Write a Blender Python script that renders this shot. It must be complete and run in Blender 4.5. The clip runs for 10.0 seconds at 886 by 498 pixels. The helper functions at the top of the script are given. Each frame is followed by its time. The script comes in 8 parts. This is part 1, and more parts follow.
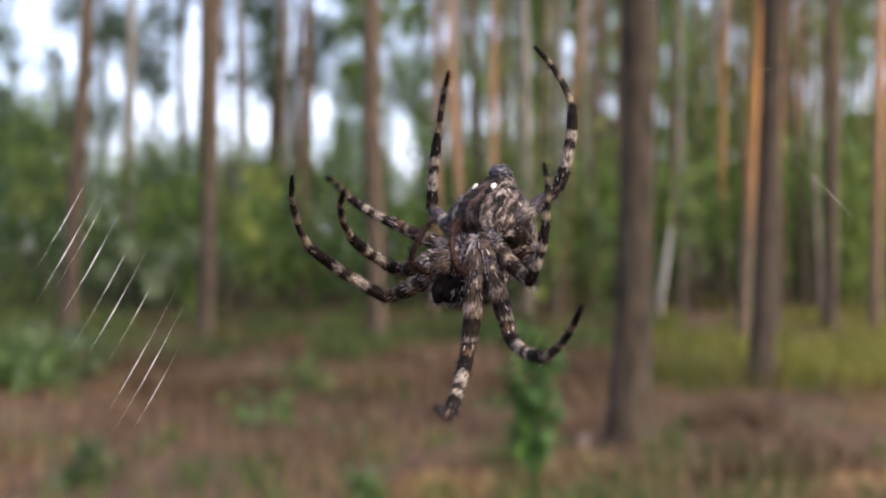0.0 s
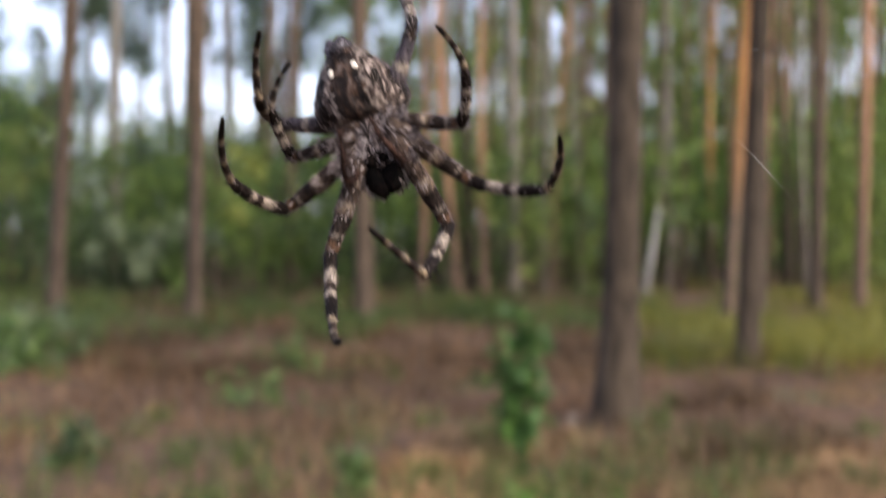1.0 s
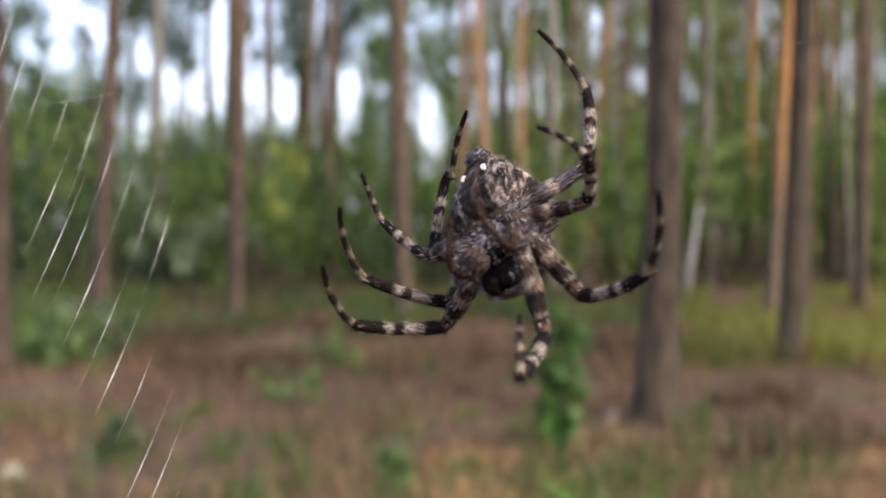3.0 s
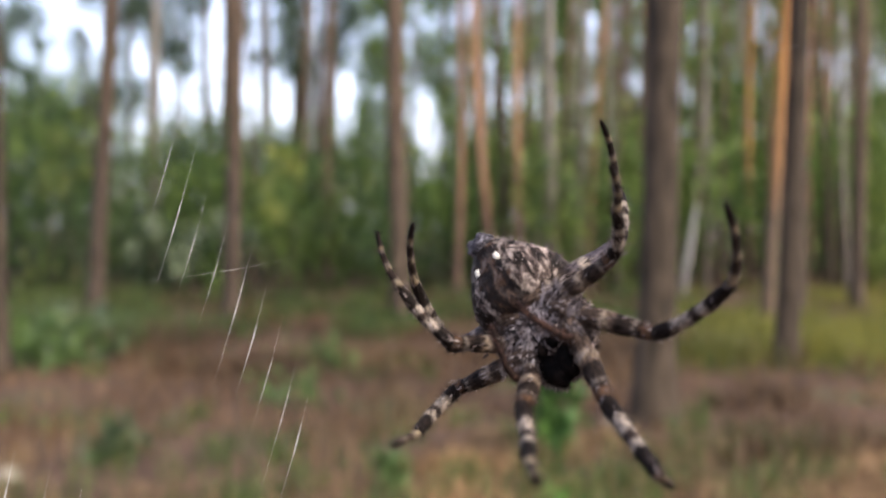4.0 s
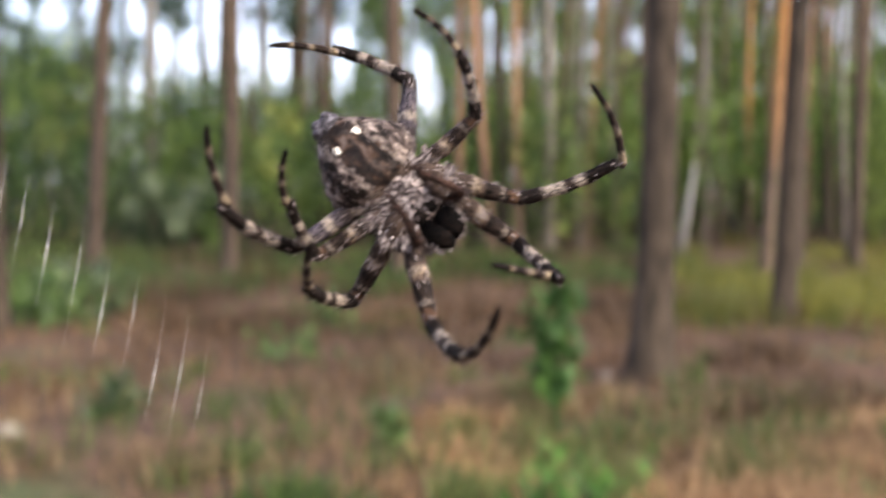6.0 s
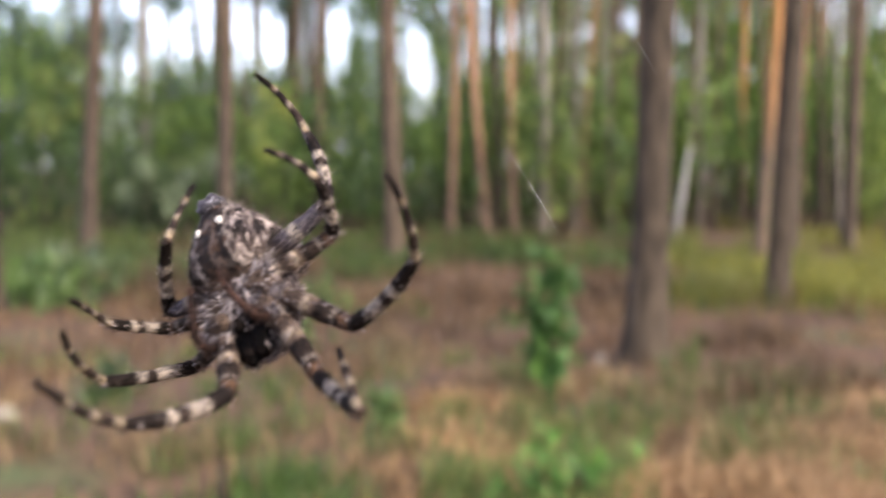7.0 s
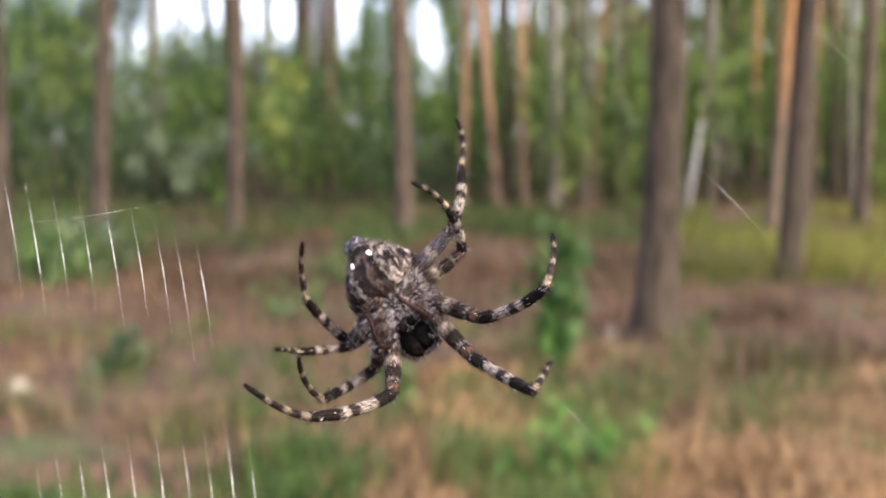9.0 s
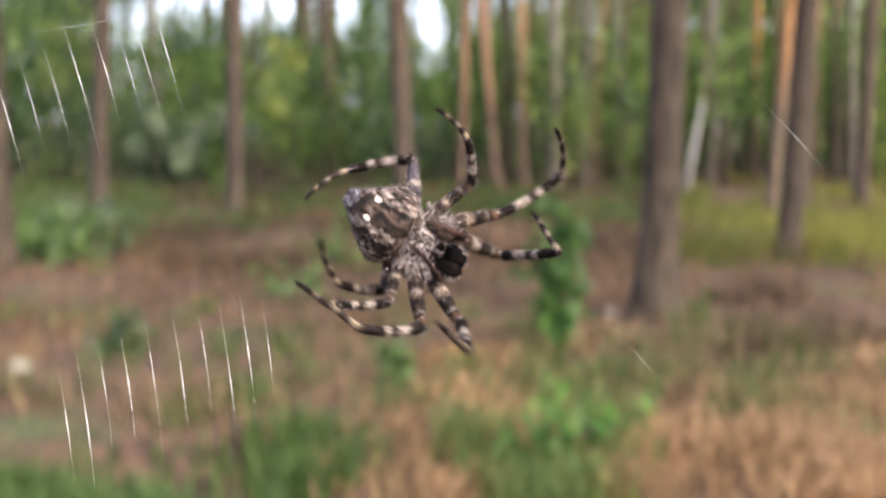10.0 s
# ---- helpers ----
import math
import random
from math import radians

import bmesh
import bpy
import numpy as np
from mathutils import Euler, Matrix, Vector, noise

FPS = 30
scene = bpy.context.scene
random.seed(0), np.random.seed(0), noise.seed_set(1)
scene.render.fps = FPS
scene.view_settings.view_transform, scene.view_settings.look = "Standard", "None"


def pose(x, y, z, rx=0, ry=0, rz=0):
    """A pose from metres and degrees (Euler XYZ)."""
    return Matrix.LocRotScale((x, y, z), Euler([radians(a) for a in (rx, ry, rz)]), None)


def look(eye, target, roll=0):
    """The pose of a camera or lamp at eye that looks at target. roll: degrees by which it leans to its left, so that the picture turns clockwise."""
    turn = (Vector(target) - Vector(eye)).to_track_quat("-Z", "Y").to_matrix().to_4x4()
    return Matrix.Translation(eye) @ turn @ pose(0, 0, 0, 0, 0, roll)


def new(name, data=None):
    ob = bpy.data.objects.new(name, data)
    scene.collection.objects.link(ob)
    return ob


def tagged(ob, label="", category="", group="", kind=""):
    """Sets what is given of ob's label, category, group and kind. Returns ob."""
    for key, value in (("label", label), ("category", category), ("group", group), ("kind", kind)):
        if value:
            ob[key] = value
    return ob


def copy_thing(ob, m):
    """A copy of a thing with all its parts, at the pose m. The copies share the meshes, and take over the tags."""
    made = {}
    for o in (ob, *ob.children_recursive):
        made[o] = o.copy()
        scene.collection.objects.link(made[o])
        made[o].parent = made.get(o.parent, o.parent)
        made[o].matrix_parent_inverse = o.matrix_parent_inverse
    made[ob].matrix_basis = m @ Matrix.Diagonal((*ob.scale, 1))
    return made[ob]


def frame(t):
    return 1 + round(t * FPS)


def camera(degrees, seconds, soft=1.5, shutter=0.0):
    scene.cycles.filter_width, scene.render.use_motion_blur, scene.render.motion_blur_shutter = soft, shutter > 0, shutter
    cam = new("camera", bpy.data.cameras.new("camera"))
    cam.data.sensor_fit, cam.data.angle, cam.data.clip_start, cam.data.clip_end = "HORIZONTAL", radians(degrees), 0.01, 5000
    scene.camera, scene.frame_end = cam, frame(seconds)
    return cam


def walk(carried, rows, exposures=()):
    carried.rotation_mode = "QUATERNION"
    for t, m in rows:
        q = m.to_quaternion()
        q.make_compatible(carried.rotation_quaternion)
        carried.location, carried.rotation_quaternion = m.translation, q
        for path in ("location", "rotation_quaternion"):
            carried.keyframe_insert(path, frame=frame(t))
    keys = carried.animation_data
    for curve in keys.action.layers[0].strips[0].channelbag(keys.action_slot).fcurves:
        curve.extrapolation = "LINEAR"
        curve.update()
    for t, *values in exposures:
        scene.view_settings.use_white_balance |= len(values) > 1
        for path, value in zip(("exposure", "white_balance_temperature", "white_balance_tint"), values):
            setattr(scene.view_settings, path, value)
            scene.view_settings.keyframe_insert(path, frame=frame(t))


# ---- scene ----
EYE = (0.0, 0.0, 1.1)
cam = camera(47.1, 10.0, soft=1.85, shutter=0.35)
cam.data.dof.use_dof = True
cam.data.dof.focus_distance = 0.106
cam.data.dof.aperture_fstop = 22.0
cam.data.dof.aperture_ratio = 1.3


def eye_pose(yaw, pitch, roll):
    return pose(*EYE, 90 + pitch, roll, yaw)


PATH = [(0, 0.00, 0.00, 0), (0.5, -0.51, -0.26, 0), (1, -0.69, -1.12, 0), (1.5, -0.26, -0.35, 0), (2, 0.08, -0.53, 0), (2.5, 1.57, -1.40, 0), (4, 1.33, -1.20, 0), (4.5, 1.48, -1.78, 0), (5, 1.86, -2.90, 0), (5.5, 1.58, -3.41, 0), (7, 0.94, -4.53, 0), (7.5, 1.43, -5.42, 0), (8, 1.60, -5.52, 0), (8.5, 1.40, -5.60, 0), (9, 1.54, -6.01, 0), (9.5, 1.73, -6.78, 0), (10, 1.52, -7.09, 0)]
walk(cam, [(t, eye_pose(a, b, c)) for t, a, b, c in PATH], [(0.0, 1.8), (1.0, 1.82), (1.5, 2.13), (2.0, 1.97), (2.5, 1.9), (5.5, 2.0), (6.8, 2.31), (7.5, 2.34), (10.0, 2.39)])
# sky and sun
SUN_EL, SUN_AZ = radians(42), radians(130)
world = bpy.data.worlds.new("world")
scene.world = world
world.use_nodes = True
wn = world.node_tree.nodes
sky = wn.new("ShaderNodeTexSky")
sky.sky_type = "NISHITA"
sky.sun_disc = False
sky.sun_elevation, sky.sun_rotation = SUN_EL, SUN_AZ
sky.dust_density = 4.0
wn["Background"].inputs["Strength"].default_value = 0.108
haze = wn.new("ShaderNodeMix")
haze.data_type, haze.blend_type = "RGBA", "ADD"
haze.inputs[0].default_value = 1.0
haze.inputs[7].default_value = (2.1, 2.0, 2.62, 1)
world.node_tree.links.new(sky.outputs["Color"], haze.inputs[6])
world.node_tree.links.new(haze.outputs[2], wn["Background"].inputs["Color"])
sun_data = bpy.data.lights.new("sun", "SUN")
sun_data.energy, sun_data.angle, sun_data.color = 1.3, radians(6.0), (1.0, 0.92, 0.79)
sun = new("sun", sun_data)
sun.matrix_world = look((math.sin(SUN_AZ) * math.cos(SUN_EL) * 50, math.cos(SUN_AZ) * math.cos(SUN_EL) * 50, math.sin(SUN_EL) * 50), (0, 0, 0))
# ---- materials ----
def material(name, rough=0.8, metal=0.0, spec=0.4):
    m = bpy.data.materials.new(name)
    m.use_nodes = True
    n = m.node_tree.nodes
    b = n["Principled BSDF"]
    b.inputs["Roughness"].default_value = rough
    b.inputs["Metallic"].default_value = metal
    b.inputs["Specular IOR Level"].default_value = spec
    return m, n, m.node_tree.links, b


def ramp(n, stops):
    r = n.new("ShaderNodeValToRGB")
    while len(r.color_ramp.elements) < len(stops):
        r.color_ramp.elements.new(0.5)
    for e, (p, c) in zip(r.color_ramp.elements, stops):
        e.position, e.color = p, (*c, 1)
    return r


def noise_tex(n, l, scale, detail=4, source=None, stretch=None):
    t = n.new("ShaderNodeTexNoise")
    t.inputs["Scale"].default_value = scale
    t.inputs["Detail"].default_value = detail
    if source is not None:
        if stretch:
            mp = n.new("ShaderNodeMapping")
            mp.inputs["Scale"].default_value = stretch
            l.new(source, mp.inputs["Vector"])
            source = mp.outputs["Vector"]
        l.new(source, t.inputs["Vector"])
    return t


def mix(n, l, fac, a, b, kind="MIX"):
    x = n.new("ShaderNodeMix")
    x.data_type, x.blend_type = "RGBA", kind
    if isinstance(fac, float):
        x.inputs[0].default_value = fac
    else:
        l.new(fac, x.inputs[0])
    for s, i in ((a, 6), (b, 7)):
        if isinstance(s, tuple):
            x.inputs[i].default_value = (*s, 1)
        else:
            l.new(s, x.inputs[i])
    return x.outputs[2]


def bump(n, l, b, height, strength, distance):
    k = n.new("ShaderNodeBump")
    k.inputs["Strength"].default_value, k.inputs["Distance"].default_value = strength, distance
    l.new(height, k.inputs["Height"])
    l.new(k.outputs["Normal"], b.inputs["Normal"])


def bark_material(name, low, high, turn_from, turn_to):
    """Pine bark: grey-brown plates below, thin orange bark higher up the stem."""
    m, n, l, b = material(name, 0.9, 0, 0.2)
    co = n.new("ShaderNodeTexCoord")
    sep = n.new("ShaderNodeSeparateXYZ")
    l.new(co.outputs["Object"], sep.inputs[0])
    g = n.new("ShaderNodeMapRange")
    g.inputs["From Min"].default_value, g.inputs["From Max"].default_value = turn_from, turn_to
    l.new(sep.outputs["Z"], g.inputs["Value"])
    plates = noise_tex(n, l, 9, 5, co.outputs["Object"], (2.2, 2.2, 0.6))
    blotch = noise_tex(n, l, 1.3, 3, co.outputs["Object"])
    dark = ramp(n, [(0.35, tuple(c * 0.35 for c in low)), (0.6, low)])
    light = ramp(n, [(0.3, tuple(c * 0.55 for c in high)), (0.62, high)])
    l.new(plates.outputs["Fac"], dark.inputs[0])
    l.new(plates.outputs["Fac"], light.inputs[0])
    add = n.new("ShaderNodeMath")
    add.operation = "MULTIPLY_ADD"
    l.new(blotch.outputs["Fac"], add.inputs[0])
    add.inputs[1].default_value = 0.8
    l.new(g.outputs["Result"], add.inputs[2])
    sub = n.new("ShaderNodeMath")
    sub.operation, sub.use_clamp = "SUBTRACT", True
    l.new(add.outputs[0], sub.inputs[0])
    sub.inputs[1].default_value = 0.4
    l.new(mix(n, l, sub.outputs[0], dark.outputs[0], light.outputs[0]), b.inputs["Base Color"])
    bump(n, l, b, plates.outputs["Fac"], 0.8, 0.03)
    return m


def leaf_material(name, a, c, rough=0.55):
    m, n, l, b = material(name, rough, 0, 0.3)
    a, c = [(v[0] * 1.0, v[1] * 1.0, v[2] * 0.92) for v in (a, c)]
    geo = n.new("ShaderNodeNewGeometry")
    r = ramp(n, [(0.0, tuple(v * 0.6 for v in a)), (0.45, a), (1.0, c)])
    l.new(geo.outputs["Random Per Island"], r.inputs[0])
    big = noise_tex(n, l, 0.45, 2, geo.outputs["Position"])
    big2 = ramp(n, [(0.35, (0.6, 0.65, 0.6)), (0.65, (1.15, 1.1, 0.95))])
    l.new(big.outputs["Fac"], big2.inputs[0])
    col = mix(n, l, 1.0, r.outputs[0], big2.outputs[0], "MULTIPLY")
    l.new(col, b.inputs["Base Color"])
    tr = n.new("ShaderNodeBsdfTranslucent")
    l.new(col, tr.inputs["Color"])
    sh = n.new("ShaderNodeMixShader")
    sh.inputs[0].default_value = 0.45
    l.new(b.outputs[0], sh.inputs[1])
    l.new(tr.outputs[0], sh.inputs[2])
    l.new(sh.outputs[0], n["Material Output"].inputs["Surface"])
    return m


BARK_GREY = bark_material("bark_grey_brown", (0.052, 0.0385, 0.027), (0.083, 0.060, 0.042), 3, 9)
BARK_ORANGE = bark_material("bark_orange", (0.120, 0.084, 0.058), (0.34, 0.168, 0.060), 1.0, 2.8)
# orange upper bark, its colour raised further for the sunlight on these stems
BARK_WARM = bark_material("bark_warm", (0.14, 0.092, 0.066), (0.34, 0.185, 0.105), 0.4, 3.5)
BARK_BROWN = bark_material("bark_red_brown", (0.074, 0.054, 0.0385), (0.128, 0.088, 0.058), 1.5, 5)
BARK_BIRCH = bark_material("bark_birch", (0.14, 0.13, 0.12), (0.28, 0.27, 0.265), 0.2, 0.9)
BARK_PALE = bark_material("bark_pale", (0.155, 0.128, 0.103), (0.25, 0.222, 0.185), 0.5, 4)
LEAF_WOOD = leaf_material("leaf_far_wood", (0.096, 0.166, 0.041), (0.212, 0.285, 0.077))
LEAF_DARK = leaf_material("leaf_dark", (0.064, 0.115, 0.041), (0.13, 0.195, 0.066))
LEAF_PINE = leaf_material("leaf_far_pine", (0.050, 0.085, 0.045), (0.10, 0.14, 0.085))
# pale leaf colour that stands for glints of light on leaves
LEAF_GLINT = leaf_material("leaf_glint", (0.15, 0.19, 0.13), (0.28, 0.33, 0.25), 0.45)
LEAF_LUSH = leaf_material("leaf_lush", (0.058, 0.145, 0.034), (0.13, 0.235, 0.058))
# bright yellow-green that holds the sunlight on the leaves
LEAF_LIT_LIME = leaf_material("leaf_lit_lime", (0.16, 0.20, 0.05), (0.32, 0.35, 0.12), 0.45)
LEAF_YOUNG = leaf_material("leaf_young", (0.060, 0.142, 0.036), (0.14, 0.25, 0.068))
# lighter leaf copy, sunlight on the far undergrowth put into its colour
LEAF_LIT = leaf_material("leaf_lit", (0.135, 0.20, 0.052), (0.30, 0.345, 0.108))
LEAF_GREY = leaf_material("leaf_grey_green", (0.040, 0.070, 0.030), (0.12, 0.16, 0.095))
NEEDLE = leaf_material("pine_needle", (0.028, 0.060, 0.024), (0.056, 0.104, 0.040))
GRASS = leaf_material("grass", (0.122, 0.132, 0.029), (0.23, 0.205, 0.054))
GRASS_FRESH = leaf_material("grass_fresh", (0.065, 0.105, 0.03), (0.15, 0.18, 0.06))
GRASS_LUSH = leaf_material("grass_lush", (0.048, 0.092, 0.024), (0.115, 0.160, 0.046))
GRASS_DRY = leaf_material("grass_dry", (0.192, 0.124, 0.076), (0.336, 0.224, 0.144))
GRASS_LOW = leaf_material("grass_low", (0.04, 0.075, 0.018), (0.10, 0.135, 0.036))
# brighter copy of the dry grass, sunlight on the near floor put into it
GRASS_DRY_LIT = leaf_material("straw", (0.30, 0.178, 0.11), (0.50, 0.33, 0.21))
HEATHER = leaf_material("brown_undergrowth", (0.099, 0.061, 0.041), (0.172, 0.103, 0.067))


def ground_material():
    m, n, l, b = material("forest_floor", 0.95, 0, 0.15)
    co = n.new("ShaderNodeNewGeometry")
    fine = noise_tex(n, l, 14, 6, co.outputs["Position"])
    mid = noise_tex(n, l, 1.1, 4, co.outputs["Position"])
    litter = ramp(n, [(0.3, (0.020, 0.014, 0.0095)), (0.5, (0.057, 0.0335, 0.0210)), (0.72, (0.122, 0.072, 0.044))])
    moss = ramp(n, [(0.3, (0.026, 0.033, 0.013)), (0.7, (0.060, 0.068, 0.030))])
    l.new(fine.outputs["Fac"], litter.inputs[0])
    l.new(fine.outputs["Fac"], moss.inputs[0])
    where = ramp(n, [(0.56, (0, 0, 0)), (0.68, (1, 1, 1))])
    l.new(mid.outputs["Fac"], where.inputs[0])
    l.new(mix(n, l, where.outputs[0], litter.outputs[0], moss.outputs[0]), b.inputs["Base Color"])
    bump(n, l, b, fine.outputs["Fac"], 0.7, 0.04)
    return m


GROUND = ground_material()
# ---- the forest ----
def mesh_object(name, verts, faces, mat, parent=None, smooth=False):
    me = bpy.data.meshes.new(name)
    me.from_pydata(verts, [], faces)
    me.materials.append(mat)
    if smooth:
        me.polygons.foreach_set("use_smooth", [True] * len(me.polygons))
    me.update()
    ob = new(name, me)
    ob.parent = parent
    return ob


def lie(x, y):
    """Height of the forest floor."""
    near = 1.0 / (1.0 + 0.002 * (x * x + y * y))
    return 0.16 * near * noise.noise(Vector((x * 0.35, y * 0.35, 0.3))) + 0.05 * near * noise.noise(Vector((x * 1.4, y * 1.4, 2.0)))


def build_ground():
    bm = bmesh.new()
    rows = []
    radii = [0.0] + [0.6 * 1.055 ** i for i in range(130)]
    steps = 128
    for r in radii:
        row = []
        for k in range(steps):
            a = 2 * math.pi * k / steps
            x, y = r * math.cos(a), r * math.sin(a)
            row.append(bm.verts.new((x, y, lie(x, y))))
        rows.append(row)
    for a, b in zip(rows[1:], rows[2:]):
        for k in range(steps):
            bm.faces.new((a[k], b[k], b[(k + 1) % steps], a[(k + 1) % steps]))
    mid = rows[1]
    bm.faces.new(mid)
    for v in rows[0]:
        bm.verts.remove(v)
    me = bpy.data.meshes.new("ground")
    bm.to_mesh(me)
    bm.free()
    me.materials.append(GROUND)
    me.polygons.foreach_set("use_smooth", [True] * len(me.polygons))
    return tagged(new("ground", me), "brown pine litter and moss on the forest floor", "ground", kind="structure")


build_ground()


def at_base(bearing, base, horizon=436.0):
    """A spot on the ground by its bearing and dip from the eye, both in 1/1800 of the distance."""
    d = 1.1 * 1800 / (base - horizon)
    return (bearing - 784) / 1800 * d, d


def stem(name, height, r0, mat, parent, lean=(0, 0), wobble=0.05, flare=1.35, seed=0, z0=-0.15, rings=26, sides=14):
    """A tapered, slightly crooked stem with a flared foot."""
    rnd = random.Random(seed)
    ph = [rnd.uniform(0, 6.28) for _ in range(4)]
    verts, faces = [], []
    for i in range(rings):
        u = (i / (rings - 1)) ** 1.5
        z = z0 + u * height
        r = r0 * (1 - 0.72 * u) * (1 + (flare - 1) * math.exp(-max(z, 0) / 0.22))
        cx = lean[0] * z + wobble * (math.sin(z * 0.55 + ph[0]) - math.sin(ph[0]))
        cy = lean[1] * z + wobble * (math.sin(z * 0.47 + ph[1]) - math.sin(ph[1]))
        for k in range(sides):
            a = 2 * math.pi * k / sides
            rr = r * (1 + 0.07 * math.sin(3 * a + ph[2] + z) + 0.04 * math.sin(7 * a + ph[3] - 2 * z))
            verts.append((cx + rr * math.cos(a), cy + rr * math.sin(a), z))
    for i in range(rings - 1):
        for k in range(sides):
            a, b = i * sides + k, i * sides + (k + 1) % sides
            faces.append((a, b, b + sides, a + sides))
    faces.append(tuple(range((rings - 1) * sides, rings * sides)))
    return mesh_object(name, verts, faces, mat, parent, True)


def leaf_cloud(seed, centres, size, per, spread, long=1.6, droop=0.3, flat=0.75):
    """Small pointed leaves scattered round the given centres (x, y, z, radius)."""
    g = np.random.default_rng(seed)
    c = np.repeat(np.asarray(centres, float), per, axis=0)
    k = len(c)
    p = c[:, :3] + g.normal(0, 1, (k, 3)) * np.array((1, 1, flat)) * (c[:, 3:] * spread)
    u = g.normal(0, 1, (k, 3)) * np.array((1, 1, 0.7)) - np.array((0, 0, droop))
    u /= np.linalg.norm(u, axis=1, keepdims=True)
    w = np.cross(u, g.normal(0, 1, (k, 3)))
    w /= np.linalg.norm(w, axis=1, keepdims=True)
    s = size * g.uniform(0.6, 1.4, (k, 1))
    verts = np.stack([p, p + u * s * long * 0.5 + w * s * 0.5, p + u * s * long, p + u * s * long * 0.5 - w * s * 0.5], 1).reshape(-1, 3)
    return verts, np.arange(4 * k).reshape(-1, 4)


def pine_crown(parent, height, seed):
    rnd = random.Random(seed)
    centres = []
    for _ in range(46):
        z = height * rnd.uniform(0.66, 1.0)
        r = 2.1 * (1 - (z / height - 0.66) / 0.45)
        a = rnd.uniform(0, 6.28)
        q = r * rnd.uniform(0.2, 1.0)
        centres.append((q * math.cos(a), q * math.sin(a), z, rnd.uniform(0.35, 0.7)))
    verts, faces = leaf_cloud(seed, centres, 0.075, 24, 0.55, 4.0)
    return mesh_object("crown", verts, faces, NEEDLE, parent)


def pine(x, y, r0, mat, label, height=17.0, lean=(0, 0), wobble=0.05, seed=0, stubs=4, category="pine tree", flare=1.4):
    tree = new("pine_tree")
    tree.location = (x, y, lie(x, y))
    tagged(tree, label, category, "trees of the wood")
    stem("trunk", height, r0, mat, tree, lean, wobble, flare, seed=seed)
    crown = pine_crown(tree, height, seed)
    crown.location = (lean[0] * height, lean[1] * height, 0)
    rnd = random.Random(seed + 99)
    for _ in range(stubs):
        z = rnd.uniform(2.0, 7.0)
        b = stem("branch_stub", rnd.uniform(0.3, 0.9), 0.018, mat, tree, seed=seed, wobble=0.02, flare=1.0, z0=0, rings=6, sides=6)
        b.matrix_basis = pose(lean[0] * z, lean[1] * z, z, rnd.uniform(70, 110), 0, rnd.uniform(0, 360))
    return tree


G = "grey-brown pine trunk with thick plated bark"
B = "reddish-brown slender pine trunk standing in the wood"
O = "orange-barked pine trunk catching warm light"
P = "pale grey slender trunk among the pines"
#        bearing, foot, radius, bark, label, lean, wobble
TREES = [
    (1112, 780, 0.108, BARK_GREY, G + " close by", (0.035, 0), 0.03),
    (1345, 695, 0.085, BARK_GREY, G, (0.045, 0), 0.03),
    (1313, 625, 0.067, BARK_ORANGE, O, (0.055, 0), 0.03),
    (122, 590, 0.11, BARK_BROWN, B, (0.02, 0), 0.06),
    (364, 600, 0.100, BARK_BROWN, B, (0.045, 0), 0.05),
    (-62, 705, 0.085, BARK_GREY, G, (0.0, 0), 0.04),
    (668, 596, 0.115, BARK_BROWN, G, (0.0, 0), 0.05),
    (232, 540, 0.10, BARK_PALE, P, (0.0, 0), 0.06),
    (536, 545, 0.10, BARK_BROWN, B, (0.03, 0), 0.06),
    (500, 520, 0.13, BARK_BROWN, B, (0.0, 0), 0.06),
    (330, 515, 0.11, BARK_BROWN, B, (0.0, 0), 0.08),
    (428, 512, 0.13, BARK_PALE, P, (0.0, 0), 0.06),
    (768, 552, 0.07, BARK_WARM, O, (0.0, 0), 0.06),
    (832, 552, 0.075, BARK_WARM, O, (-0.02, 0), 0.14),
    (880, 552, 0.062, BARK_WARM, O, (-0.01, 0), 0.05),
    (932, 552, 0.085, BARK_PALE, P, (0.01, 0), 0.05),
    (1048, 520, 0.14, BARK_BROWN, B, (0.01, 0), 0.05),
    (1190, 530, 0.11, BARK_BROWN, B, (0.01, 0), 0.05),
    (1262, 520, 0.10, BARK_PALE, P, (0.02, 0), 0.05),
    (1470, 580, 0.090, BARK_BROWN, B, (-0.01, 0), 0.05),
    (1548, 590, 0.075, BARK_WARM, O, (0.01, 0), 0.04),
    (1415, 525, 0.08, BARK_BROWN, B, (0.0, 0), 0.05),
    (1370, 600, 0.085, BARK_BROWN, B, (0.03, 0), 0.05),
]
for i, (bearing, base, r0, mat, label, lean, wob) in enumerate(TREES):
    x, y = at_base(bearing, base)
    pine(x, y, r0, mat, label, 15 + (i * 7) % 5, lean, wob, seed=i + 3, flare=1.55 if i == 0 else 1.4)

# more stems of the same kinds: the wood beyond, and unseen pines added to shade the floor
rnd = random.Random(21)
KIN = [o for o in scene.objects if o.name.startswith("pine_tree")]
placed = [tuple(o.location[:2]) for o in KIN]


def more_pines(count, spot, spacing):
    made = 0
    for _ in range(count * 30):
        if made == count:
            return
        x, y = spot()
        if min((x - a) ** 2 + (y - b) ** 2 for a, b in placed) < spacing ** 2:
            continue
        placed.append((x, y))
        src = KIN[rnd.choice((3, 4, 6, 7, 8, 9, 10, 15, 16, 19))]
        copy_thing(src, pose(x, y, lie(x, y), 0, 0, rnd.uniform(-25, 25)))
        made += 1


def beyond():
    while True:
        y, b = rnd.uniform(21, 46), rnd.triangular(-0.55, 0.6, 0.3)
        if abs(b + 0.039) > 0.016:
            return y * b, y


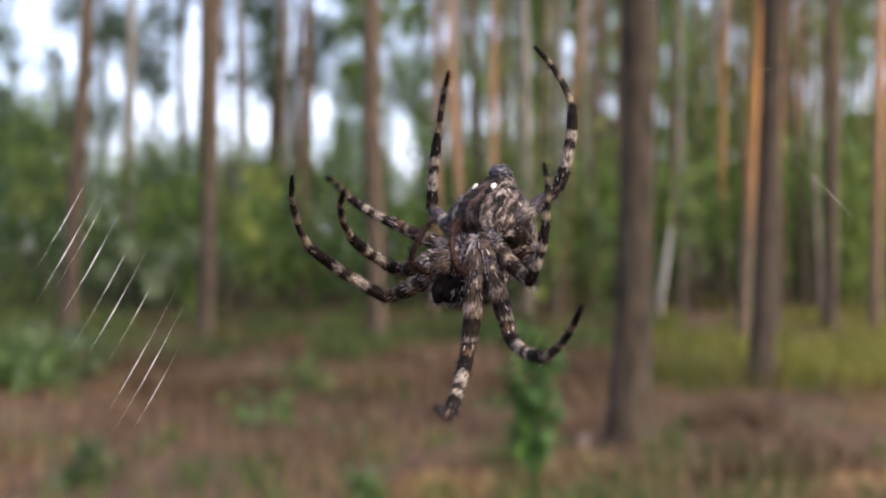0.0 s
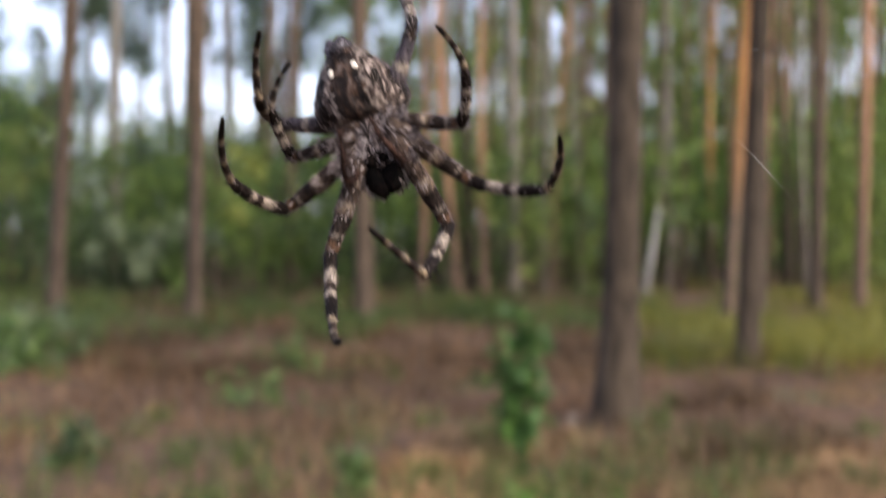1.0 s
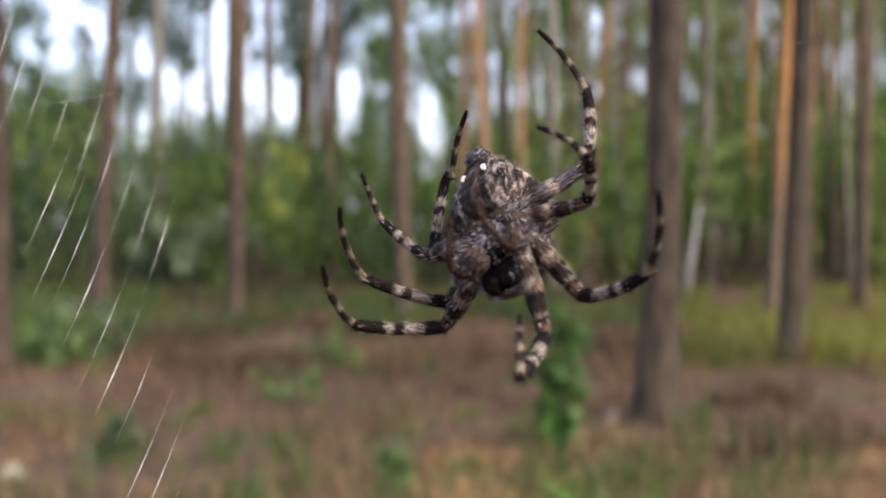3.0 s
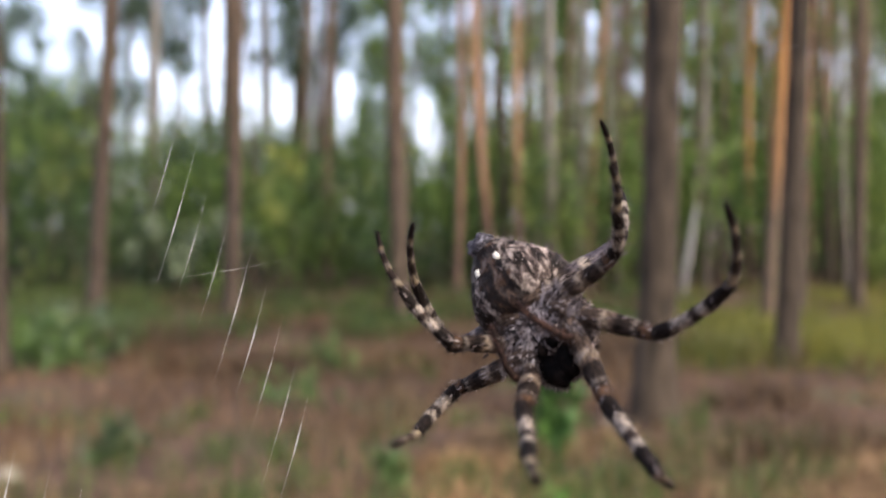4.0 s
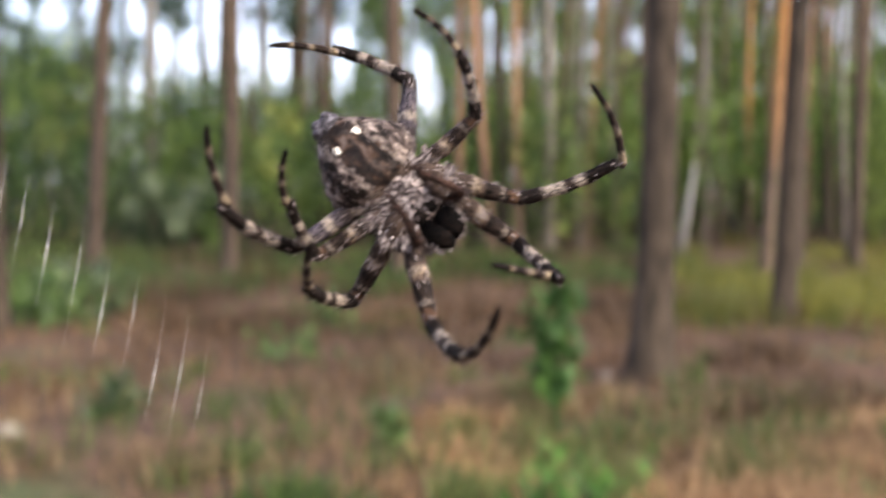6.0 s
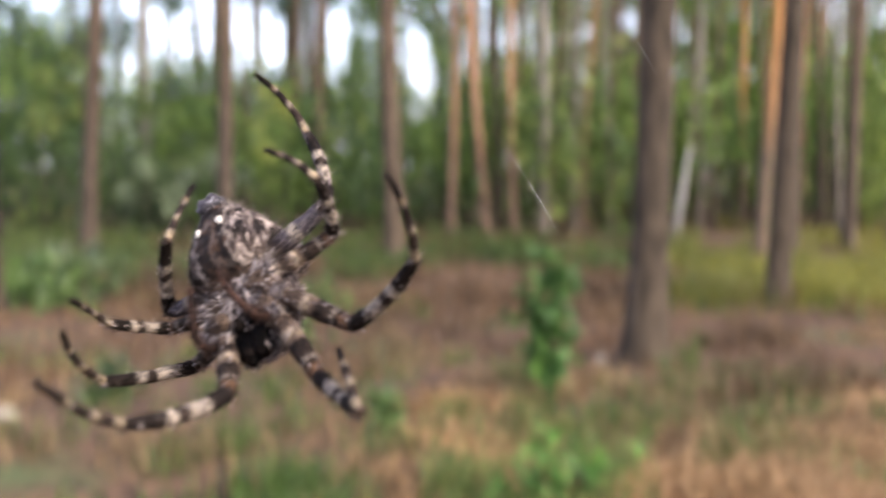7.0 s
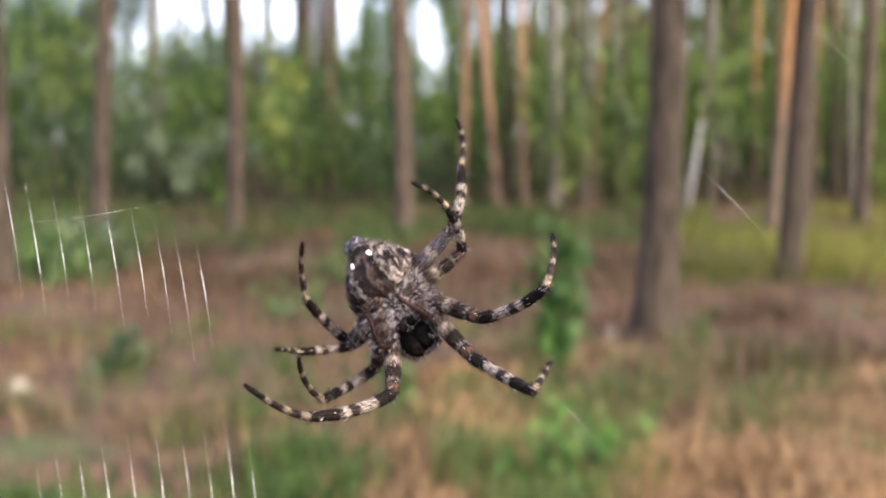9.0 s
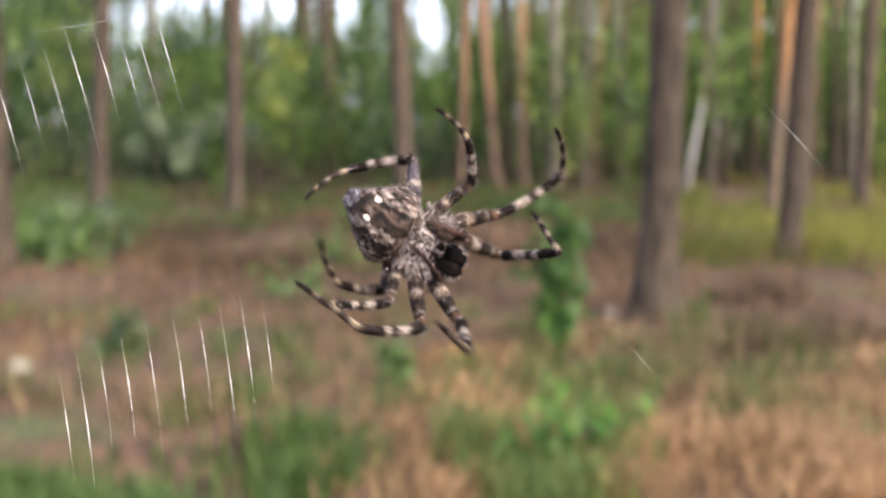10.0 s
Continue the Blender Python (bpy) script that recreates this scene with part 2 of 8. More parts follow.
# spots out of view for the added pines whose crowns block light
def unseen_spot():
    while True:
        x, y = rnd.uniform(-24, 24), rnd.uniform(-24, 22)
        if x * x + y * y > 9 and (y < 1.0 or abs(x) > 0.52 * y + 0.8):
            return x, y


more_pines(60, beyond, 0.9)
more_pines(44, unseen_spot, 2.8)


def snag():
    """A short pale dead stem that leans against its neighbour."""
    x, y = at_base(1163, 556)
    t = new("dead_stem")
    t.location = (x, y, lie(x, y))
    tagged(t, "short pale leaning dead birch stem", "dead tree")
    stem("trunk", 1.6, 0.085, BARK_BIRCH, t, (0.15, 0), 0.03, 1.1, 77, rings=14)


snag()
# ---- green growth ----
def ground_spot(bearing, base, horizon=436.0):
    x, y = at_base(bearing, base, horizon)
    return x, y, lie(x, y)


def far_wood():
    """Young broadleaf growth and far crowns that close the view between the stems."""
    rnd = random.Random(5)
    low, high, deep, fresh, thin = [], [], [], [], []
    for _ in range(1700):
        y = rnd.uniform(16.6, 46)
        b = rnd.uniform(-0.6, 0.6)
        x = b * y
        rise = 0.125 if b < -0.37 else 0.070 if b < -0.05 else 0.09
        top = 1.1 + y * (rise + 0.035 * noise.noise(Vector((b * 14, y * 0.12, 0))))
        z = top * rnd.random() ** 0.7
        if abs(b + 0.039) < 0.02 and (z - 1.1) / y > 0.05 or abs(b - 0.213) < 0.011 and y < 20:
            continue
        # noise sorts clumps into darker and lighter leaf colours that paint shade and light
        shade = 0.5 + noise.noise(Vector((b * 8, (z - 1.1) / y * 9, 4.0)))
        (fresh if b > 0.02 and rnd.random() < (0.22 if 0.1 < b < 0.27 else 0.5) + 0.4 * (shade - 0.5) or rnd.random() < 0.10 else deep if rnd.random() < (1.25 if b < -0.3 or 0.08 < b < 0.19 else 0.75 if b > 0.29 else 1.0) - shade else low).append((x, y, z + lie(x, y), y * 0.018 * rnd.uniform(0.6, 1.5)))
    for _ in range(7500):
        y = rnd.uniform(20, 52)
        b = rnd.uniform(-0.62, 0.62)
        z = y * rnd.uniform(0.05, 0.38)
        e = (z - 1.1) / y
        if abs(b + 0.039) < 0.018 and 0.03 < e < 0.125:
            continue
        if b < -0.105:
            cover = 0.75 if b < -0.36 and e < 0.14 else 0.17 if e < 0.15 else 0.36
            grain = noise.noise(Vector((b * 48, e * 26, y * 0.01)))
        else:
            cover = 0.64 if b > -0.02 else 0.84
            grain = noise.noise(Vector((b * 36, e * 24, y * 0.012)))
        if 0.5 + 0.9 * grain > cover:
            continue
        (thin if b < -0.105 else high).append((b * y, y, z, y * 0.010 * rnd.uniform(0.5, 1.4)))
    for name, centres, mat, per, label in (
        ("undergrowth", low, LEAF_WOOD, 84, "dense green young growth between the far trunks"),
        ("dark_undergrowth", deep, LEAF_DARK, 84, "dark green young growth with the wood's shade put into its leaf colour"),
        ("fresh_undergrowth", fresh, LEAF_LIT, 76, "light green young growth with brighter light put into its leaf colour"),
        ("far_crowns", high, LEAF_WOOD, 48, "green crowns of far trees with gaps of sky"),
        ("far_pine_crowns", thin, LEAF_PINE, 46, "grey-green crowns of far pines with gaps of sky"),
    ):
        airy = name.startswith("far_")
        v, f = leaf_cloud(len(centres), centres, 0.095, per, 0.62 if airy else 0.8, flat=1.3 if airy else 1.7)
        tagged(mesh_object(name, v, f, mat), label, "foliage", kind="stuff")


far_wood()


def bush(name, bearing, base, width, height, mat, leaf, count, label, seed, category="bush", stems=5):
    """A shrub of thin stems with leaves along them, rooted at a spot on the floor."""
    x, y, z = ground_spot(bearing, base)
    rnd = random.Random(seed)
    top = new(name)
    top.location = (x, y, z)
    tagged(top, label, category)
    centres = []
    for k in range(stems):
        a = rnd.uniform(0, 6.28)
        reach = rnd.uniform(0.1, 0.5) * width
        h = height * rnd.uniform(0.65, 1.0)
        stem("stem", h, 0.004 + 0.004 * height, BARK_BROWN, top, (reach * math.cos(a) / h, reach * math.sin(a) / h), 0.0, 1.2, seed + k, z0=-0.03, rings=6, sides=6)
        for q in range(count // stems):
            u = 0.15 + 0.85 * (q + rnd.random()) / (count // stems)
            centres.append((reach * u * math.cos(a) + rnd.gauss(0, 0.12) * width, reach * u * math.sin(a) + rnd.gauss(0, 0.12) * width, h * u, 0.16 * width))
    v, f = leaf_cloud(seed, centres, leaf, 7, 0.6)
    mesh_object("leaves", v, f, mat, top)
    return top


bush("sapling", 942, 885, 0.26, 0.70, LEAF_YOUNG, 0.048, 46, "fresh green broadleaf sapling rising from the litter", 31, "sapling")
bush("sapling", 905, 1105, 0.28, 0.29, LEAF_YOUNG, 0.030, 20, "low fresh green sapling beside the taller one", 32, "sapling")
bush("sapling", 1025, 1095, 0.28, 0.29, LEAF_LUSH, 0.030, 16, "low fresh green sapling in dry grass", 33, "sapling")
bush("sapling", 660, 930, 0.22, 0.22, LEAF_DARK, 0.035, 15, "small dark green seedling in the litter", 34, "sapling")
bush("bush", 235, 560, 1.6, 1.4, LEAF_GREY, 0.10, 70, "grey-green broadleaf bush below the pines", 35)
bush("bush", 330, 545, 1.3, 1.2, LEAF_GREY, 0.10, 50, "grey-green broadleaf bush below the pines", 36)
bush("bush", 105, 680, 0.9, 0.40, LEAF_GREY, 0.05, 44, "low grey-green bilberry bush on the floor", 37)
bush("bush", 30, 690, 0.9, 0.36, LEAF_DARK, 0.06, 56, "low green bilberry bush on the floor", 38)
bush("bush", 150, 860, 0.35, 0.18, LEAF_GREY, 0.04, 15, "low grey-green leafy plant on the floor", 39)
bush("bush", 480, 760, 0.5, 0.22, LEAF_DARK, 0.04, 20, "low dark green leafy plant on the floor", 40)
bush("bush", 550, 690, 0.6, 0.3, LEAF_DARK, 0.04, 25, "low green leafy plant on the floor", 41)


def sprays():
    """Loose sprays on thin stems in the young growth, light on leaves put into their pale colour."""
    for i, (bearing, base, h, r, mat, label) in enumerate((
        (44, 580, 1.85, 0.34, LEAF_LIT_LIME, "young birch with sunlight put into its yellow-green leaf colour"),
        (84, 576, 2.25, 0.20, LEAF_LIT_LIME, "young birch with sunlight put into its yellow-green leaf colour"),
        (470, 574, 2.10, 0.16, LEAF_LIT_LIME, "young birch with sunlight put into its yellow-green leaf colour"),
        (440, 572, 1.50, 0.20, LEAF_LIT_LIME, "young birch with sunlight put into its yellow-green leaf colour"),
        (190, 566, 0.62, 0.11, LEAF_GLINT, "low shrub with glints of light put into its pale leaf colour"),
        (270, 572, 0.55, 0.14, LEAF_GLINT, "low shrub with glints of light put into its pale leaf colour"),
        (352, 566, 1.20, 0.12, LEAF_GLINT, "low shrub with glints of light put into its pale leaf colour"),
        (165, 562, 1.75, 0.13, LEAF_GLINT, "low shrub with glints of light put into its pale leaf colour"),
        (300, 564, 0.95, 0.12, LEAF_GLINT, "low shrub with glints of light put into its pale leaf colour"),
        (225, 570, 1.05, 0.10, LEAF_GLINT, "low shrub with glints of light put into its pale leaf colour"),
        (405, 568, 1.00, 0.10, LEAF_GLINT, "low shrub with glints of light put into its pale leaf colour"),
        (62, 645, 0.28, 0.05, LEAF_GLINT, "low shrub with glints of light put into its pale leaf colour"),
        (128, 632, 0.25, 0.05, LEAF_GLINT, "low shrub with glints of light put into its pale leaf colour"),
    )):
        x, y, z = ground_spot(bearing, base)
        rnd = random.Random(300 + i)
        top = new("young_birch" if mat is LEAF_LIT_LIME else "shrub")
        top.location = (x, y, z)
        tagged(top, label, "young tree" if mat is LEAF_LIT_LIME else "shrub")
        stem("stem", h, 0.012, BARK_BROWN, top, (rnd.gauss(0, 0.03), 0), 0.02, 1.2, 300 + i, z0=-0.03, rings=8, sides=6)
        centres = [(rnd.gauss(0, 0.6) * r, rnd.gauss(0, 0.6) * r, h + rnd.gauss(0, 0.8) * r, r * 0.5) for _ in range(9 if r > 0.06 else 4)]
        v, f = leaf_cloud(300 + i, centres, 0.07, 12 if mat is LEAF_LIT_LIME else 7, 0.6)
        mesh_object("leaves", v, f, mat, top)


sprays()


def growth(name, spots, blades, mat, length, width, label, seed):
    """Upright curved blades or sprigs in tufts round the given (x, y, radius) spots."""
    g = np.random.default_rng(seed)
    c = np.repeat(np.asarray(spots, float), blades, axis=0)
    k = len(c)
    r = c[:, 2] * np.sqrt(g.random(k))
    a = g.uniform(0, 2 * np.pi, k)
    x, y = c[:, 0] + r * np.cos(a), c[:, 1] + r * np.sin(a)
    z = np.array([lie(p, q) for p, q in zip(x, y)]) - 0.01
    base = np.stack([x, y, z], 1)
    h = (length * g.uniform(0.5, 1.3, k))[:, None]
    b = g.uniform(0, 2 * np.pi, k)
    out = np.stack([np.cos(b), np.sin(b), np.zeros(k)], 1) * h * g.uniform(0.15, 0.7, k)[:, None]
    side = np.stack([-np.sin(b), np.cos(b), np.zeros(k)], 1) * width
    up = np.array((0, 0, 1.0)) * h
    verts = np.stack([base + side, base - side, base + out * 0.35 + up * 0.6 - side * 0.8, base + out * 0.35 + up * 0.6 + side * 0.8, base + out + up * 0.95], 1).reshape(-1, 3)
    o = np.arange(k) * 5
    quads = np.stack([o, o + 1, o + 2, o + 3], 1).tolist()
    tris = np.stack([o + 3, o + 2, o + 4], 1).tolist()
    return tagged(mesh_object(name, verts, quads + tris, mat), label, "grass", kind="stuff")


def scatter(seed, count, left, right, base0, base1, rad, keep=0.5):
    rnd = random.Random(seed)
    out = []
    while len(out) < count:
        bearing = rnd.uniform(left, right)
        base = rnd.uniform(base0, base1)
        base += (base - 430) * 0.22 * noise.noise(Vector((bearing * 0.006, seed, base * 0.004)))
        x, y = at_base(bearing, base)
        if noise.noise(Vector((x * 0.8, y * 0.8, seed))) + 0.5 > rnd.uniform(0, 1) * keep * 2:
            out.append((x, y, rad * rnd.uniform(0.5, 1.5)))
    return out


growth("green_grass", scatter(1, 150, 1150, 1650, 545, 690, 0.35), 70, GRASS, 0.22, 0.006, "yellow-green grass in a lighter clearing", 1)
growth("green_grass", scatter(2, 84, -120, 530, 1090, 1190, 0.16), 60, GRASS_LUSH, 0.11, 0.005, "fresh green grass tufts in the foreground", 2)
growth("green_grass", scatter(3, 26, 780, 1080, 1060, 1150, 0.12), 70, GRASS_FRESH, 0.14, 0.004, "fresh green grass tufts round the saplings", 3)
growth("green_grass", scatter(4, 90, -200, 1600, 640, 1000, 0.14), 34, GRASS_FRESH, 0.13, 0.004, "thin green grass tufts among the litter", 4)
growth("dry_grass", scatter(5, 130, 600, 1750, 690, 1130, 0.22), 40, GRASS_DRY, 0.09, 0.005, "straw-coloured dry grass over the litter", 5)
growth("dry_grass", scatter(6, 44, -150, 700, 690, 1000, 0.2), 26, GRASS_DRY, 0.12, 0.004, "straw-coloured dry grass over the litter", 6)
growth("dry_grass", scatter(11, 235, 740, 1750, 880, 1150, 0.2), 60, GRASS_DRY_LIT, 0.075, 0.006, "straw-coloured dry grass over the litter", 11)
growth("heather", scatter(7, 250, 190, 1150, 545, 700, 0.4), 42, HEATHER, 0.14, 0.008, "brown heather and dead bracken under the pines", 7)
growth("heather", scatter(8, 18, 1200, 1750, 680, 900, 0.2), 40, HEATHER, 0.16, 0.008, "brown heather and dead bracken under the pines", 8)
growth("heather", scatter(10, 150, -250, 1150, 640, 800, 0.3, 0.7), 22, HEATHER, 0.12, 0.006, "thin brown dead stalks over the litter", 10)
growth("green_grass", scatter(12, 130, 300, 1160, 545, 615, 0.4), 40, GRASS_LOW, 0.20, 0.010, "dull green grass between heather", 12)
growth("green_grass", scatter(13, 14, 800, 1700, 850, 1130, 0.15, 0.7), 50, GRASS_FRESH, 0.13, 0.005, "fresh green tufts in dry grass", 13)
growth("green_grass", scatter(9, 70, -250, 230, 545, 640, 0.4), 50, GRASS_FRESH, 0.24, 0.010, "green grass below the far growth", 9)


def pale_stones():
    for bearing, base, size, label in ((-40, 898, 0.055, "small pale stone lying on the litter"), (1036, 778, 0.035, "small blue-grey stone at the pine's foot")):
        x, y, z = ground_spot(bearing, base)
        v, f = dome(0, 0, 0, 1, 0.8, 0.62, 0.25, 3)
        ob = mesh_object("stone", [tuple(c * size for c in p) for p in v], f, STONE, None, True)
        ob.location = (x, y, z + 0.02)
        tagged(ob, label, "stone")


def thin_stems():
    """Young poles that stand close between the pines."""
    rnd = random.Random(44)
    for mat, count, lo, hi, label in (
        (BARK_BROWN, 95, -0.5, 0.55, "thin brown young stem crowded between the pines"),
        (BARK_PALE, 64, 0.0, 0.55, "thin pale grey young stem crowded between the pines"),
        (BARK_ORANGE, 20, 0.0, 0.5, "thin orange-barked young stem between the pines"),
        (BARK_WARM, 18, -0.02, 0.42, "thin tan-barked young stem between the pines"),
    ):
        for k in range(count):
            y = rnd.uniform(17, 42)
            x = y * (rnd.uniform(lo, hi) if rnd.random() < 0.4 else rnd.uniform(0.0, hi))
            if abs(x / y + 0.039) < 0.014:
                continue
            h = rnd.uniform(5, 13)
            r = rnd.uniform(0.025, 0.06)
            ob = stem("young_tree", h, r, mat, None, (rnd.gauss(0, 0.025), rnd.gauss(0, 0.02)), 0.08, 1.3, k, rings=9, sides=6)
            ob.location = (x, y, lie(x, y))
            tagged(ob, label, "young tree", "young stems of the wood")


thin_stems()
# ---- the spider ----
MM = 0.001


def object_coords(n, l):
    """Object coordinates in millimetres."""
    co = n.new("ShaderNodeTexCoord")
    k = n.new("ShaderNodeVectorMath")
    k.operation = "SCALE"
    k.inputs["Scale"].default_value = 1000.0
    l.new(co.outputs["Object"], k.inputs[0])
    sep = n.new("ShaderNodeSeparateXYZ")
    l.new(k.outputs[0], sep.inputs[0])
    return k.outputs[0], sep


def calc(n, l, op, a, b=None, c=None):
    m = n.new("ShaderNodeMath")
    m.operation = op
    for i, v in enumerate((a, b, c)):
        if v is None:
            continue
        if isinstance(v, (int, float)):
            m.inputs[i].default_value = v
        else:
            l.new(v, m.inputs[i])
    return m.outputs[0]


def band_material(name, length, stops):
    """Leg cuticle with dark and pale rings along the segment's length."""
    m, n, l, b = material(name, 0.7, 0, 0.05)
    co, sep = object_coords(n, l)
    wob = noise_tex(n, l, 1.6, 3, co)
    u = calc(n, l, "DIVIDE", sep.outputs["Z"], length)
    u = calc(n, l, "MULTIPLY_ADD", calc(n, l, "SUBTRACT", wob.outputs["Fac"], 0.5), 0.14, u)
    r = ramp(n, stops)
    l.new(u, r.inputs[0])
    fleck = noise_tex(n, l, 2.6, 4, co, (1.7, 1.7, 0.6))
    fr = ramp(n, [(0.36, (0.22, 0.2, 0.19)), (0.50, (0.9, 0.9, 0.9)), (0.64, (1.55, 1.5, 1.42))])
    l.new(fleck.outputs["Fac"], fr.inputs[0])
    l.new(mix(n, l, 1.0, r.outputs[0], fr.outputs[0], "MULTIPLY"), b.inputs["Base Color"])
    bump(n, l, b, fleck.outputs["Fac"], 0.6, 0.0002)
    return m


BLACK, DARK, PALE, TAN = (0.0085, 0.006, 0.0052), (0.020, 0.0138, 0.0115), (0.185, 0.154, 0.130), (0.10, 0.081, 0.068)
GREYV, UMBER = (0.145, 0.122, 0.125), (0.05, 0.035, 0.028)


def femur_material(name, length, rear):
    if rear:
        stops = [(0.0, UMBER), (0.05, GREYV), (0.16, TAN), (0.26, DARK), (0.45, (0.062, 0.052, 0.058)), (0.50, PALE), (0.56, PALE), (0.61, (0.062, 0.052, 0.06)), (0.84, (0.05, 0.044, 0.052)), (0.92, DARK)]
    else:
        stops = [(0.0, UMBER), (0.04, GREYV), (0.1, (0.18, 0.148, 0.13)), (0.17, UMBER), (0.24, DARK), (0.34, UMBER), (0.40, (0.15, 0.120, 0.097)), (0.46, (0.115, 0.085, 0.060)), (0.51, UMBER), (0.56, BLACK), (0.72, DARK), (0.77, (0.10, 0.082, 0.07)), (0.82, BLACK), (0.89, (0.056, 0.031, 0.019)), (1.0, (0.048, 0.028, 0.018))]
    return band_material(name, length, stops)


def shin_material(name, length):
    return band_material(name, length, [(0.0, BLACK), (0.22, BLACK), (0.28, PALE), (0.43, PALE), (0.48, DARK), (0.55, DARK), (0.59, PALE), (0.64, PALE), (0.69, BLACK), (1.0, BLACK)])


def foot_material(name, length):
    return band_material(name, length, [(0.0, UMBER), (0.05, (0.16, 0.125, 0.085)), (0.14, (0.14, 0.112, 0.085)), (0.19, DARK), (0.32, DARK), (0.37, (0.12, 0.095, 0.066)), (0.43, TAN), (0.48, DARK), (0.62, BLACK), (0.67, TAN), (0.72, (0.10, 0.076, 0.05)), (0.77, BLACK), (1.0, BLACK)])


def tube(profile, sides=12, wave=0.05, seed=0):
    """A closed, slightly uneven tube through (x, y, z, radius) stations, in millimetres."""
    rnd = random.Random(seed)
    ph = rnd.uniform(0, 6.28)
    verts, faces = [], []
    for i, (x, y, z, r) in enumerate(profile):
        a0 = Vector(profile[max(i - 1, 0)][:3])
        a1 = Vector(profile[min(i + 1, len(profile) - 1)][:3])
        d = (a1 - a0).normalized()
        u = d.cross(Vector((0.31, 0.9, 0.29)))
        if u.length < 0.1:
            u = d.cross(Vector((1, 0, 0)))
        u.normalize()
        w = d.cross(u)
        for k in range(sides):
            a = 2 * math.pi * k / sides
            rr = r * (1 + wave * math.sin(3 * a + ph + i * 1.7))
            verts.append(Vector((x, y, z)) + (u * math.cos(a) + w * math.sin(a)) * rr)
    for i in range(len(profile) - 1):
        for k in range(sides):
            p, q = i * sides + k, i * sides + (k + 1) % sides
            faces.append((p, q, q + sides, p + sides))
    faces.append(tuple(range(sides - 1, -1, -1)))
    last = (len(profile) - 1) * sides
    faces.append(tuple(range(last, last + sides)))
    return verts, faces


def smooth_profile(points, steps=4):
    """Catmull-Rom stations between the given (x, y, z, radius) ones."""
    out = []
    for i in range(len(points) - 1):
        p = [Vector(points[min(max(j, 0), len(points) - 1)]) for j in (i - 1, i, i + 1, i + 2)]
        for s in range(steps):
            t = s / steps
            out.append(tuple(0.5 * ((2 * p[1]) + (p[2] - p[0]) * t + (2 * p[0] - 5 * p[1] + 4 * p[2] - p[3]) * t * t + (3 * p[1] - p[0] - 3 * p[2] + p[3]) * t ** 3)))
    out.append(tuple(points[-1]))
    return out


def bristles(verts, faces, profile, count, length, lean, seed, thick=0.018):
    """Short hairs that stand out from a tube."""
    rnd = random.Random(seed)
    for _ in range(count):
        f = rnd.uniform(0.04, 0.98) * (len(profile) - 1)
        i = int(f)
        a, b = Vector(profile[i]), Vector(profile[min(i + 1, len(profile) - 1)])
        c = a.lerp(b, f - i)
        d = (b - a).to_3d().normalized() if (b - a).length > 1e-6 else Vector((0, 0, 1))
        u = d.cross(Vector((rnd.gauss(0, 1), rnd.gauss(0, 1), rnd.gauss(0, 1)))).normalized()
        base = c.to_3d() + u * c[3] * 0.9
        tip = base + (u + d * lean).normalized() * length * rnd.uniform(0.5, 1.3)
        side = d.cross(u) * thick
        up = d * thick
        o = len(verts)
        verts += [base + side, base - side * 0.5 + up, base - side * 0.5 - up, tip]
        faces += [(o, o + 1, o + 3), (o + 1, o + 2, o + 3), (o + 2, o, o + 3)]


def coat(verts, faces, centre, toward, spread, count, length, seed, thick=0.05):
    """Flat-lying hairs on the side of a rounded part that faces one way."""
    rnd = random.Random(seed)
    c, t = Vector(centre), Vector(toward).normalized()
    skin = [v for v in verts if (v - c).normalized().dot(t) > spread]
    for _ in range(count):
        p = rnd.choice(skin) + Vector((rnd.gauss(0, 0.1), rnd.gauss(0, 0.1), rnd.gauss(0, 0.1)))
        nrm = (p - c).normalized()
        d = (nrm * 0.5 + Vector((rnd.gauss(0, 0.35), rnd.gauss(0, 0.35), -0.8))).normalized()
        side = d.cross(nrm).normalized() * thick
        o = len(verts)
        verts += [p + side, p - side, p + nrm * thick, p + d * length * rnd.uniform(0.6, 1.3)]
        faces += [(o, o + 1, o + 3), (o + 1, o + 2, o + 3), (o + 2, o, o + 3)]


def spider_part(name, verts, faces, mat, parent, label="", smooth=True, hairs_from=None):
    ob = mesh_object(name, [tuple(v * MM for v in p) for p in verts], faces, mat, parent, smooth)
    if hairs_from is not None:
        ob.data.materials.append(FUZZ)
        ob.data.polygons.foreach_set("material_index", [1 if i >= hairs_from else 0 for i in range(len(faces))])
    return tagged(ob, label)


def mottled_material(name, light, mid, dark, scale, stretch, rough=0.6, cover=(0.38, 0.5, 0.62)):
    m, n, l, b = material(name, rough, 0, 0.06)
    co, sep = object_coords(n, l)
    a = noise_tex(n, l, scale, 5, co, stretch)
    a.inputs["Distortion"].default_value = 1.3
    r = ramp(n, [(cover[0], dark), (cover[1], mid), (cover[2], light)])
    l.new(a.outputs["Fac"], r.inputs[0])
    f = noise_tex(n, l, scale * 4, 3, co)
    fr = ramp(n, [(0.36, (0.55, 0.52, 0.51)), (0.5, (0.95, 0.93, 0.92)), (0.66, (1.35, 1.3, 1.28))])
    l.new(f.outputs["Fac"], fr.inputs[0])
    l.new(mix(n, l, 1.0, r.outputs[0], fr.outputs[0], "MULTIPLY"), b.inputs["Base Color"])
    bump(n, l, b, f.outputs["Fac"], 0.5, 0.0002)
    return m, n, l, b, r, fr


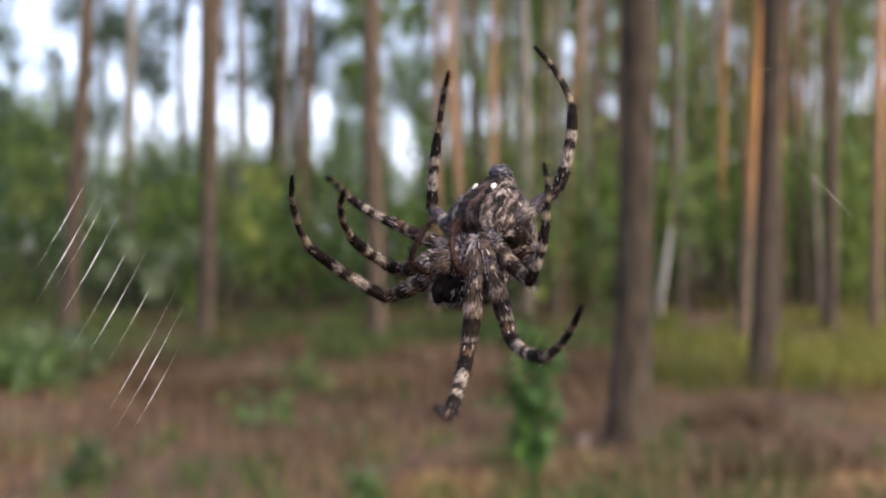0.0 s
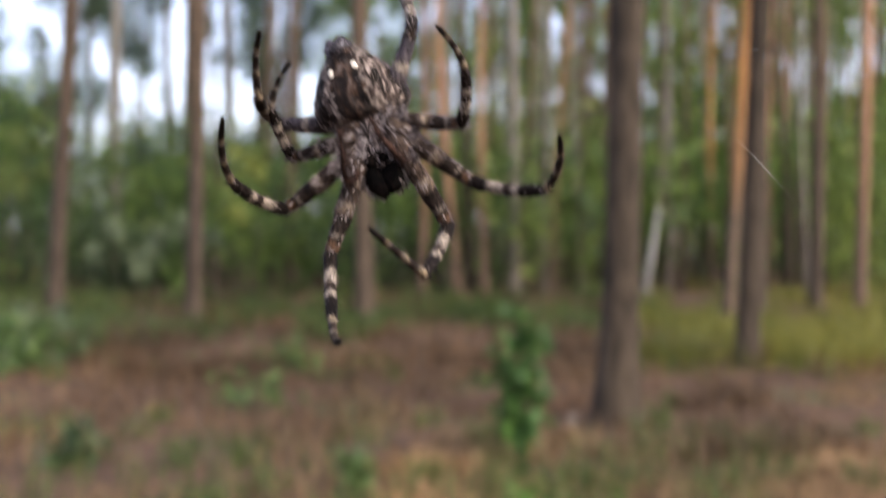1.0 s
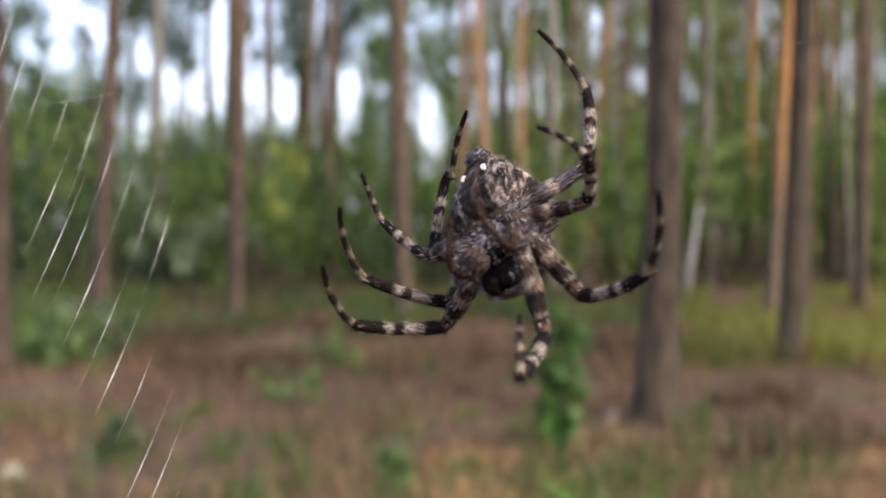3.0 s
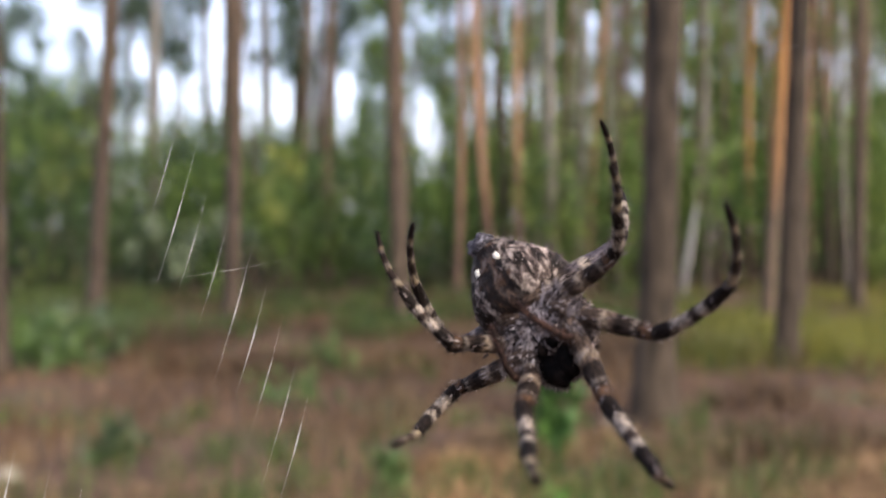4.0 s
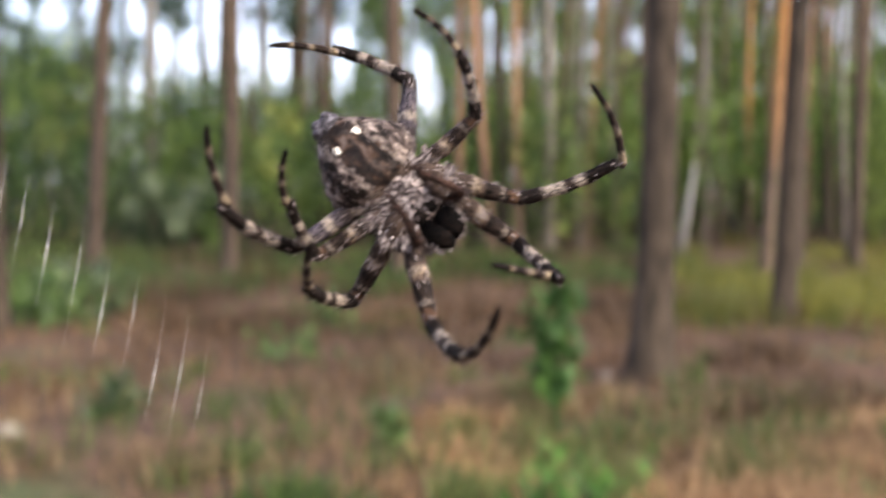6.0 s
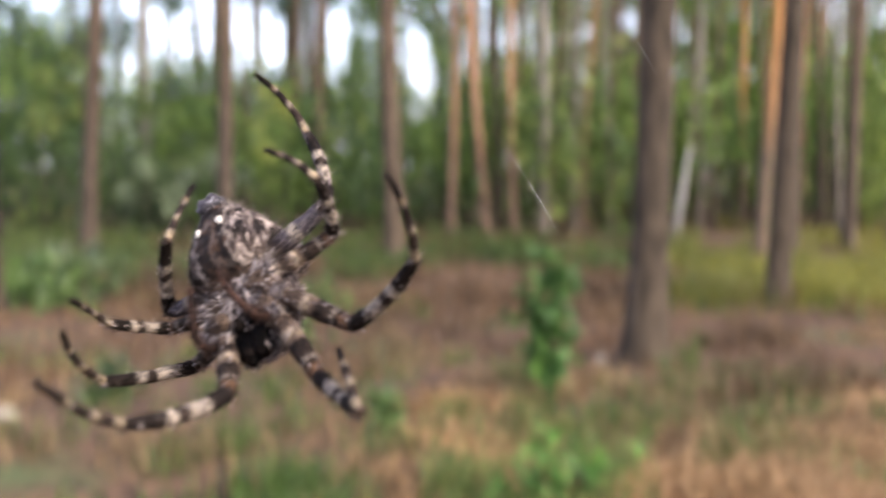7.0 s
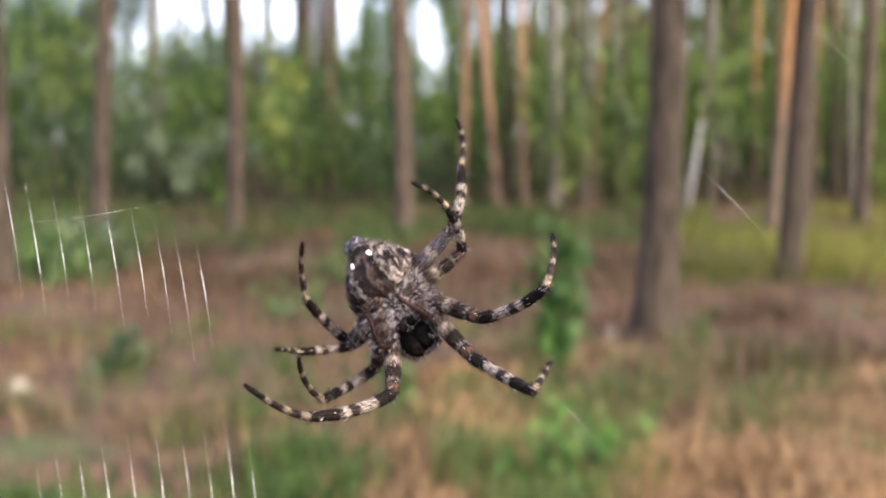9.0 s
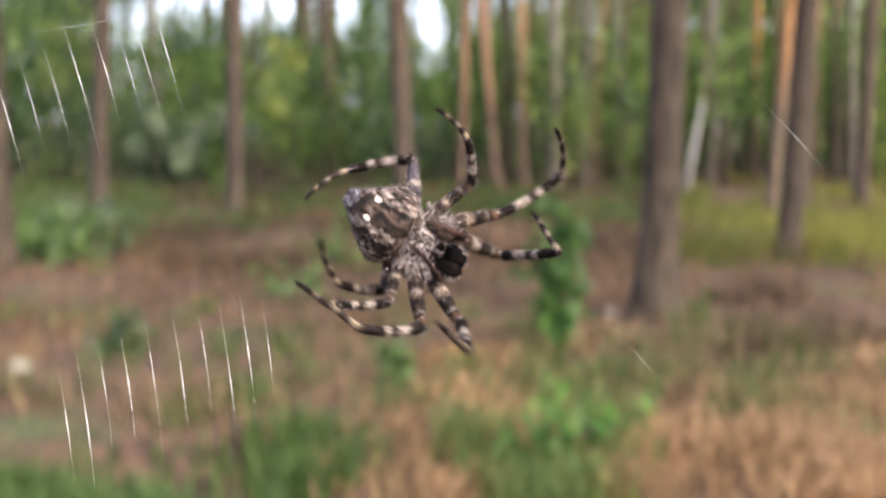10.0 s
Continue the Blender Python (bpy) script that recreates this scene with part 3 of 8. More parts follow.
def abdomen_material():
    """Cream, brown and black mottling, with a dark belly patch that pale lines border."""
    m, n, l, b, r, fr = mottled_material("abdomen_skin", (0.265, 0.222, 0.198), (0.056, 0.041, 0.036), (0.008, 0.0058, 0.005), 0.80, (1.3, 1.3, 0.33), cover=(0.43, 0.52, 0.63))
    co, sep = object_coords(n, l)
    wob = noise_tex(n, l, 1.1, 4, co)
    ax = calc(n, l, "ABSOLUTE", sep.outputs["X"])
    ax = calc(n, l, "MULTIPLY_ADD", calc(n, l, "SUBTRACT", wob.outputs["Fac"], 0.5), 2.6, ax)
    patch = ramp(n, [(0.50, (1, 1, 1)), (0.58, (0, 0, 0))])
    l.new(calc(n, l, "DIVIDE", ax, 3.3), patch.inputs[0])
    belly = ramp(n, [(0.50, (1, 1, 1)), (0.66, (0, 0, 0))])
    l.new(calc(n, l, "MULTIPLY_ADD", sep.outputs["Y"], 0.16, 0.62), belly.inputs[0])
    both = calc(n, l, "MULTIPLY", patch.outputs[0], belly.outputs[0])
    fac = calc(n, l, "MULTIPLY", both, 0.92)
    streak = noise_tex(n, l, 0.9, 4, co, (1.3, 1.3, 0.6))
    sr = ramp(n, [(0.40, (0.004, 0.003, 0.003)), (0.52, (0.011, 0.0075, 0.0068)), (0.60, (0.036, 0.020, 0.013)), (0.70, (0.095, 0.072, 0.062))])
    l.new(streak.outputs["Fac"], sr.inputs[0])
    base = mix(n, l, 1.0, r.outputs[0], fr.outputs[0], "MULTIPLY")
    edge = ramp(n, [(0.50, (0, 0, 0)), (0.57, (1, 1, 1)), (0.63, (1, 1, 1)), (0.72, (0, 0, 0))])
    l.new(calc(n, l, "DIVIDE", ax, 3.3), edge.inputs[0])
    line = calc(n, l, "MULTIPLY", calc(n, l, "MULTIPLY", edge.outputs[0], belly.outputs[0]), 0.6)
    col = mix(n, l, fac, base, sr.outputs[0])
    l.new(mix(n, l, line, col, mix(n, l, 1.0, (0.155, 0.129, 0.114), fr.outputs[0], "MULTIPLY")), b.inputs["Base Color"])
    return m


ABDOMEN = abdomen_material()
STERNUM = mottled_material("sternum_skin", (0.32, 0.268, 0.255), (0.085, 0.066, 0.064), (0.011, 0.0085, 0.008), 0.7, (1.8, 1.8, 0.45), cover=(0.45, 0.52, 0.58))[0]
HEAD = mottled_material("carapace_skin", (0.29, 0.235, 0.212), (0.080, 0.060, 0.055), (0.013, 0.0095, 0.009), 1.2, (1, 1, 0.7))[0]
JAW, _, _, jaw_shader = mottled_material("jaw_skin", (0.0075, 0.005, 0.0042), (0.0023, 0.0017, 0.0016), (0.0013, 0.001, 0.001), 1.0, (1, 1, 0.6), rough=0.8)[:4]
jaw_shader.inputs["Specular IOR Level"].default_value = 0.04
PALP = mottled_material("palp_skin", (0.052, 0.028, 0.021), (0.020, 0.0105, 0.0085), (0.008, 0.005, 0.004), 1.6, (1, 1, 0.5))[0]
SPINNERET = mottled_material("spinneret_skin", (0.135, 0.130, 0.150), (0.045, 0.042, 0.050), (0.011, 0.010, 0.011), 0.9, (1, 1, 1))[0]
SPOT = mottled_material("white_spot_skin", (0.66, 0.63, 0.56), (0.56, 0.52, 0.45), (0.36, 0.32, 0.25), 1.5, (1, 1, 1), cover=(0.2, 0.35, 0.6))[0]



def fuzz_material():
    m, n, l, b = material("pale_hair", 0.7, 0, 0.1)
    geo = n.new("ShaderNodeNewGeometry")
    r = ramp(n, [(0.0, (0.022, 0.017, 0.016)), (0.32, (0.058, 0.045, 0.043)), (0.55, (0.130, 0.105, 0.102)), (0.78, (0.205, 0.172, 0.168)), (1.0, (0.30, 0.258, 0.248))])
    l.new(geo.outputs["Random Per Island"], r.inputs[0])
    l.new(r.outputs[0], b.inputs["Base Color"])
    return m


FUZZ = fuzz_material()
spider = new("spider")
tagged(spider, "mottled grey-brown orb-weaver spider with banded legs, hanging head down", "spider")


def abdomen_ring(z):
    """Half width, depth to the belly, depth to the back and middle height of the abdomen at z."""
    u = (z - 1.7) / 9.1
    w = 5.65 * max(0.0, math.sin(math.pi * min(1.0, u ** 0.62))) ** 0.62 * (1 - 0.28 * u)
    back = 1.25 * w + 0.35 * math.exp(-((u - 0.28) / 0.2) ** 2)
    belly = 0.70 * w
    mid = 1.0 - 1.6 * u * u
    return w, belly, back, mid


def build_abdomen():
    rings, sides = 44, 56
    verts, faces = [], []
    for i in range(rings):
        u = 0.004 + 0.992 * (i / (rings - 1))
        z = 1.7 + 9.1 * u
        w, belly, back, mid = abdomen_ring(z)
        for k in range(sides):
            a = 2 * math.pi * k / sides
            c, s = math.cos(a), math.sin(a)
            x = w * math.copysign(abs(c) ** 0.9, c)
            y = mid + (back if s > 0 else belly) * s
            hump = math.exp(-((abs(x) - 3.1) / 1.1) ** 2 - ((z - 4.4) / 1.0) ** 2) if s > 0 else 0.0
            y += 1.0 * hump * s
            x += 0.35 * hump * math.copysign(1, c)
            p = Vector((x, y, z))
            d = 0.16 * noise.noise(p * 0.9) + 0.10 * noise.noise(p * 2.6) + 0.05 * noise.noise(p * 6.0)
            out = Vector((c, s, 0))
            wrinkle = 0.07 * math.sin(z * 5.5 + 2 * noise.noise(p * 0.7)) * (0.4 if s < 0 else 1.0)
            verts.append(p + out * (d + wrinkle) * min(1.0, w / 2))
    for i in range(rings - 1):
        for k in range(sides):
            p, q = i * sides + k, i * sides + (k + 1) % sides
            faces.append((p, q, q + sides, p + sides))
    faces.append(tuple(range(sides - 1, -1, -1)))
    faces.append(tuple(range((rings - 1) * sides, rings * sides)))
    body = spider_part("abdomen", verts, faces, ABDOMEN, spider, "mottled brown abdomen with a dark belly")
    rnd = random.Random(4)
    hv, hf = [], []
    for _ in range(900):
        p = verts[rnd.randrange(sides * 2, len(verts) - sides * 2)]
        w, belly, back, mid = abdomen_ring(p.z)
        nrm = Vector((p.x, p.y - mid, 0)).normalized()
        if nrm.y < -0.3 and abs(p.x) < 2.3 and rnd.random() < 0.85:
            continue
        tip = p + (nrm * 0.7 + Vector((rnd.gauss(0, 0.4), rnd.gauss(0, 0.4), 0.8 + rnd.gauss(0, 0.4)))).normalized() * rnd.uniform(0.35, 0.8)
        t1 = nrm.cross(Vector((0, 0, 1))) * 0.026
        o = len(hv)
        hv += [p + t1, p - t1, p + Vector((0, 0, 0.04)), tip]
        hf += [(o, o + 1, o + 3), (o + 1, o + 2, o + 3), (o + 2, o, o + 3)]
    spider_part("hair", hv, hf, FUZZ, body, "short pale hairs")
    return body


abdomen = build_abdomen()


def dome(cx, cy, cz, rx, ry, rz, rough=0.1, seed=0, rings=14, sides=22, tilt=None):
    verts, faces = [], []
    for i in range(rings + 1):
        th = math.pi * (0.01 + 0.98 * i / rings)
        for k in range(sides):
            a = 2 * math.pi * k / sides
            p = Vector((math.sin(th) * math.cos(a), math.sin(th) * math.sin(a), math.cos(th)))
            q = p * (1 + rough * noise.noise(p * 2.3 + Vector((seed, 0, 0))))
            q = Vector((q.x * rx, q.y * ry, q.z * rz))
            if tilt:
                q = tilt @ q
            verts.append(q + Vector((cx, cy, cz)))
    for i in range(rings):
        for k in range(sides):
            p, q = i * sides + k, i * sides + (k + 1) % sides
            faces.append((p, q, q + sides, p + sides))
    faces.append(tuple(range(sides)))
    faces.append(tuple(range((rings + 1) * sides - 1, rings * sides - 1, -1)))
    return verts, faces


def join(*meshes):
    verts, faces = [], []
    for v, f in meshes:
        o = len(verts)
        verts += v
        faces += [tuple(i + o for i in q) for q in f]
    return verts, faces


# belly marks and spinnerets
for side in (-1, 1):
    z = 7.4
    w, belly, back, mid = abdomen_ring(z)
    y = mid - belly * math.sqrt(max(0.0, 1 - (1.3 / w) ** 2))
    v, f = dome(side * 1.3, y - 0.02, z, 0.34, 0.16, 0.46, 0.45, 3 + side, 8, 12)
    spider_part("belly_spot", v, f, SPOT, abdomen, "small white spot on the belly")
v, f = join(dome(0, -0.7, 10.1, 1.5, 1.25, 1.05, 0.2, 1), *[tube(smooth_profile([(x, -0.85 + y, 10.2, 0.62), (x * 1.15, -1.05 + y, 10.85, 0.55), (x * 1.2, -1.1 + y, 11.15, 0.22)], 3), 10) for x, y in ((-0.55, -0.2), (0.55, -0.2), (-0.5, 0.65), (0.5, 0.65))])
bristles(v, f, [(0, -0.8, 9.6, 1.3), (0, -0.8, 10.5, 1.0)], 70, 0.5, 0.6, 31, 0.014)
spider_part("spinneret", v, f, SPINNERET, spider, "dark spinnerets at the abdomen's tip")

# carapace, sternum, jaws, palps
v, f = join(dome(0, 1.9, -0.5, 4.5, 2.8, 4.4, 0.1, 5, 16, 26), dome(0, 1.9, -3.5, 3.0, 2.0, 2.0, 0.08, 6), tube(smooth_profile([(0, 0.6, 2.0, 1.1), (0, 0.5, 2.8, 0.6), (0, 0.5, 3.4, 0.9)], 3)))
bristles(v, f, [(0, 1.6, 2, 2.6), (0, 1.6, -0.6, 3.0), (0, 1.4, -3.2, 2.0)], 300, 0.4, -0.4, 8, 0.014)
spider_part("carapace", v, f, HEAD, spider, "brown hairy carapace")
v, f = dome(0, -0.45, 0.2, 2.2, 0.85, 2.5, 0.14, 9, 14, 22)
bristles(v, f, [(0, -0.3, -1.2, 0.7), (0, -0.45, 0.2, 0.75), (0, -0.3, 1.6, 0.5)], 120, 0.4, 0.1, 11, 0.012)
spider_part("sternum", v, f, STERNUM, spider, "streaked brown sternum")
for side in (-1, 1):
    v, f = dome(side * 0.95, 0.1, -4.15, 1.3, 1.0, 2.1, 0.2, 12 + side, 14, 18, Matrix.Rotation(-0.22, 3, "X") @ Matrix.Rotation(side * 0.24, 3, "Y"))
    bristles(v, f, [(side * 0.95, 0.7, -2.4, 0.9), (side * 0.9, 0.4, -3.6, 1.0), (side * 0.6, 0.2, -5.3, 0.6)], 320, 0.8, 0.3, 12 + side, 0.03)
    bare = len(f)
    coat(v, f, (side * 0.95, 0.1, -4.15), (side, 0.35, -0.25), 0.35, 150, 0.8, 61 + side)
    spider_part("chelicera", v, f, JAW, spider, "black-brown jaw with pale hair on its outer side", hairs_from=bare)
    v, f = dome(side * 0.75, -0.55, -2.1, 0.75, 0.5, 0.8, 0.1, 22 + side, 10, 14)
    bristles(v, f, [(side * 0.75, -0.35, -1.6, 0.4), (side * 0.75, -0.35, -2.6, 0.4)], 60, 0.4, 0.3, 25 + side, 0.014)
    spider_part("maxilla", v, f, JAW, spider, "black mouth plate")
    prof = smooth_profile([(side * 2.3, -0.9, -2.8, 0.42), (side * 2.9, -1.9, -3.6, 0.38), (side * 3.0, -3.4, -3.8, 0.32), (side * 2.8, -4.3, -2.9, 0.28), (side * 2.2, -4.8, -1.4, 0.26), (side * 1.9, -4.9, 0.0, 0.2), (side * 1.7, -4.7, 1.0, 0.12)], 4)
    v, f = tube(prof, 10)
    bristles(v, f, prof, 420, 0.75, 0.7, 15 + side, 0.03)
    spider_part("pedipalp", v, f, PALP, spider, "thin red-brown feeler")

HIP = {"1": (2.8, -0.3, -2.7), "2": (3.6, -0.1, -1.1), "3": (3.5, -0.1, 0.9), "4": (2.6, 0.0, 2.6)}
BONES = {"1": (8.8, 11.0, 9.6), "2": (8.2, 10.0, 9.0), "3": (6.5, 6.6, 5.6), "4": (8.2, 8.8, 8.0)}
# the way each leg arches: sideways direction of the bow in shin and foot
SHIN_BOW = {"a1": (0.21, 0.98), "a2": (-0.54, 0.84), "a3": (-0.55, 0.84), "a4": (-0.88, 0.48), "b1": (0.2, 0.6), "b2": (0.79, 0.61), "b3": (0.80, 0.60), "b4": (0.81, 0.58)}
FOOT_BOW = {"a1": (0.40, 0.91), "a2": (-0.21, -0.97), "a3": (-0.49, 0.87), "a4": (-0.7, 0.12), "b1": (0.0, 0.0), "b2": (1.0, 0.0), "b3": (1.0, 0.0), "b4": (0.57, 0.82)}
GIRTH = {"1": 1.08, "2": 1.05, "3": 0.9, "4": 1.02}


def leg_tufts(verts, faces, prof, count, length, seed):
    """Flat tufts of pale and dark hair that lie along a leg segment."""
    rnd = random.Random(seed)
    for _ in range(count):
        q = prof[rnd.randrange(1, len(prof) - 1)]
        a = rnd.uniform(0, 6.28)
        out = Vector((math.cos(a), math.sin(a), 0))
        p = Vector(q[:3]) + out * q[3] * 0.98 + Vector((0, 0, rnd.uniform(-0.4, 0.4)))
        d = (Vector((0, 0, 1)) + out * rnd.uniform(0.05, 0.5)).normalized()
        w = d.cross(out).normalized() * rnd.uniform(0.04, 0.085)
        k = rnd.uniform(0.6, 1.4) * length
        o = len(verts)
        verts += [p + w * 0.5, p - w * 0.5, p + d * k * 0.5 + w, p + d * k * 0.5 - w, p + d * k]
        faces += [(o, o + 1, o + 3, o + 2), (o + 2, o + 3, o + 4)]


def arched(stations, length, way, depth):
    """Stations (z, radius) of a leg segment, bent sideways into a shallow arch."""
    out = []
    for z, r in stations:
        u = min(1.0, max(0.0, z / length))
        out.append((way[0] * depth * 4 * u * (1 - u), way[1] * depth * 4 * u * (1 - u), z, r))
    return out


def build_leg(key):
    """Hip and thigh, with the shin and the foot as joints of their own; each runs along its z."""
    kind = key[1]
    la, lb, lc = BONES[kind]
    g = GIRTH[kind]
    num = sum(ord(c) for c in key)
    prof = smooth_profile([(0, 0, -2.5, 0.6 * g), (0, 0, -1.5, 1.0 * g), (0, 0, -0.3, 1.1 * g), (0, 0, 0.4, 0.86 * g), (0, 0, 0.8, 0.80 * g), (0, 0.15, 0.24 * la, 0.92 * g), (0, 0.3, 0.5 * la, 0.92 * g), (0, 0.2, 0.8 * la, 0.74 * g), (0, 0, 0.95 * la, 0.66 * g), (0, 0, la + 0.25, 0.42 * g)], 3)
    v, f = tube(prof, 14, 0.05, num)
    bristles(v, f, prof, 190, 0.65, 0.45, num)
    bare = len(f)
    leg_tufts(v, f, prof, 150, 0.8, num + 5)
    leg = spider_part("leg", v, f, femur_material("thigh_" + kind, la, kind == "4"), spider, "banded black and cream leg with fine bristles", hairs_from=bare)
    leg.location = [c * MM * (-1 if key[0] == "a" and i == 0 else 1) for i, c in enumerate(HIP[kind])]
    prof = smooth_profile(arched([(-0.35, 0.40 * g), (0.1, 0.64 * g), (0.16 * lb, 0.68 * g), (0.3 * lb, 0.56 * g), (0.38 * lb, 0.60 * g), (0.62 * lb, 0.60 * g), (0.85 * lb, 0.56 * g), (0.97 * lb, 0.46 * g), (lb + 0.15, 0.30 * g)], lb, SHIN_BOW[key], 0.055 * lb), 3)
    v, f = tube(prof, 12, 0.05, num + 1)
    bristles(v, f, prof, 200, 0.8, 0.4, num + 1)
    bare = len(f)
    leg_tufts(v, f, prof, 70, 0.7, num + 6)
    shin = spider_part("shin", v, f, shin_material("shin_" + kind, lb), leg, hairs_from=bare)
    prof = smooth_profile(arched([(-0.2, 0.28 * g), (0.1, 0.40 * g), (0.3 * lc, 0.36 * g), (0.6 * lc, 0.31 * g), (0.64 * lc, 0.25 * g), (0.7 * lc, 0.30 * g), (0.92 * lc, 0.24 * g), (lc, 0.08 * g)], lc, FOOT_BOW[key], 0.075 * lc), 3)
    v, f = tube(prof, 10, 0.05, num + 2)
    bristles(v, f, prof, 150, 0.6, 0.5, num + 2)
    foot = spider_part("foot", v, f, foot_material("foot_" + kind, lc), leg)
    return leg, shin, foot


legs = {key: build_leg(key) for key in ("a1", "a2", "a3", "a4", "b1", "b2", "b3", "b4")}

STONE = mottled_material("pale_stone", (0.34, 0.31, 0.27), (0.28, 0.25, 0.21), (0.18, 0.16, 0.13), 0.02, (1, 1, 1))[0]
pale_stones()


def hair_tuft(hv, hf, p, d, length, thick):
    tip = p + d * length
    side = d.cross(Vector((0.2, 0.9, 0.3)))
    side = side.normalized() * thick if side.length > 0.01 else Vector((thick, 0, 0))
    mid = p.lerp(tip, 0.55) + d.cross(side).normalized() * 0.06 * length
    o = len(hv)
    hv += [p + side, p - side, mid + side * 0.7, mid - side * 0.7, tip]
    hf += [(o, o + 1, o + 3, o + 2), (o + 2, o + 3, o + 4)]


def underside_fuzz():
    """Shaggy pale and dark hair over the carapace, hips, sternum and face rim."""
    rnd = random.Random(61)
    hv, hf = [], []
    for x, y, z in HIP.values():
        for s in (-1, 1):
            for u in (0.45, 0.65, 0.85, 1.05, 1.2):
                for _ in range(20):
                    p = Vector((s * x * u + rnd.gauss(0, 0.4), y * u - 1.05 + abs(rnd.gauss(0, 0.35)), z * u + rnd.gauss(0, 0.4)))
                    d = Vector((s * x * 0.3 + rnd.gauss(0, 0.3), -0.12 + rnd.gauss(0, 0.2), z * 0.3 + rnd.gauss(0, 0.3))).normalized()
                    hair_tuft(hv, hf, p, d, rnd.uniform(0.4, 0.85), rnd.uniform(0.08, 0.17))
    for _ in range(260):
        a, q = rnd.uniform(0, 6.28), rnd.uniform(0.1, 1.0)
        p = Vector((2.1 * q * math.cos(a), -1.3 + 0.75 * q * q, 0.2 + 2.3 * q * math.sin(a)))
        d = Vector((math.cos(a) + rnd.gauss(0, 0.4), -0.15 + rnd.gauss(0, 0.15), math.sin(a) + rnd.gauss(0, 0.4))).normalized()
        hair_tuft(hv, hf, p, d, rnd.uniform(0.45, 0.9), rnd.uniform(0.09, 0.18))
    for _ in range(2600):
        q = Vector((rnd.gauss(0, 1), rnd.gauss(0, 1), rnd.gauss(0, 1))).normalized()
        p = Vector((q.x * 4.4, 1.9 + q.y * 2.7, -0.5 + q.z * 4.3))
        if p.z < -1.6 and abs(p.x) < 1.9 and q.y < 0.1:
            continue
        d = (q * 0.25 + Vector((rnd.gauss(0, 0.35), rnd.gauss(0, 0.35), -0.5 + rnd.gauss(0, 0.45)))).normalized()
        hair_tuft(hv, hf, p, d, rnd.uniform(0.4, 0.85), rnd.uniform(0.07, 0.16))
    for s in (-1, 1):
        for x, y, z, count in ((2.3, -0.5, -2.0, 90), (2.6, 0.3, -3.0, 90), (2.6, 0.9, -3.9, 80), (2.2, 1.4, -4.7, 50), (1.5, 1.7, -5.2, 26), (0.6, 1.9, -5.4, 14), (2.1, 0.2, -3.4, 36), (2.0, 0.45, -4.3, 40), (1.65, 0.65, -5.1, 24)):
            for _ in range(count):
                p = Vector((s * x + rnd.gauss(0, 0.3), y + rnd.gauss(0, 0.3), z + rnd.gauss(0, 0.3)))
                d = Vector((s * 0.1 + rnd.gauss(0, 0.4), -0.35 + rnd.gauss(0, 0.3), -0.5 + rnd.gauss(0, 0.5))).normalized()
                hair_tuft(hv, hf, p, d, rnd.uniform(0.35, 0.7), rnd.uniform(0.05, 0.11))
    for s in (-1, 1):
        for _ in range(230):
            q = Vector((rnd.gauss(0, 1) + 0.5 * s, rnd.gauss(0, 1) + 0.7, rnd.gauss(0, 1))).normalized()
            if q.y < -0.05 and q.x * s < 0.75:
                continue
            p = Vector((s * 0.95 + q.x * 1.3, 0.1 + q.y * 1.05, -4.1 + q.z * 2.0))
            d = (q * 0.3 + Vector((rnd.gauss(0, 0.25), rnd.gauss(0, 0.25), -0.8 + rnd.gauss(0, 0.3)))).normalized()
            hair_tuft(hv, hf, p, d, rnd.uniform(0.35, 0.7), rnd.uniform(0.05, 0.11))
    spider_part("fuzz", hv, hf, FUZZ, spider, "shaggy pale and dark hair of head and hips")


underside_fuzz()

# ---- the web ----
def silk_material():
    m, n, l, b = material("silk", 0.25, 0, 0.6)
    co, sep = object_coords(n, l)
    t = noise_tex(n, l, 3.0, 3, co)
    r = ramp(n, [(0.3, (0.34, 0.335, 0.32)), (0.7, (0.68, 0.67, 0.65))])
    l.new(t.outputs["Fac"], r.inputs[0])
    l.new(r.outputs[0], b.inputs["Base Color"])
    return m


SILK = silk_material()
web = new("orb_web")
web.location = (0, 0.11, 1.1)
tagged(web, "torn orb web with glinting silk threads beside the spider", "spider web")
threads = {}


def build_thread(key, length, girth, bow, seed, drops=0):
    """A silk thread along z, thickened where it glints; drops adds beads of glue."""
    rnd = random.Random(seed)
    prof, peak = [], rnd.uniform(0.36, 0.64)
    for i in range(33):
        u = i / 32
        # the glint is put into the shape as a thicker middle
        glint_swell = math.exp(-((u - peak) / 0.15) ** 2) + 0.25 * math.sin(math.pi * u)
        prof.append((bow * math.sin(math.pi * u), 0, (u - 0.5) * length, girth * (0.10 + 0.9 * glint_swell) * rnd.uniform(0.8, 1.2)))
    v, f = tube(prof, 6, 0.0, seed)
    for _ in range(drops):
        u = rnd.uniform(0.15, 0.85)
        v, f = join((v, f), dome(bow * math.sin(math.pi * u), 0, (u - 0.5) * length, *[rnd.uniform(1.6, 2.6) * girth] * 3, 0.0, 0, 6, 8))
    threads[key] = spider_part("thread", v, f, SILK, web)


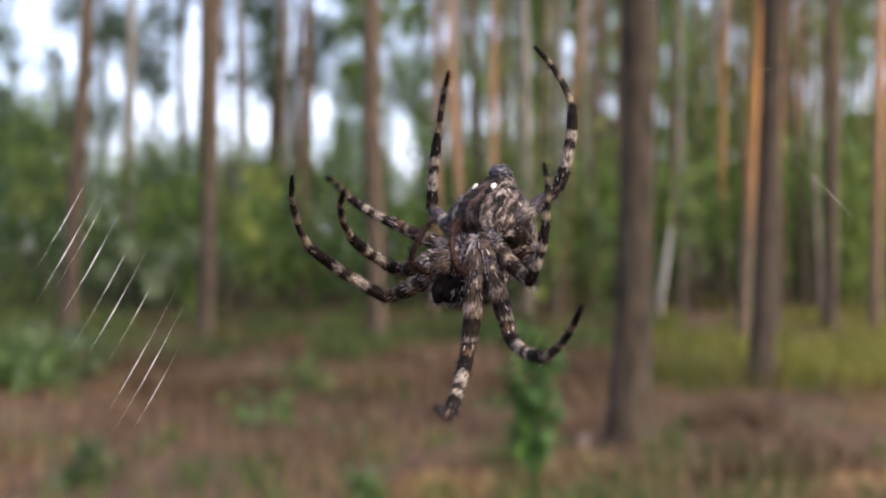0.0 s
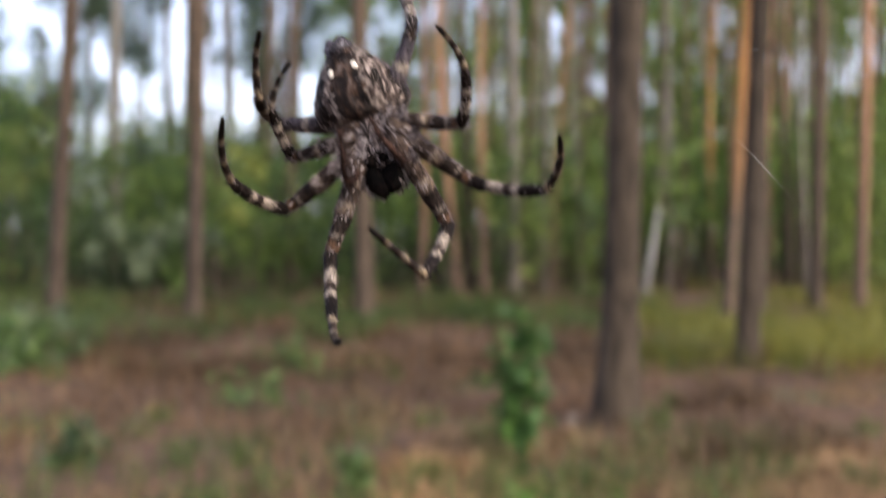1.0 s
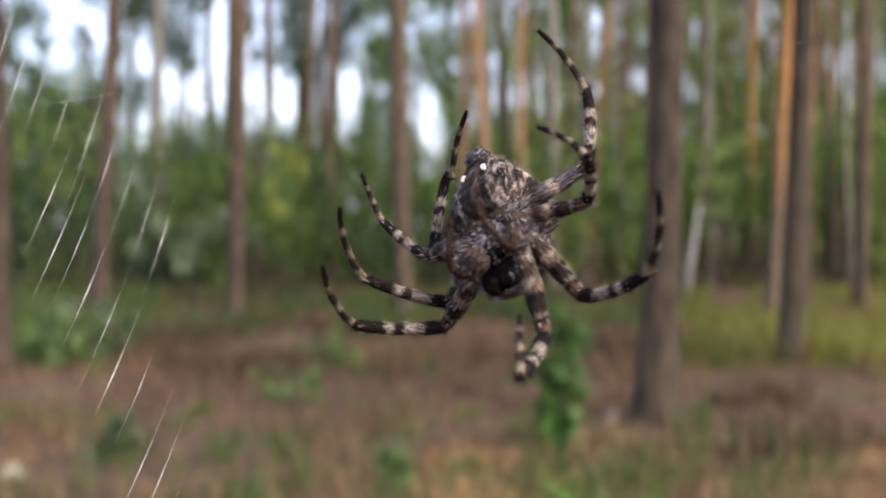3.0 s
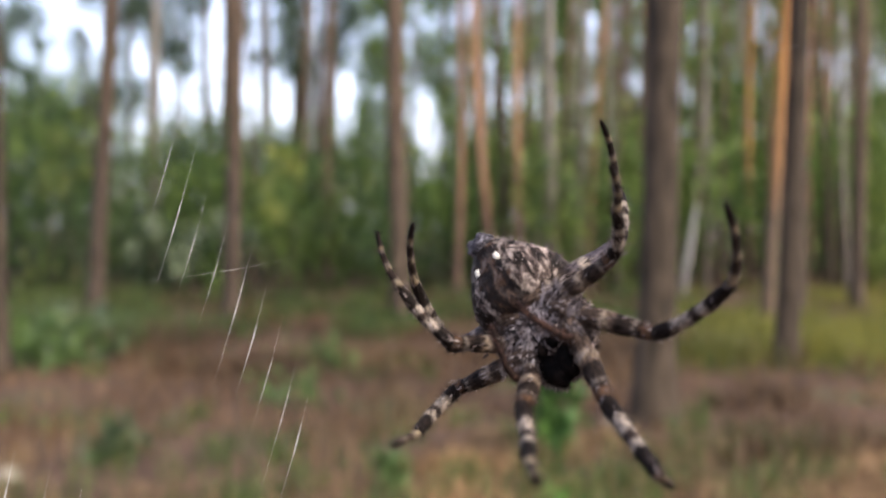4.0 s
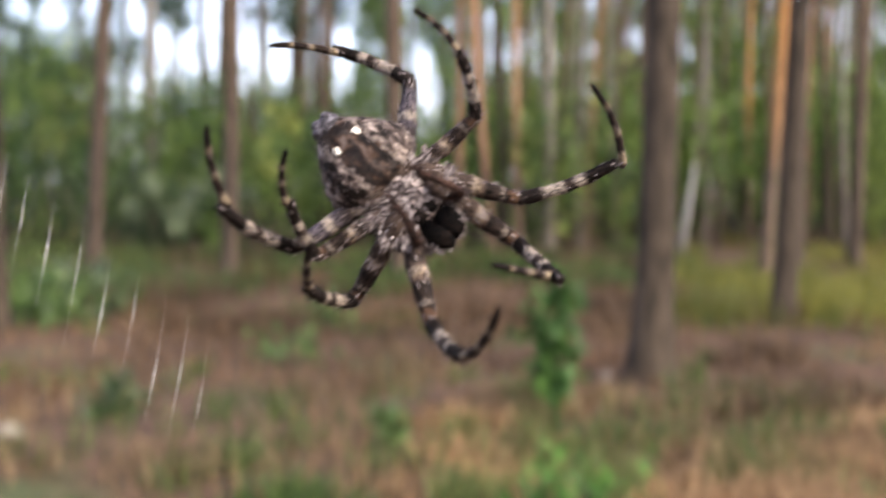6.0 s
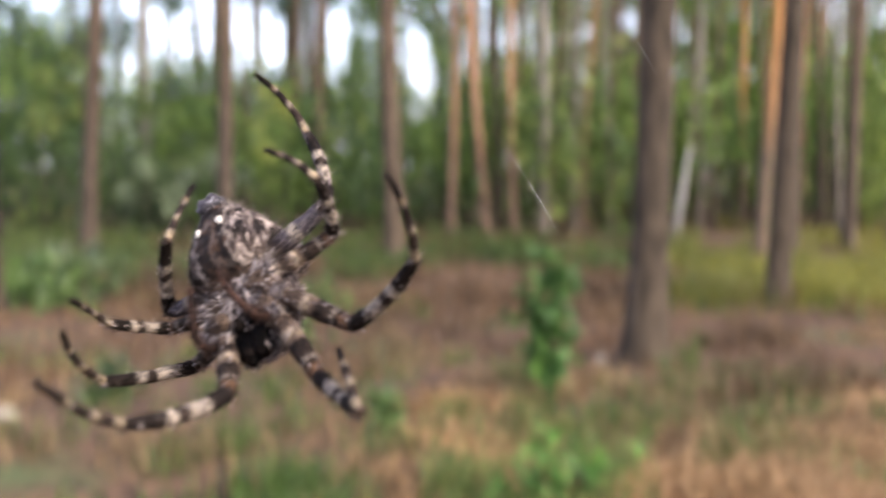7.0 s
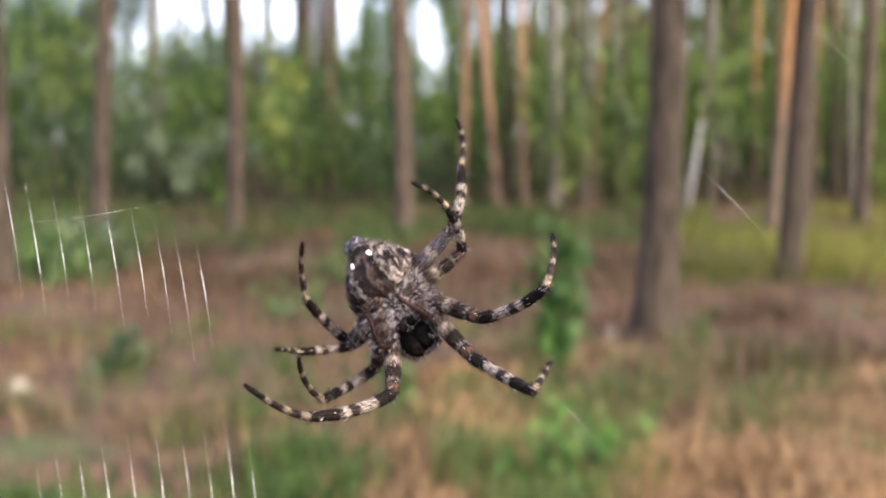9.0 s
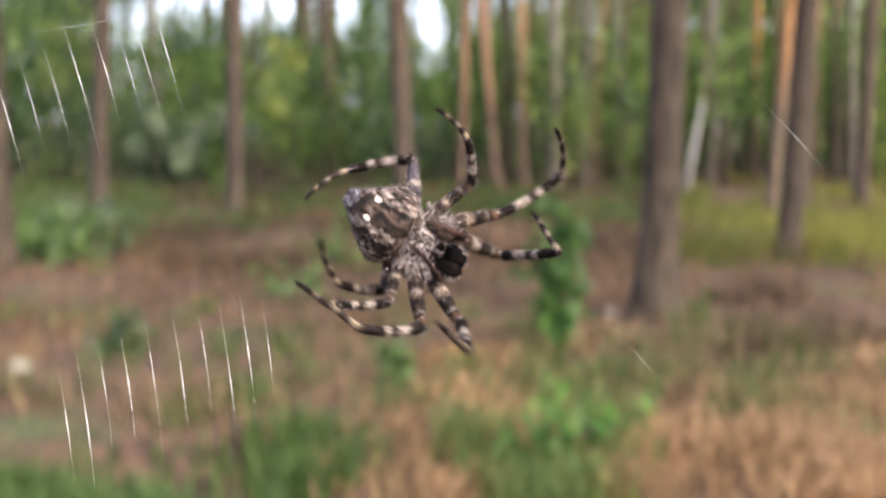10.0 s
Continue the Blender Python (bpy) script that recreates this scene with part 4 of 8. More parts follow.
for k in range(10):
    build_thread("a%d" % k, 13.5 + 2.5 * math.sin(k * 1.9), 0.043 + 0.012 * math.sin(k * 2.7), 0.15, 50 + k)
for k in range(9):
    build_thread("b%d" % k, 14.5 + 2.0 * math.sin(k * 2.1), 0.034 + 0.009 * math.sin(k * 1.7), 0.15, 70 + k)
build_thread("c0", 24.0, 0.012, 0.6, 92, 9)
build_thread("d0", 160.0, 0.006, 0.3, 93)
build_thread("r0", 16.0, 0.019, 0.3, 90, 8)
build_thread("r1", 9.0, 0.011, 0.2, 91, 6)
build_thread("r2", 10.0, 0.019, 0.2, 94, 3)


def anchor_thread(bearing, base, height, start):
    """A hair-thin frame thread from the web to a trunk."""
    x, y = at_base(bearing, base)
    a = Vector(start)
    e = (Vector((x, y - 0.05, height)) - web.location) / MM
    prof = [(*a.lerp(e, u), 0.012) for u in (0, 0.001, 0.01, 0.1, 0.4, 0.7, 1.0)]
    v, f = tube(prof, 5, 0.0, 7)
    spider_part("frame_thread", v, f, SILK, web)


anchor_thread(1110, 780, 1.9, (40.0, 14.0, 22.0))
anchor_thread(-62, 705, 1.7, (-52.0, 10.0, 14.0))


# ---- what moves ----
# the two sheets of silk, moved so their thick parts follow the glints: seconds, first and last thread across and up in
# millimetres, lean
SHEET_A = [
    (0, -42.0, 3.2, -31.1, -15.5, 28), (0.5, -47.9, 7.0, -33.7, -13.5, 32), (1, -71.7, 7.0, -54.1, -12.0, 27), (2, -69.6, 4.2, -52.8, -21.6, 22),
    (2.5, -46.7, 6.7, -35.2, -27.6, 23), (2.7, -43.8, 8.0, -33.6, -28.5, 23), (3.8, -61.8, -25.2, -32.6, -47.3, 15), (4.2, -61.3, -27.5, -28.9, -41.3, 9),
    (4.5, -59.7, -15.2, -28.2, -23.3, 6), (5, -61.1, -2.8, -31.4, -19.9, 10), (5.5, -50.7, -0.1, -24.7, -20.6, 10), (5.7, -48.7, 0.6, -23.3, -22.8, 10),
    (6.8, -82.6, -20.1, -56.4, -24.6, 6), (8.6, -58.0, -48.7, -32.3, -47.7, -4), (9.5, -43.9, -35.7, -19.7, -26.5, -8), (10, -46.4, -34.6, -22.5, -25.8, -7.5),
]
SHEET_B = [
    (0, -79.5, 33.3, -59.1, 23.1, 17), (2.7, -60.1, 20.5, -40.7, 4.4, 17), (3.8, -36.1, 10.4, -21.0, -23.0, 16), (4, -34.4, 5.7, -19.4, -25.6, 15),
    (4.2, -39.3, 15.8, -19.7, -1.5, 12), (4.5, -51.0, 17.7, -25.2, 6.4, 9), (5, -51.7, 43.1, -26.2, 32.9, 8), (5.7, -59.5, 43.4, -34.2, 33.3, 5),
    (6.8, -85.3, -6.3, -62.8, -16.7, 4), (7.5, -68.9, -13.6, -45.9, -34.8, 2), (8, -55.2, -17.4, -32.8, -24.3, 3), (8.5, -55.1, -11.3, -34.6, -16.5, -1),
    (9, -52.3, -10.8, -30.2, -17.8, -9), (9.3, -55.2, -1.8, -33.7, -0.8, -11), (9.5, -56.5, 0.8, -35.2, 6.9, -13), (10, -55.0, 0.8, -33.6, 6.8, -16),
]
# the loose threads beyond the spider: seconds, place in millimetres, turn
LOOSE = [
    (0, 46.53, 12.00, 6.17, -2.9, -43.5, 1.1), (0.5, 44.23, 11.64, 6.96, -3.6, -43.5, 1.4), (2, 31.43, 12.13, 8.44, -3.3, -42, 1.3), (2.7, 45.26, 13.26, -1.51, -2.9, -42, 1.1), (4.5, 63.03, 13.73, 0.35, -3.3, -42.1, 1.3),
    (5.7, 62.98, 13.96, 0.63, -5.2, -38.8, 1.8), (6.8, 7.38, 12.30, -2.69, -6.6, -31.1, 1.8), (7.5, 17.01, 12.79, -2.33, -7.4, -32.8, 2.2), (7.9, 21.26, 13.57, 3.90, -7.4, -32.8, 2.2), (8.2, 18.17, 13.42, 3.25, -7.5, -32, 2.1),
    (8.5, 18.07, 13.69, 6.39, -7.8, -26.7, 1.8), (8.7, 18.30, 13.73, 6.04, -7.8, -31.1, 2.2), (8.9, 25.53, 12.92, -4.37, -7.3, -45.2, 3), (9, 30.02, 12.89, -5.97, -7.4, -45.2, 3.1), (9.3, 32.32, 13.79, 0.19, -7.7, -45.2, 3.2),
    (9.5, 38.05, 14.14, 0.61, -7.9, -45.2, 3.3), (10, 38.16, 13.85, -1.19, -8.6, -42.2, 3.3),
]


def motions():
    hang = [(0, pose(0.00248, 0.10689, 1.09943, -36.4, 0.8, -43.2)), (0.2, pose(0.00447, 0.10880, 1.09836, -41.6, 8.2, -40.3)), (0.3, pose(0.00542, 0.10933, 1.09890, -45.4, 1.8, -28.0)), (0.5, pose(0.00018, 0.10681, 1.09686, -31.9, -18.7, -28.2)), (0.7, pose(-0.00272, 0.10698, 1.10195, -19.0, -13.8, -20.1)), (0.8, pose(-0.00479, 0.10647, 1.10298, -19.0, -16.7, -28.3)), (1, pose(-0.00608, 0.10600, 1.10932, -1.9, -20.4, -12.9)), (1.2, pose(-0.00968, 0.10124, 1.11477, 3.4, -27.1, -15.3)), (1.3, pose(-0.00823, 0.09808, 1.11015, 7.2, -37.8, -34.4)), (1.5, pose(-0.00651, 0.08712, 1.09805, -11.4, -31.0, -27.0)), (1.7, pose(-0.00698, 0.08910, 1.09691, -17.3, -24.2, -32.9)), (1.8, pose(-0.01063, 0.09068, 1.09186, -16.3, -14.3, -38.0)), (2, pose(-0.01384, 0.09449, 1.09203, -23.9, -9.3, -24.5)), (2.2, pose(-0.02028, 0.09449, 1.09284, -30.0, -10.9, -34.7)), (2.5, pose(-0.00535, 0.09711, 1.09639, -29.8, -6.7, -37.9)), (2.7, pose(-0.00137, 0.09927, 1.09852, -36.4, -15.6, -38.1)), (3.8, pose(0.01220, 0.10047, 1.09775, -2.4, -49.6, -6.4)), (4, pose(0.00665, 0.09397, 1.09073, -13.6, -42.0, -27.9)), (4.2, pose(0.00671, 0.09528, 1.09084, -17.8, -28.1, -32.3)), (4.5, pose(-0.00085, 0.08640, 1.08897, -27.5, -24.2, -28.1)), (4.7, pose(-0.00057, 0.08692, 1.08908, -23.9, -23.3, -33.0)), (5, pose(0.00121, 0.08544, 1.09393, -27.9, -25.2, -30.6)), (5.2, pose(0.00165, 0.09468, 1.09739, -18.8, -36.6, -25.6)), (5.5, pose(0.00068, 0.10550, 1.09948, -15.7, -39.3, 12.3)), (5.7, pose(-0.00003, 0.10257, 1.10117, -14.1, -47.9, 19.7)), (6.8, pose(-0.02265, 0.08572, 1.08817, -23.4, -40.8, -12.5)), (7, pose(-0.01929, 0.09012, 1.08812, -21.6, -32.0, -19.3)), (7.2, pose(-0.01735, 0.10024, 1.08905, -35.8, -33.2, -10.1)), (7.5, pose(-0.02023, 0.10975, 1.08800, -40.1, -41.8, 2.3)), (7.8, pose(-0.01626, 0.11587, 1.09076, -34.6, -47.6, 24.6)), (8, pose(-0.01481, 0.11364, 1.08923, -25.6, -55.9, 46.3)), (8.2, pose(-0.01634, 0.11605, 1.08866, -43.3, -61.6, 52.3)), (8.5, pose(-0.01244, 0.11514, 1.08718, -22.9, -54.3, 20.3)), (8.7, pose(-0.00960, 0.11691, 1.08376, -7.9, -50.3, -13.7)), (9, pose(-0.00815, 0.11673, 1.08045, -28.2, -41.5, -7.0)), (9.3, pose(-0.00628, 0.11607, 1.08465, -31.2, -40.4, -1.1)), (9.5, pose(-0.00362, 0.11586, 1.08767, -23.8, -36.6, -11.4)), (9.8, pose(-0.00624, 0.12208, 1.08703, -45.5, -49.0, 10.2)), (10, pose(-0.00609, 0.12635, 1.08504, -20.5, -54.7, 28.4))]
    walk(spider, hang)
    walk(threads["d0"], [(t, pose(*(m.translation + m.to_3x3() @ Vector((0, 0, 0.0105)) - web.location + Vector((0, 0, 0.08))))) for t, m in hang])
    walk(legs["a1"][0], [(0, pose(-0.00280, -0.00030, -0.00270, 157.1, -76.4, -173.5)), (0.2, pose(-0.00280, -0.00030, -0.00270, -177.9, -49.9, 177.6)), (0.3, pose(-0.00280, -0.00030, -0.00270, -172.1, -41.5, 178.8)), (0.5, pose(-0.00280, -0.00030, -0.00270, -156.3, -22.0, -174.7)), (0.7, pose(-0.00280, -0.00030, -0.00270, -167.9, -33.2, -179.2)), (0.8, pose(-0.00280, -0.00030, -0.00270, -167.1, -32.4, -179.0)), (1, pose(-0.00280, -0.00030, -0.00270, -173.1, -35.8, -179.9)), (1.2, pose(-0.00280, -0.00030, -0.00270, -167.2, -28.6, -178.0)), (1.3, pose(-0.00280, -0.00030, -0.00270, -146.3, -30.0, -176.8)), (1.5, pose(-0.00280, -0.00030, -0.00270, -141.3, -18.4, -170.5)), (1.7, pose(-0.00280, -0.00030, -0.00270, -170.7, -39.2, 179.3)), (1.8, pose(-0.00280, -0.00030, -0.00270, 173.6, -51.4, 178.9)), (2, pose(-0.00280, -0.00030, -0.00270, 106.1, -71.7, -145.7)), (2.2, pose(-0.00280, -0.00030, -0.00270, 162.2, -62.5, -178.1)), (2.5, pose(-0.00280, -0.00030, -0.00270, 162.8, -71.3, -177.6)), (2.7, pose(-0.00280, -0.00030, -0.00270, 89.8, -77.1, -125.8)), (3.8, pose(-0.00280, -0.00030, -0.00270, -129.8, -48.4, 170.0)), (4, pose(-0.00280, -0.00030, -0.00270, -127.0, -12.5, -163.6)), (4.2, pose(-0.00280, -0.00030, -0.00270, -165.2, -41.9, 178.2)), (4.5, pose(-0.00280, -0.00030, -0.00270, 144.7, -81.6, -162.8)), (4.7, pose(-0.00280, -0.00030, -0.00270, 175.1, -48.0, 179.0)), (5, pose(-0.00280, -0.00030, -0.00270, -153.2, 5.9, -164.9)), (5.2, pose(-0.00280, -0.00030, -0.00270, -151.5, -22.1, -174.0)), (5.5, pose(-0.00280, -0.00030, -0.00270, -150.5, -32.1, -178.1)), (5.7, pose(-0.00280, -0.00030, -0.00270, -167.6, -36.4, 179.9)), (6.8, pose(-0.00280, -0.00030, -0.00270, -145.8, -14.9, -169.9)), (7, pose(-0.00280, -0.00030, -0.00270, -143.5, 4.6, -161.3)), (7.2, pose(-0.00280, -0.00030, -0.00270, -162.1, -15.8, -173.9)), (7.5, pose(-0.00280, -0.00030, -0.00270, 175.8, -10.1, -178.0)), (7.8, pose(-0.00280, -0.00030, -0.00270, 162.1, -26.8, 179.5)), (8, pose(-0.00280, -0.00030, -0.00270, 133.8, -22.0, 175.1)), (8.2, pose(-0.00280, -0.00030, -0.00270, 168.3, -35.3, -180.0)), (8.5, pose(-0.00280, -0.00030, -0.00270, -134.1, -40.4, 177.0)), (8.7, pose(-0.00280, -0.00030, -0.00270, -157.1, -37.7, 179.4)), (9, pose(-0.00280, -0.00030, -0.00270, -148.3, -17.7, -171.6)), (9.3, pose(-0.00280, -0.00030, -0.00270, -161.5, -37.6, 179.5)), (9.5, pose(-0.00280, -0.00030, -0.00270, -148.3, -44.3, 175.7)), (9.8, pose(-0.00280, -0.00030, -0.00270, -158.3, -39.2, 178.8)), (10, pose(-0.00280, -0.00030, -0.00270, -143.7, -33.0, -178.3))])
    walk(legs["a1"][1], [(0, pose(0.00000, 0.00000, 0.00880, 90.7, -11.6, 1.1)), (0.2, pose(0.00000, 0.00000, 0.00880, 86.5, -14.0, -8.3)), (0.3, pose(0.00000, 0.00000, 0.00880, 78.9, -14.4, -8.3)), (0.5, pose(0.00000, 0.00000, 0.00880, 51.5, -8.4, 2.9)), (0.7, pose(0.00000, 0.00000, 0.00880, 56.9, -19.3, -15.2)), (0.8, pose(0.00000, 0.00000, 0.00880, 43.4, -24.4, -19.6)), (1, pose(0.00000, 0.00000, 0.00880, 53.7, -20.6, -16.5)), (1.2, pose(0.00000, 0.00000, 0.00880, 52.5, -14.7, -6.8)), (1.3, pose(0.00000, 0.00000, 0.00880, 19.6, -19.7, -10.0)), (1.5, pose(0.00000, 0.00000, 0.00880, 22.6, -19.9, -10.6)), (1.7, pose(0.00000, 0.00000, 0.00880, 84.6, -27.9, -52.9)), (1.8, pose(0.00000, 0.00000, 0.00880, 97.0, -19.8, -40.3)), (2, pose(0.00000, 0.00000, 0.00880, 101.7, -14.9, -18.0)), (2.2, pose(0.00000, 0.00000, 0.00880, 99.2, -13.9, -10.1)), (2.5, pose(0.00000, 0.00000, 0.00880, 94.4, -11.2, 4.0)), (2.7, pose(0.00000, 0.00000, 0.00880, 104.5, -12.4, -0.1)), (3.8, pose(0.00000, 0.00000, 0.00880, 26.4, -17.8, -8.9)), (4, pose(0.00000, 0.00000, 0.00880, -1.6, -7.3, -0.7)), (4.2, pose(0.00000, 0.00000, 0.00880, 77.0, -18.3, -18.7)), (4.5, pose(0.00000, 0.00000, 0.00880, 96.3, -12.6, -2.9)), (4.7, pose(0.00000, 0.00000, 0.00880, 90.3, -12.7, -3.4)), (5, pose(0.00000, 0.00000, 0.00880, 55.5, 10.9, 33.0)), (5.2, pose(0.00000, 0.00000, 0.00880, 57.1, -6.0, 7.6)), (5.5, pose(0.00000, 0.00000, 0.00880, 29.0, -8.2, 0.8)), (5.7, pose(0.00000, 0.00000, 0.00880, 54.9, -11.5, -1.8)), (6.8, pose(0.00000, 0.00000, 0.00880, 43.5, 3.4, 16.9)), (7, pose(0.00000, 0.00000, 0.00880, 44.2, 12.6, 28.3)), (7.2, pose(0.00000, 0.00000, 0.00880, 60.5, -6.1, 8.3)), (7.5, pose(0.00000, 0.00000, 0.00880, 74.1, -9.4, 4.6)), (7.8, pose(0.00000, 0.00000, 0.00880, 85.6, -14.0, -8.0)), (8, pose(0.00000, 0.00000, 0.00880, 110.4, -12.4, 2.2)), (8.2, pose(0.00000, 0.00000, 0.00880, 91.5, -14.4, -10.5)), (8.5, pose(0.00000, 0.00000, 0.00880, 28.8, -29.1, -21.1)), (8.7, pose(0.00000, 0.00000, 0.00880, 54.6, -15.3, -8.0)), (9, pose(0.00000, 0.00000, 0.00880, 51.3, 14.1, 34.5)), (9.3, pose(0.00000, 0.00000, 0.00880, 67.7, -8.7, 4.8)), (9.5, pose(0.00000, 0.00000, 0.00880, 62.6, -6.5, 8.1)), (9.8, pose(0.00000, 0.00000, 0.00880, 63.8, -9.0, 3.5)), (10, pose(0.00000, 0.00000, 0.00880, 43.0, 3.6, 16.9))])
    walk(legs["a1"][2], [(0, pose(0.00023, -0.01100, 0.00867, 139.7, -28.3, -12.5)), (0.2, pose(-0.00174, -0.01084, 0.00944, 118.1, -28.1, -15.1)), (0.3, pose(-0.00208, -0.01060, 0.01085, 108.4, -28.5, -15.3)), (0.5, pose(-0.00056, -0.00865, 0.01557, 74.8, -29.8, -13.1)), (0.7, pose(-0.00434, -0.00837, 0.01447, 103.9, -30.0, -6.7)), (0.8, pose(-0.00565, -0.00601, 0.01607, 104.3, -31.2, 0.5)), (1, pose(-0.00472, -0.00785, 0.01490, 80.2, -29.8, -19.7)), (1.2, pose(-0.00272, -0.00846, 0.01528, 77.7, -29.9, -18.4)), (1.3, pose(-0.00408, -0.00303, 0.01856, 73.9, -29.6, -10.0)), (1.5, pose(-0.00418, -0.00353, 0.01835, 33.3, -29.4, -9.4)), (1.7, pose(-0.00903, -0.00621, 0.00972, 87.8, -30.3, 15.1)), (1.8, pose(-0.00671, -0.00862, 0.00753, 112.0, -31.4, -1.3)), (2, pose(-0.00279, -0.01042, 0.00664, 156.3, -19.1, -25.2)), (2.2, pose(-0.00149, -0.01076, 0.00709, 129.4, -33.4, 1.0)), (2.5, pose(0.00092, -0.01093, 0.00797, 141.6, -28.3, -12.4)), (2.7, pose(0.00057, -0.01065, 0.00610, 157.7, -24.0, -18.1)), (3.8, pose(-0.00373, -0.00436, 0.01818, 64.2, -29.7, -11.0)), (4, pose(-0.00139, 0.00032, 0.01971, 11.2, -17.5, 7.9)), (4.2, pose(-0.00418, -0.00990, 0.01115, 91.8, -29.3, -14.5)), (4.5, pose(-0.00030, -0.01093, 0.00762, 131.2, -30.2, -8.2)), (4.7, pose(-0.00064, -0.01098, 0.00874, 126.5, -20.8, -34.0)), (5, pose(0.00593, -0.00696, 0.01491, 63.8, -25.4, 16.3)), (5.2, pose(0.00061, -0.00924, 0.01474, 93.0, -30.3, 0.3)), (5.5, pose(-0.00129, -0.00535, 0.01833, 64.0, -28.0, 0.0)), (5.7, pose(-0.00155, -0.00896, 0.01499, 101.1, -28.3, -19.4)), (6.8, pose(0.00265, -0.00711, 0.01676, 45.0, -26.8, -0.8)), (7, pose(0.00515, -0.00593, 0.01650, 55.3, -22.7, 19.8)), (7.2, pose(0.00082, -0.00955, 0.01419, 68.6, -25.4, 24.5)), (7.5, pose(0.00037, -0.01058, 0.01177, 107.8, -29.8, -8.4)), (7.8, pose(-0.00173, -0.01083, 0.00962, 139.8, -24.1, -21.3)), (8, pose(0.00123, -0.01027, 0.00505, 154.6, -7.8, -41.0)), (8.2, pose(-0.00194, -0.01082, 0.00853, 100.6, -27.4, -26.2)), (8.5, pose(-0.00628, -0.00325, 0.01723, 72.5, -29.8, -12.2)), (8.7, pose(-0.00292, -0.00864, 0.01495, 92.8, -29.8, -5.5)), (9, pose(0.00624, -0.00612, 0.01548, 67.8, -25.5, 22.0)), (9.3, pose(0.00021, -0.01019, 0.01293, 104.7, -32.0, 5.6)), (9.5, pose(0.00081, -0.00975, 0.01382, 105.9, -34.5, 19.5)), (9.8, pose(-0.00016, -0.00990, 0.01359, 101.3, -32.1, 9.3)), (10, pose(0.00266, -0.00703, 0.01683, 82.1, -29.1, 23.3))])
    walk(legs["a2"][0], [(0, pose(-0.00360, -0.00010, -0.00110, 55.8, -88.5, -71.0)), (0.2, pose(-0.00360, -0.00010, -0.00110, 174.8, -81.0, 166.0)), (0.3, pose(-0.00360, -0.00010, -0.00110, 173.0, -80.6, 164.6)), (0.5, pose(-0.00360, -0.00010, -0.00110, 122.8, -87.5, -164.4)), (0.7, pose(-0.00360, -0.00010, -0.00110, 176.9, -77.2, 163.3)), (0.8, pose(-0.00360, -0.00010, -0.00110, -179.0, -74.6, 164.2)), (1, pose(-0.00360, -0.00010, -0.00110, -171.4, -73.1, 168.8)), (1.2, pose(-0.00360, -0.00010, -0.00110, -171.3, -82.4, 173.6)), (1.3, pose(-0.00360, -0.00010, -0.00110, 160.4, -88.4, -163.1)), (1.5, pose(-0.00360, -0.00010, -0.00110, 14.9, -59.2, -13.1)), (1.7, pose(-0.00360, -0.00010, -0.00110, 27.7, -87.2, -22.4)), (1.8, pose(-0.00360, -0.00010, -0.00110, 39.3, -88.0, -48.5)), (2, pose(-0.00360, -0.00010, -0.00110, 4.9, -72.9, -30.5)), (2.2, pose(-0.00360, -0.00010, -0.00110, 77.3, -88.6, -98.4)), (2.5, pose(-0.00360, -0.00010, -0.00110, 84.9, -88.7, -103.7)), (2.7, pose(-0.00360, -0.00010, -0.00110, 11.6, -83.4, -42.2)), (3.8, pose(-0.00360, -0.00010, -0.00110, 9.6, -83.8, -51.9)), (4, pose(-0.00360, -0.00010, -0.00110, 11.6, -70.6, -19.6)), (4.2, pose(-0.00360, -0.00010, -0.00110, 18.9, -84.7, -30.1)), (4.5, pose(-0.00360, -0.00010, -0.00110, 3.5, -71.2, -31.3)), (4.7, pose(-0.00360, -0.00010, -0.00110, 37.2, -87.6, -62.0)), (5, pose(-0.00360, -0.00010, -0.00110, 12.8, -84.4, -48.9)), (5.2, pose(-0.00360, -0.00010, -0.00110, 171.2, -79.1, 161.7)), (5.5, pose(-0.00360, -0.00010, -0.00110, 168.3, -63.3, 150.8)), (5.7, pose(-0.00360, -0.00010, -0.00110, 170.0, -68.9, 153.9)), (6.8, pose(-0.00360, -0.00010, -0.00110, 4.0, -77.7, -37.1)), (7, pose(-0.00360, -0.00010, -0.00110, 12.2, -84.1, -47.0)), (7.2, pose(-0.00360, -0.00010, -0.00110, 160.3, -84.4, 168.6)), (7.5, pose(-0.00360, -0.00010, -0.00110, 122.8, -86.6, -179.0)), (7.8, pose(-0.00360, -0.00010, -0.00110, 169.1, -71.6, 154.6)), (8, pose(-0.00360, -0.00010, -0.00110, 162.3, -63.8, 146.0)), (8.2, pose(-0.00360, -0.00010, -0.00110, 168.3, -73.9, 155.3)), (8.5, pose(-0.00360, -0.00010, -0.00110, 2.9, -81.1, -48.5)), (8.7, pose(-0.00360, -0.00010, -0.00110, 138.8, -86.7, -178.2)), (9, pose(-0.00360, -0.00010, -0.00110, 11.5, -84.9, -63.0)), (9.3, pose(-0.00360, -0.00010, -0.00110, 157.7, -82.8, 162.3)), (9.5, pose(-0.00360, -0.00010, -0.00110, 116.2, -86.8, -176.6)), (9.8, pose(-0.00360, -0.00010, -0.00110, -173.6, -65.1, 165.5)), (10, pose(-0.00360, -0.00010, -0.00110, -150.3, -56.5, -176.5))])
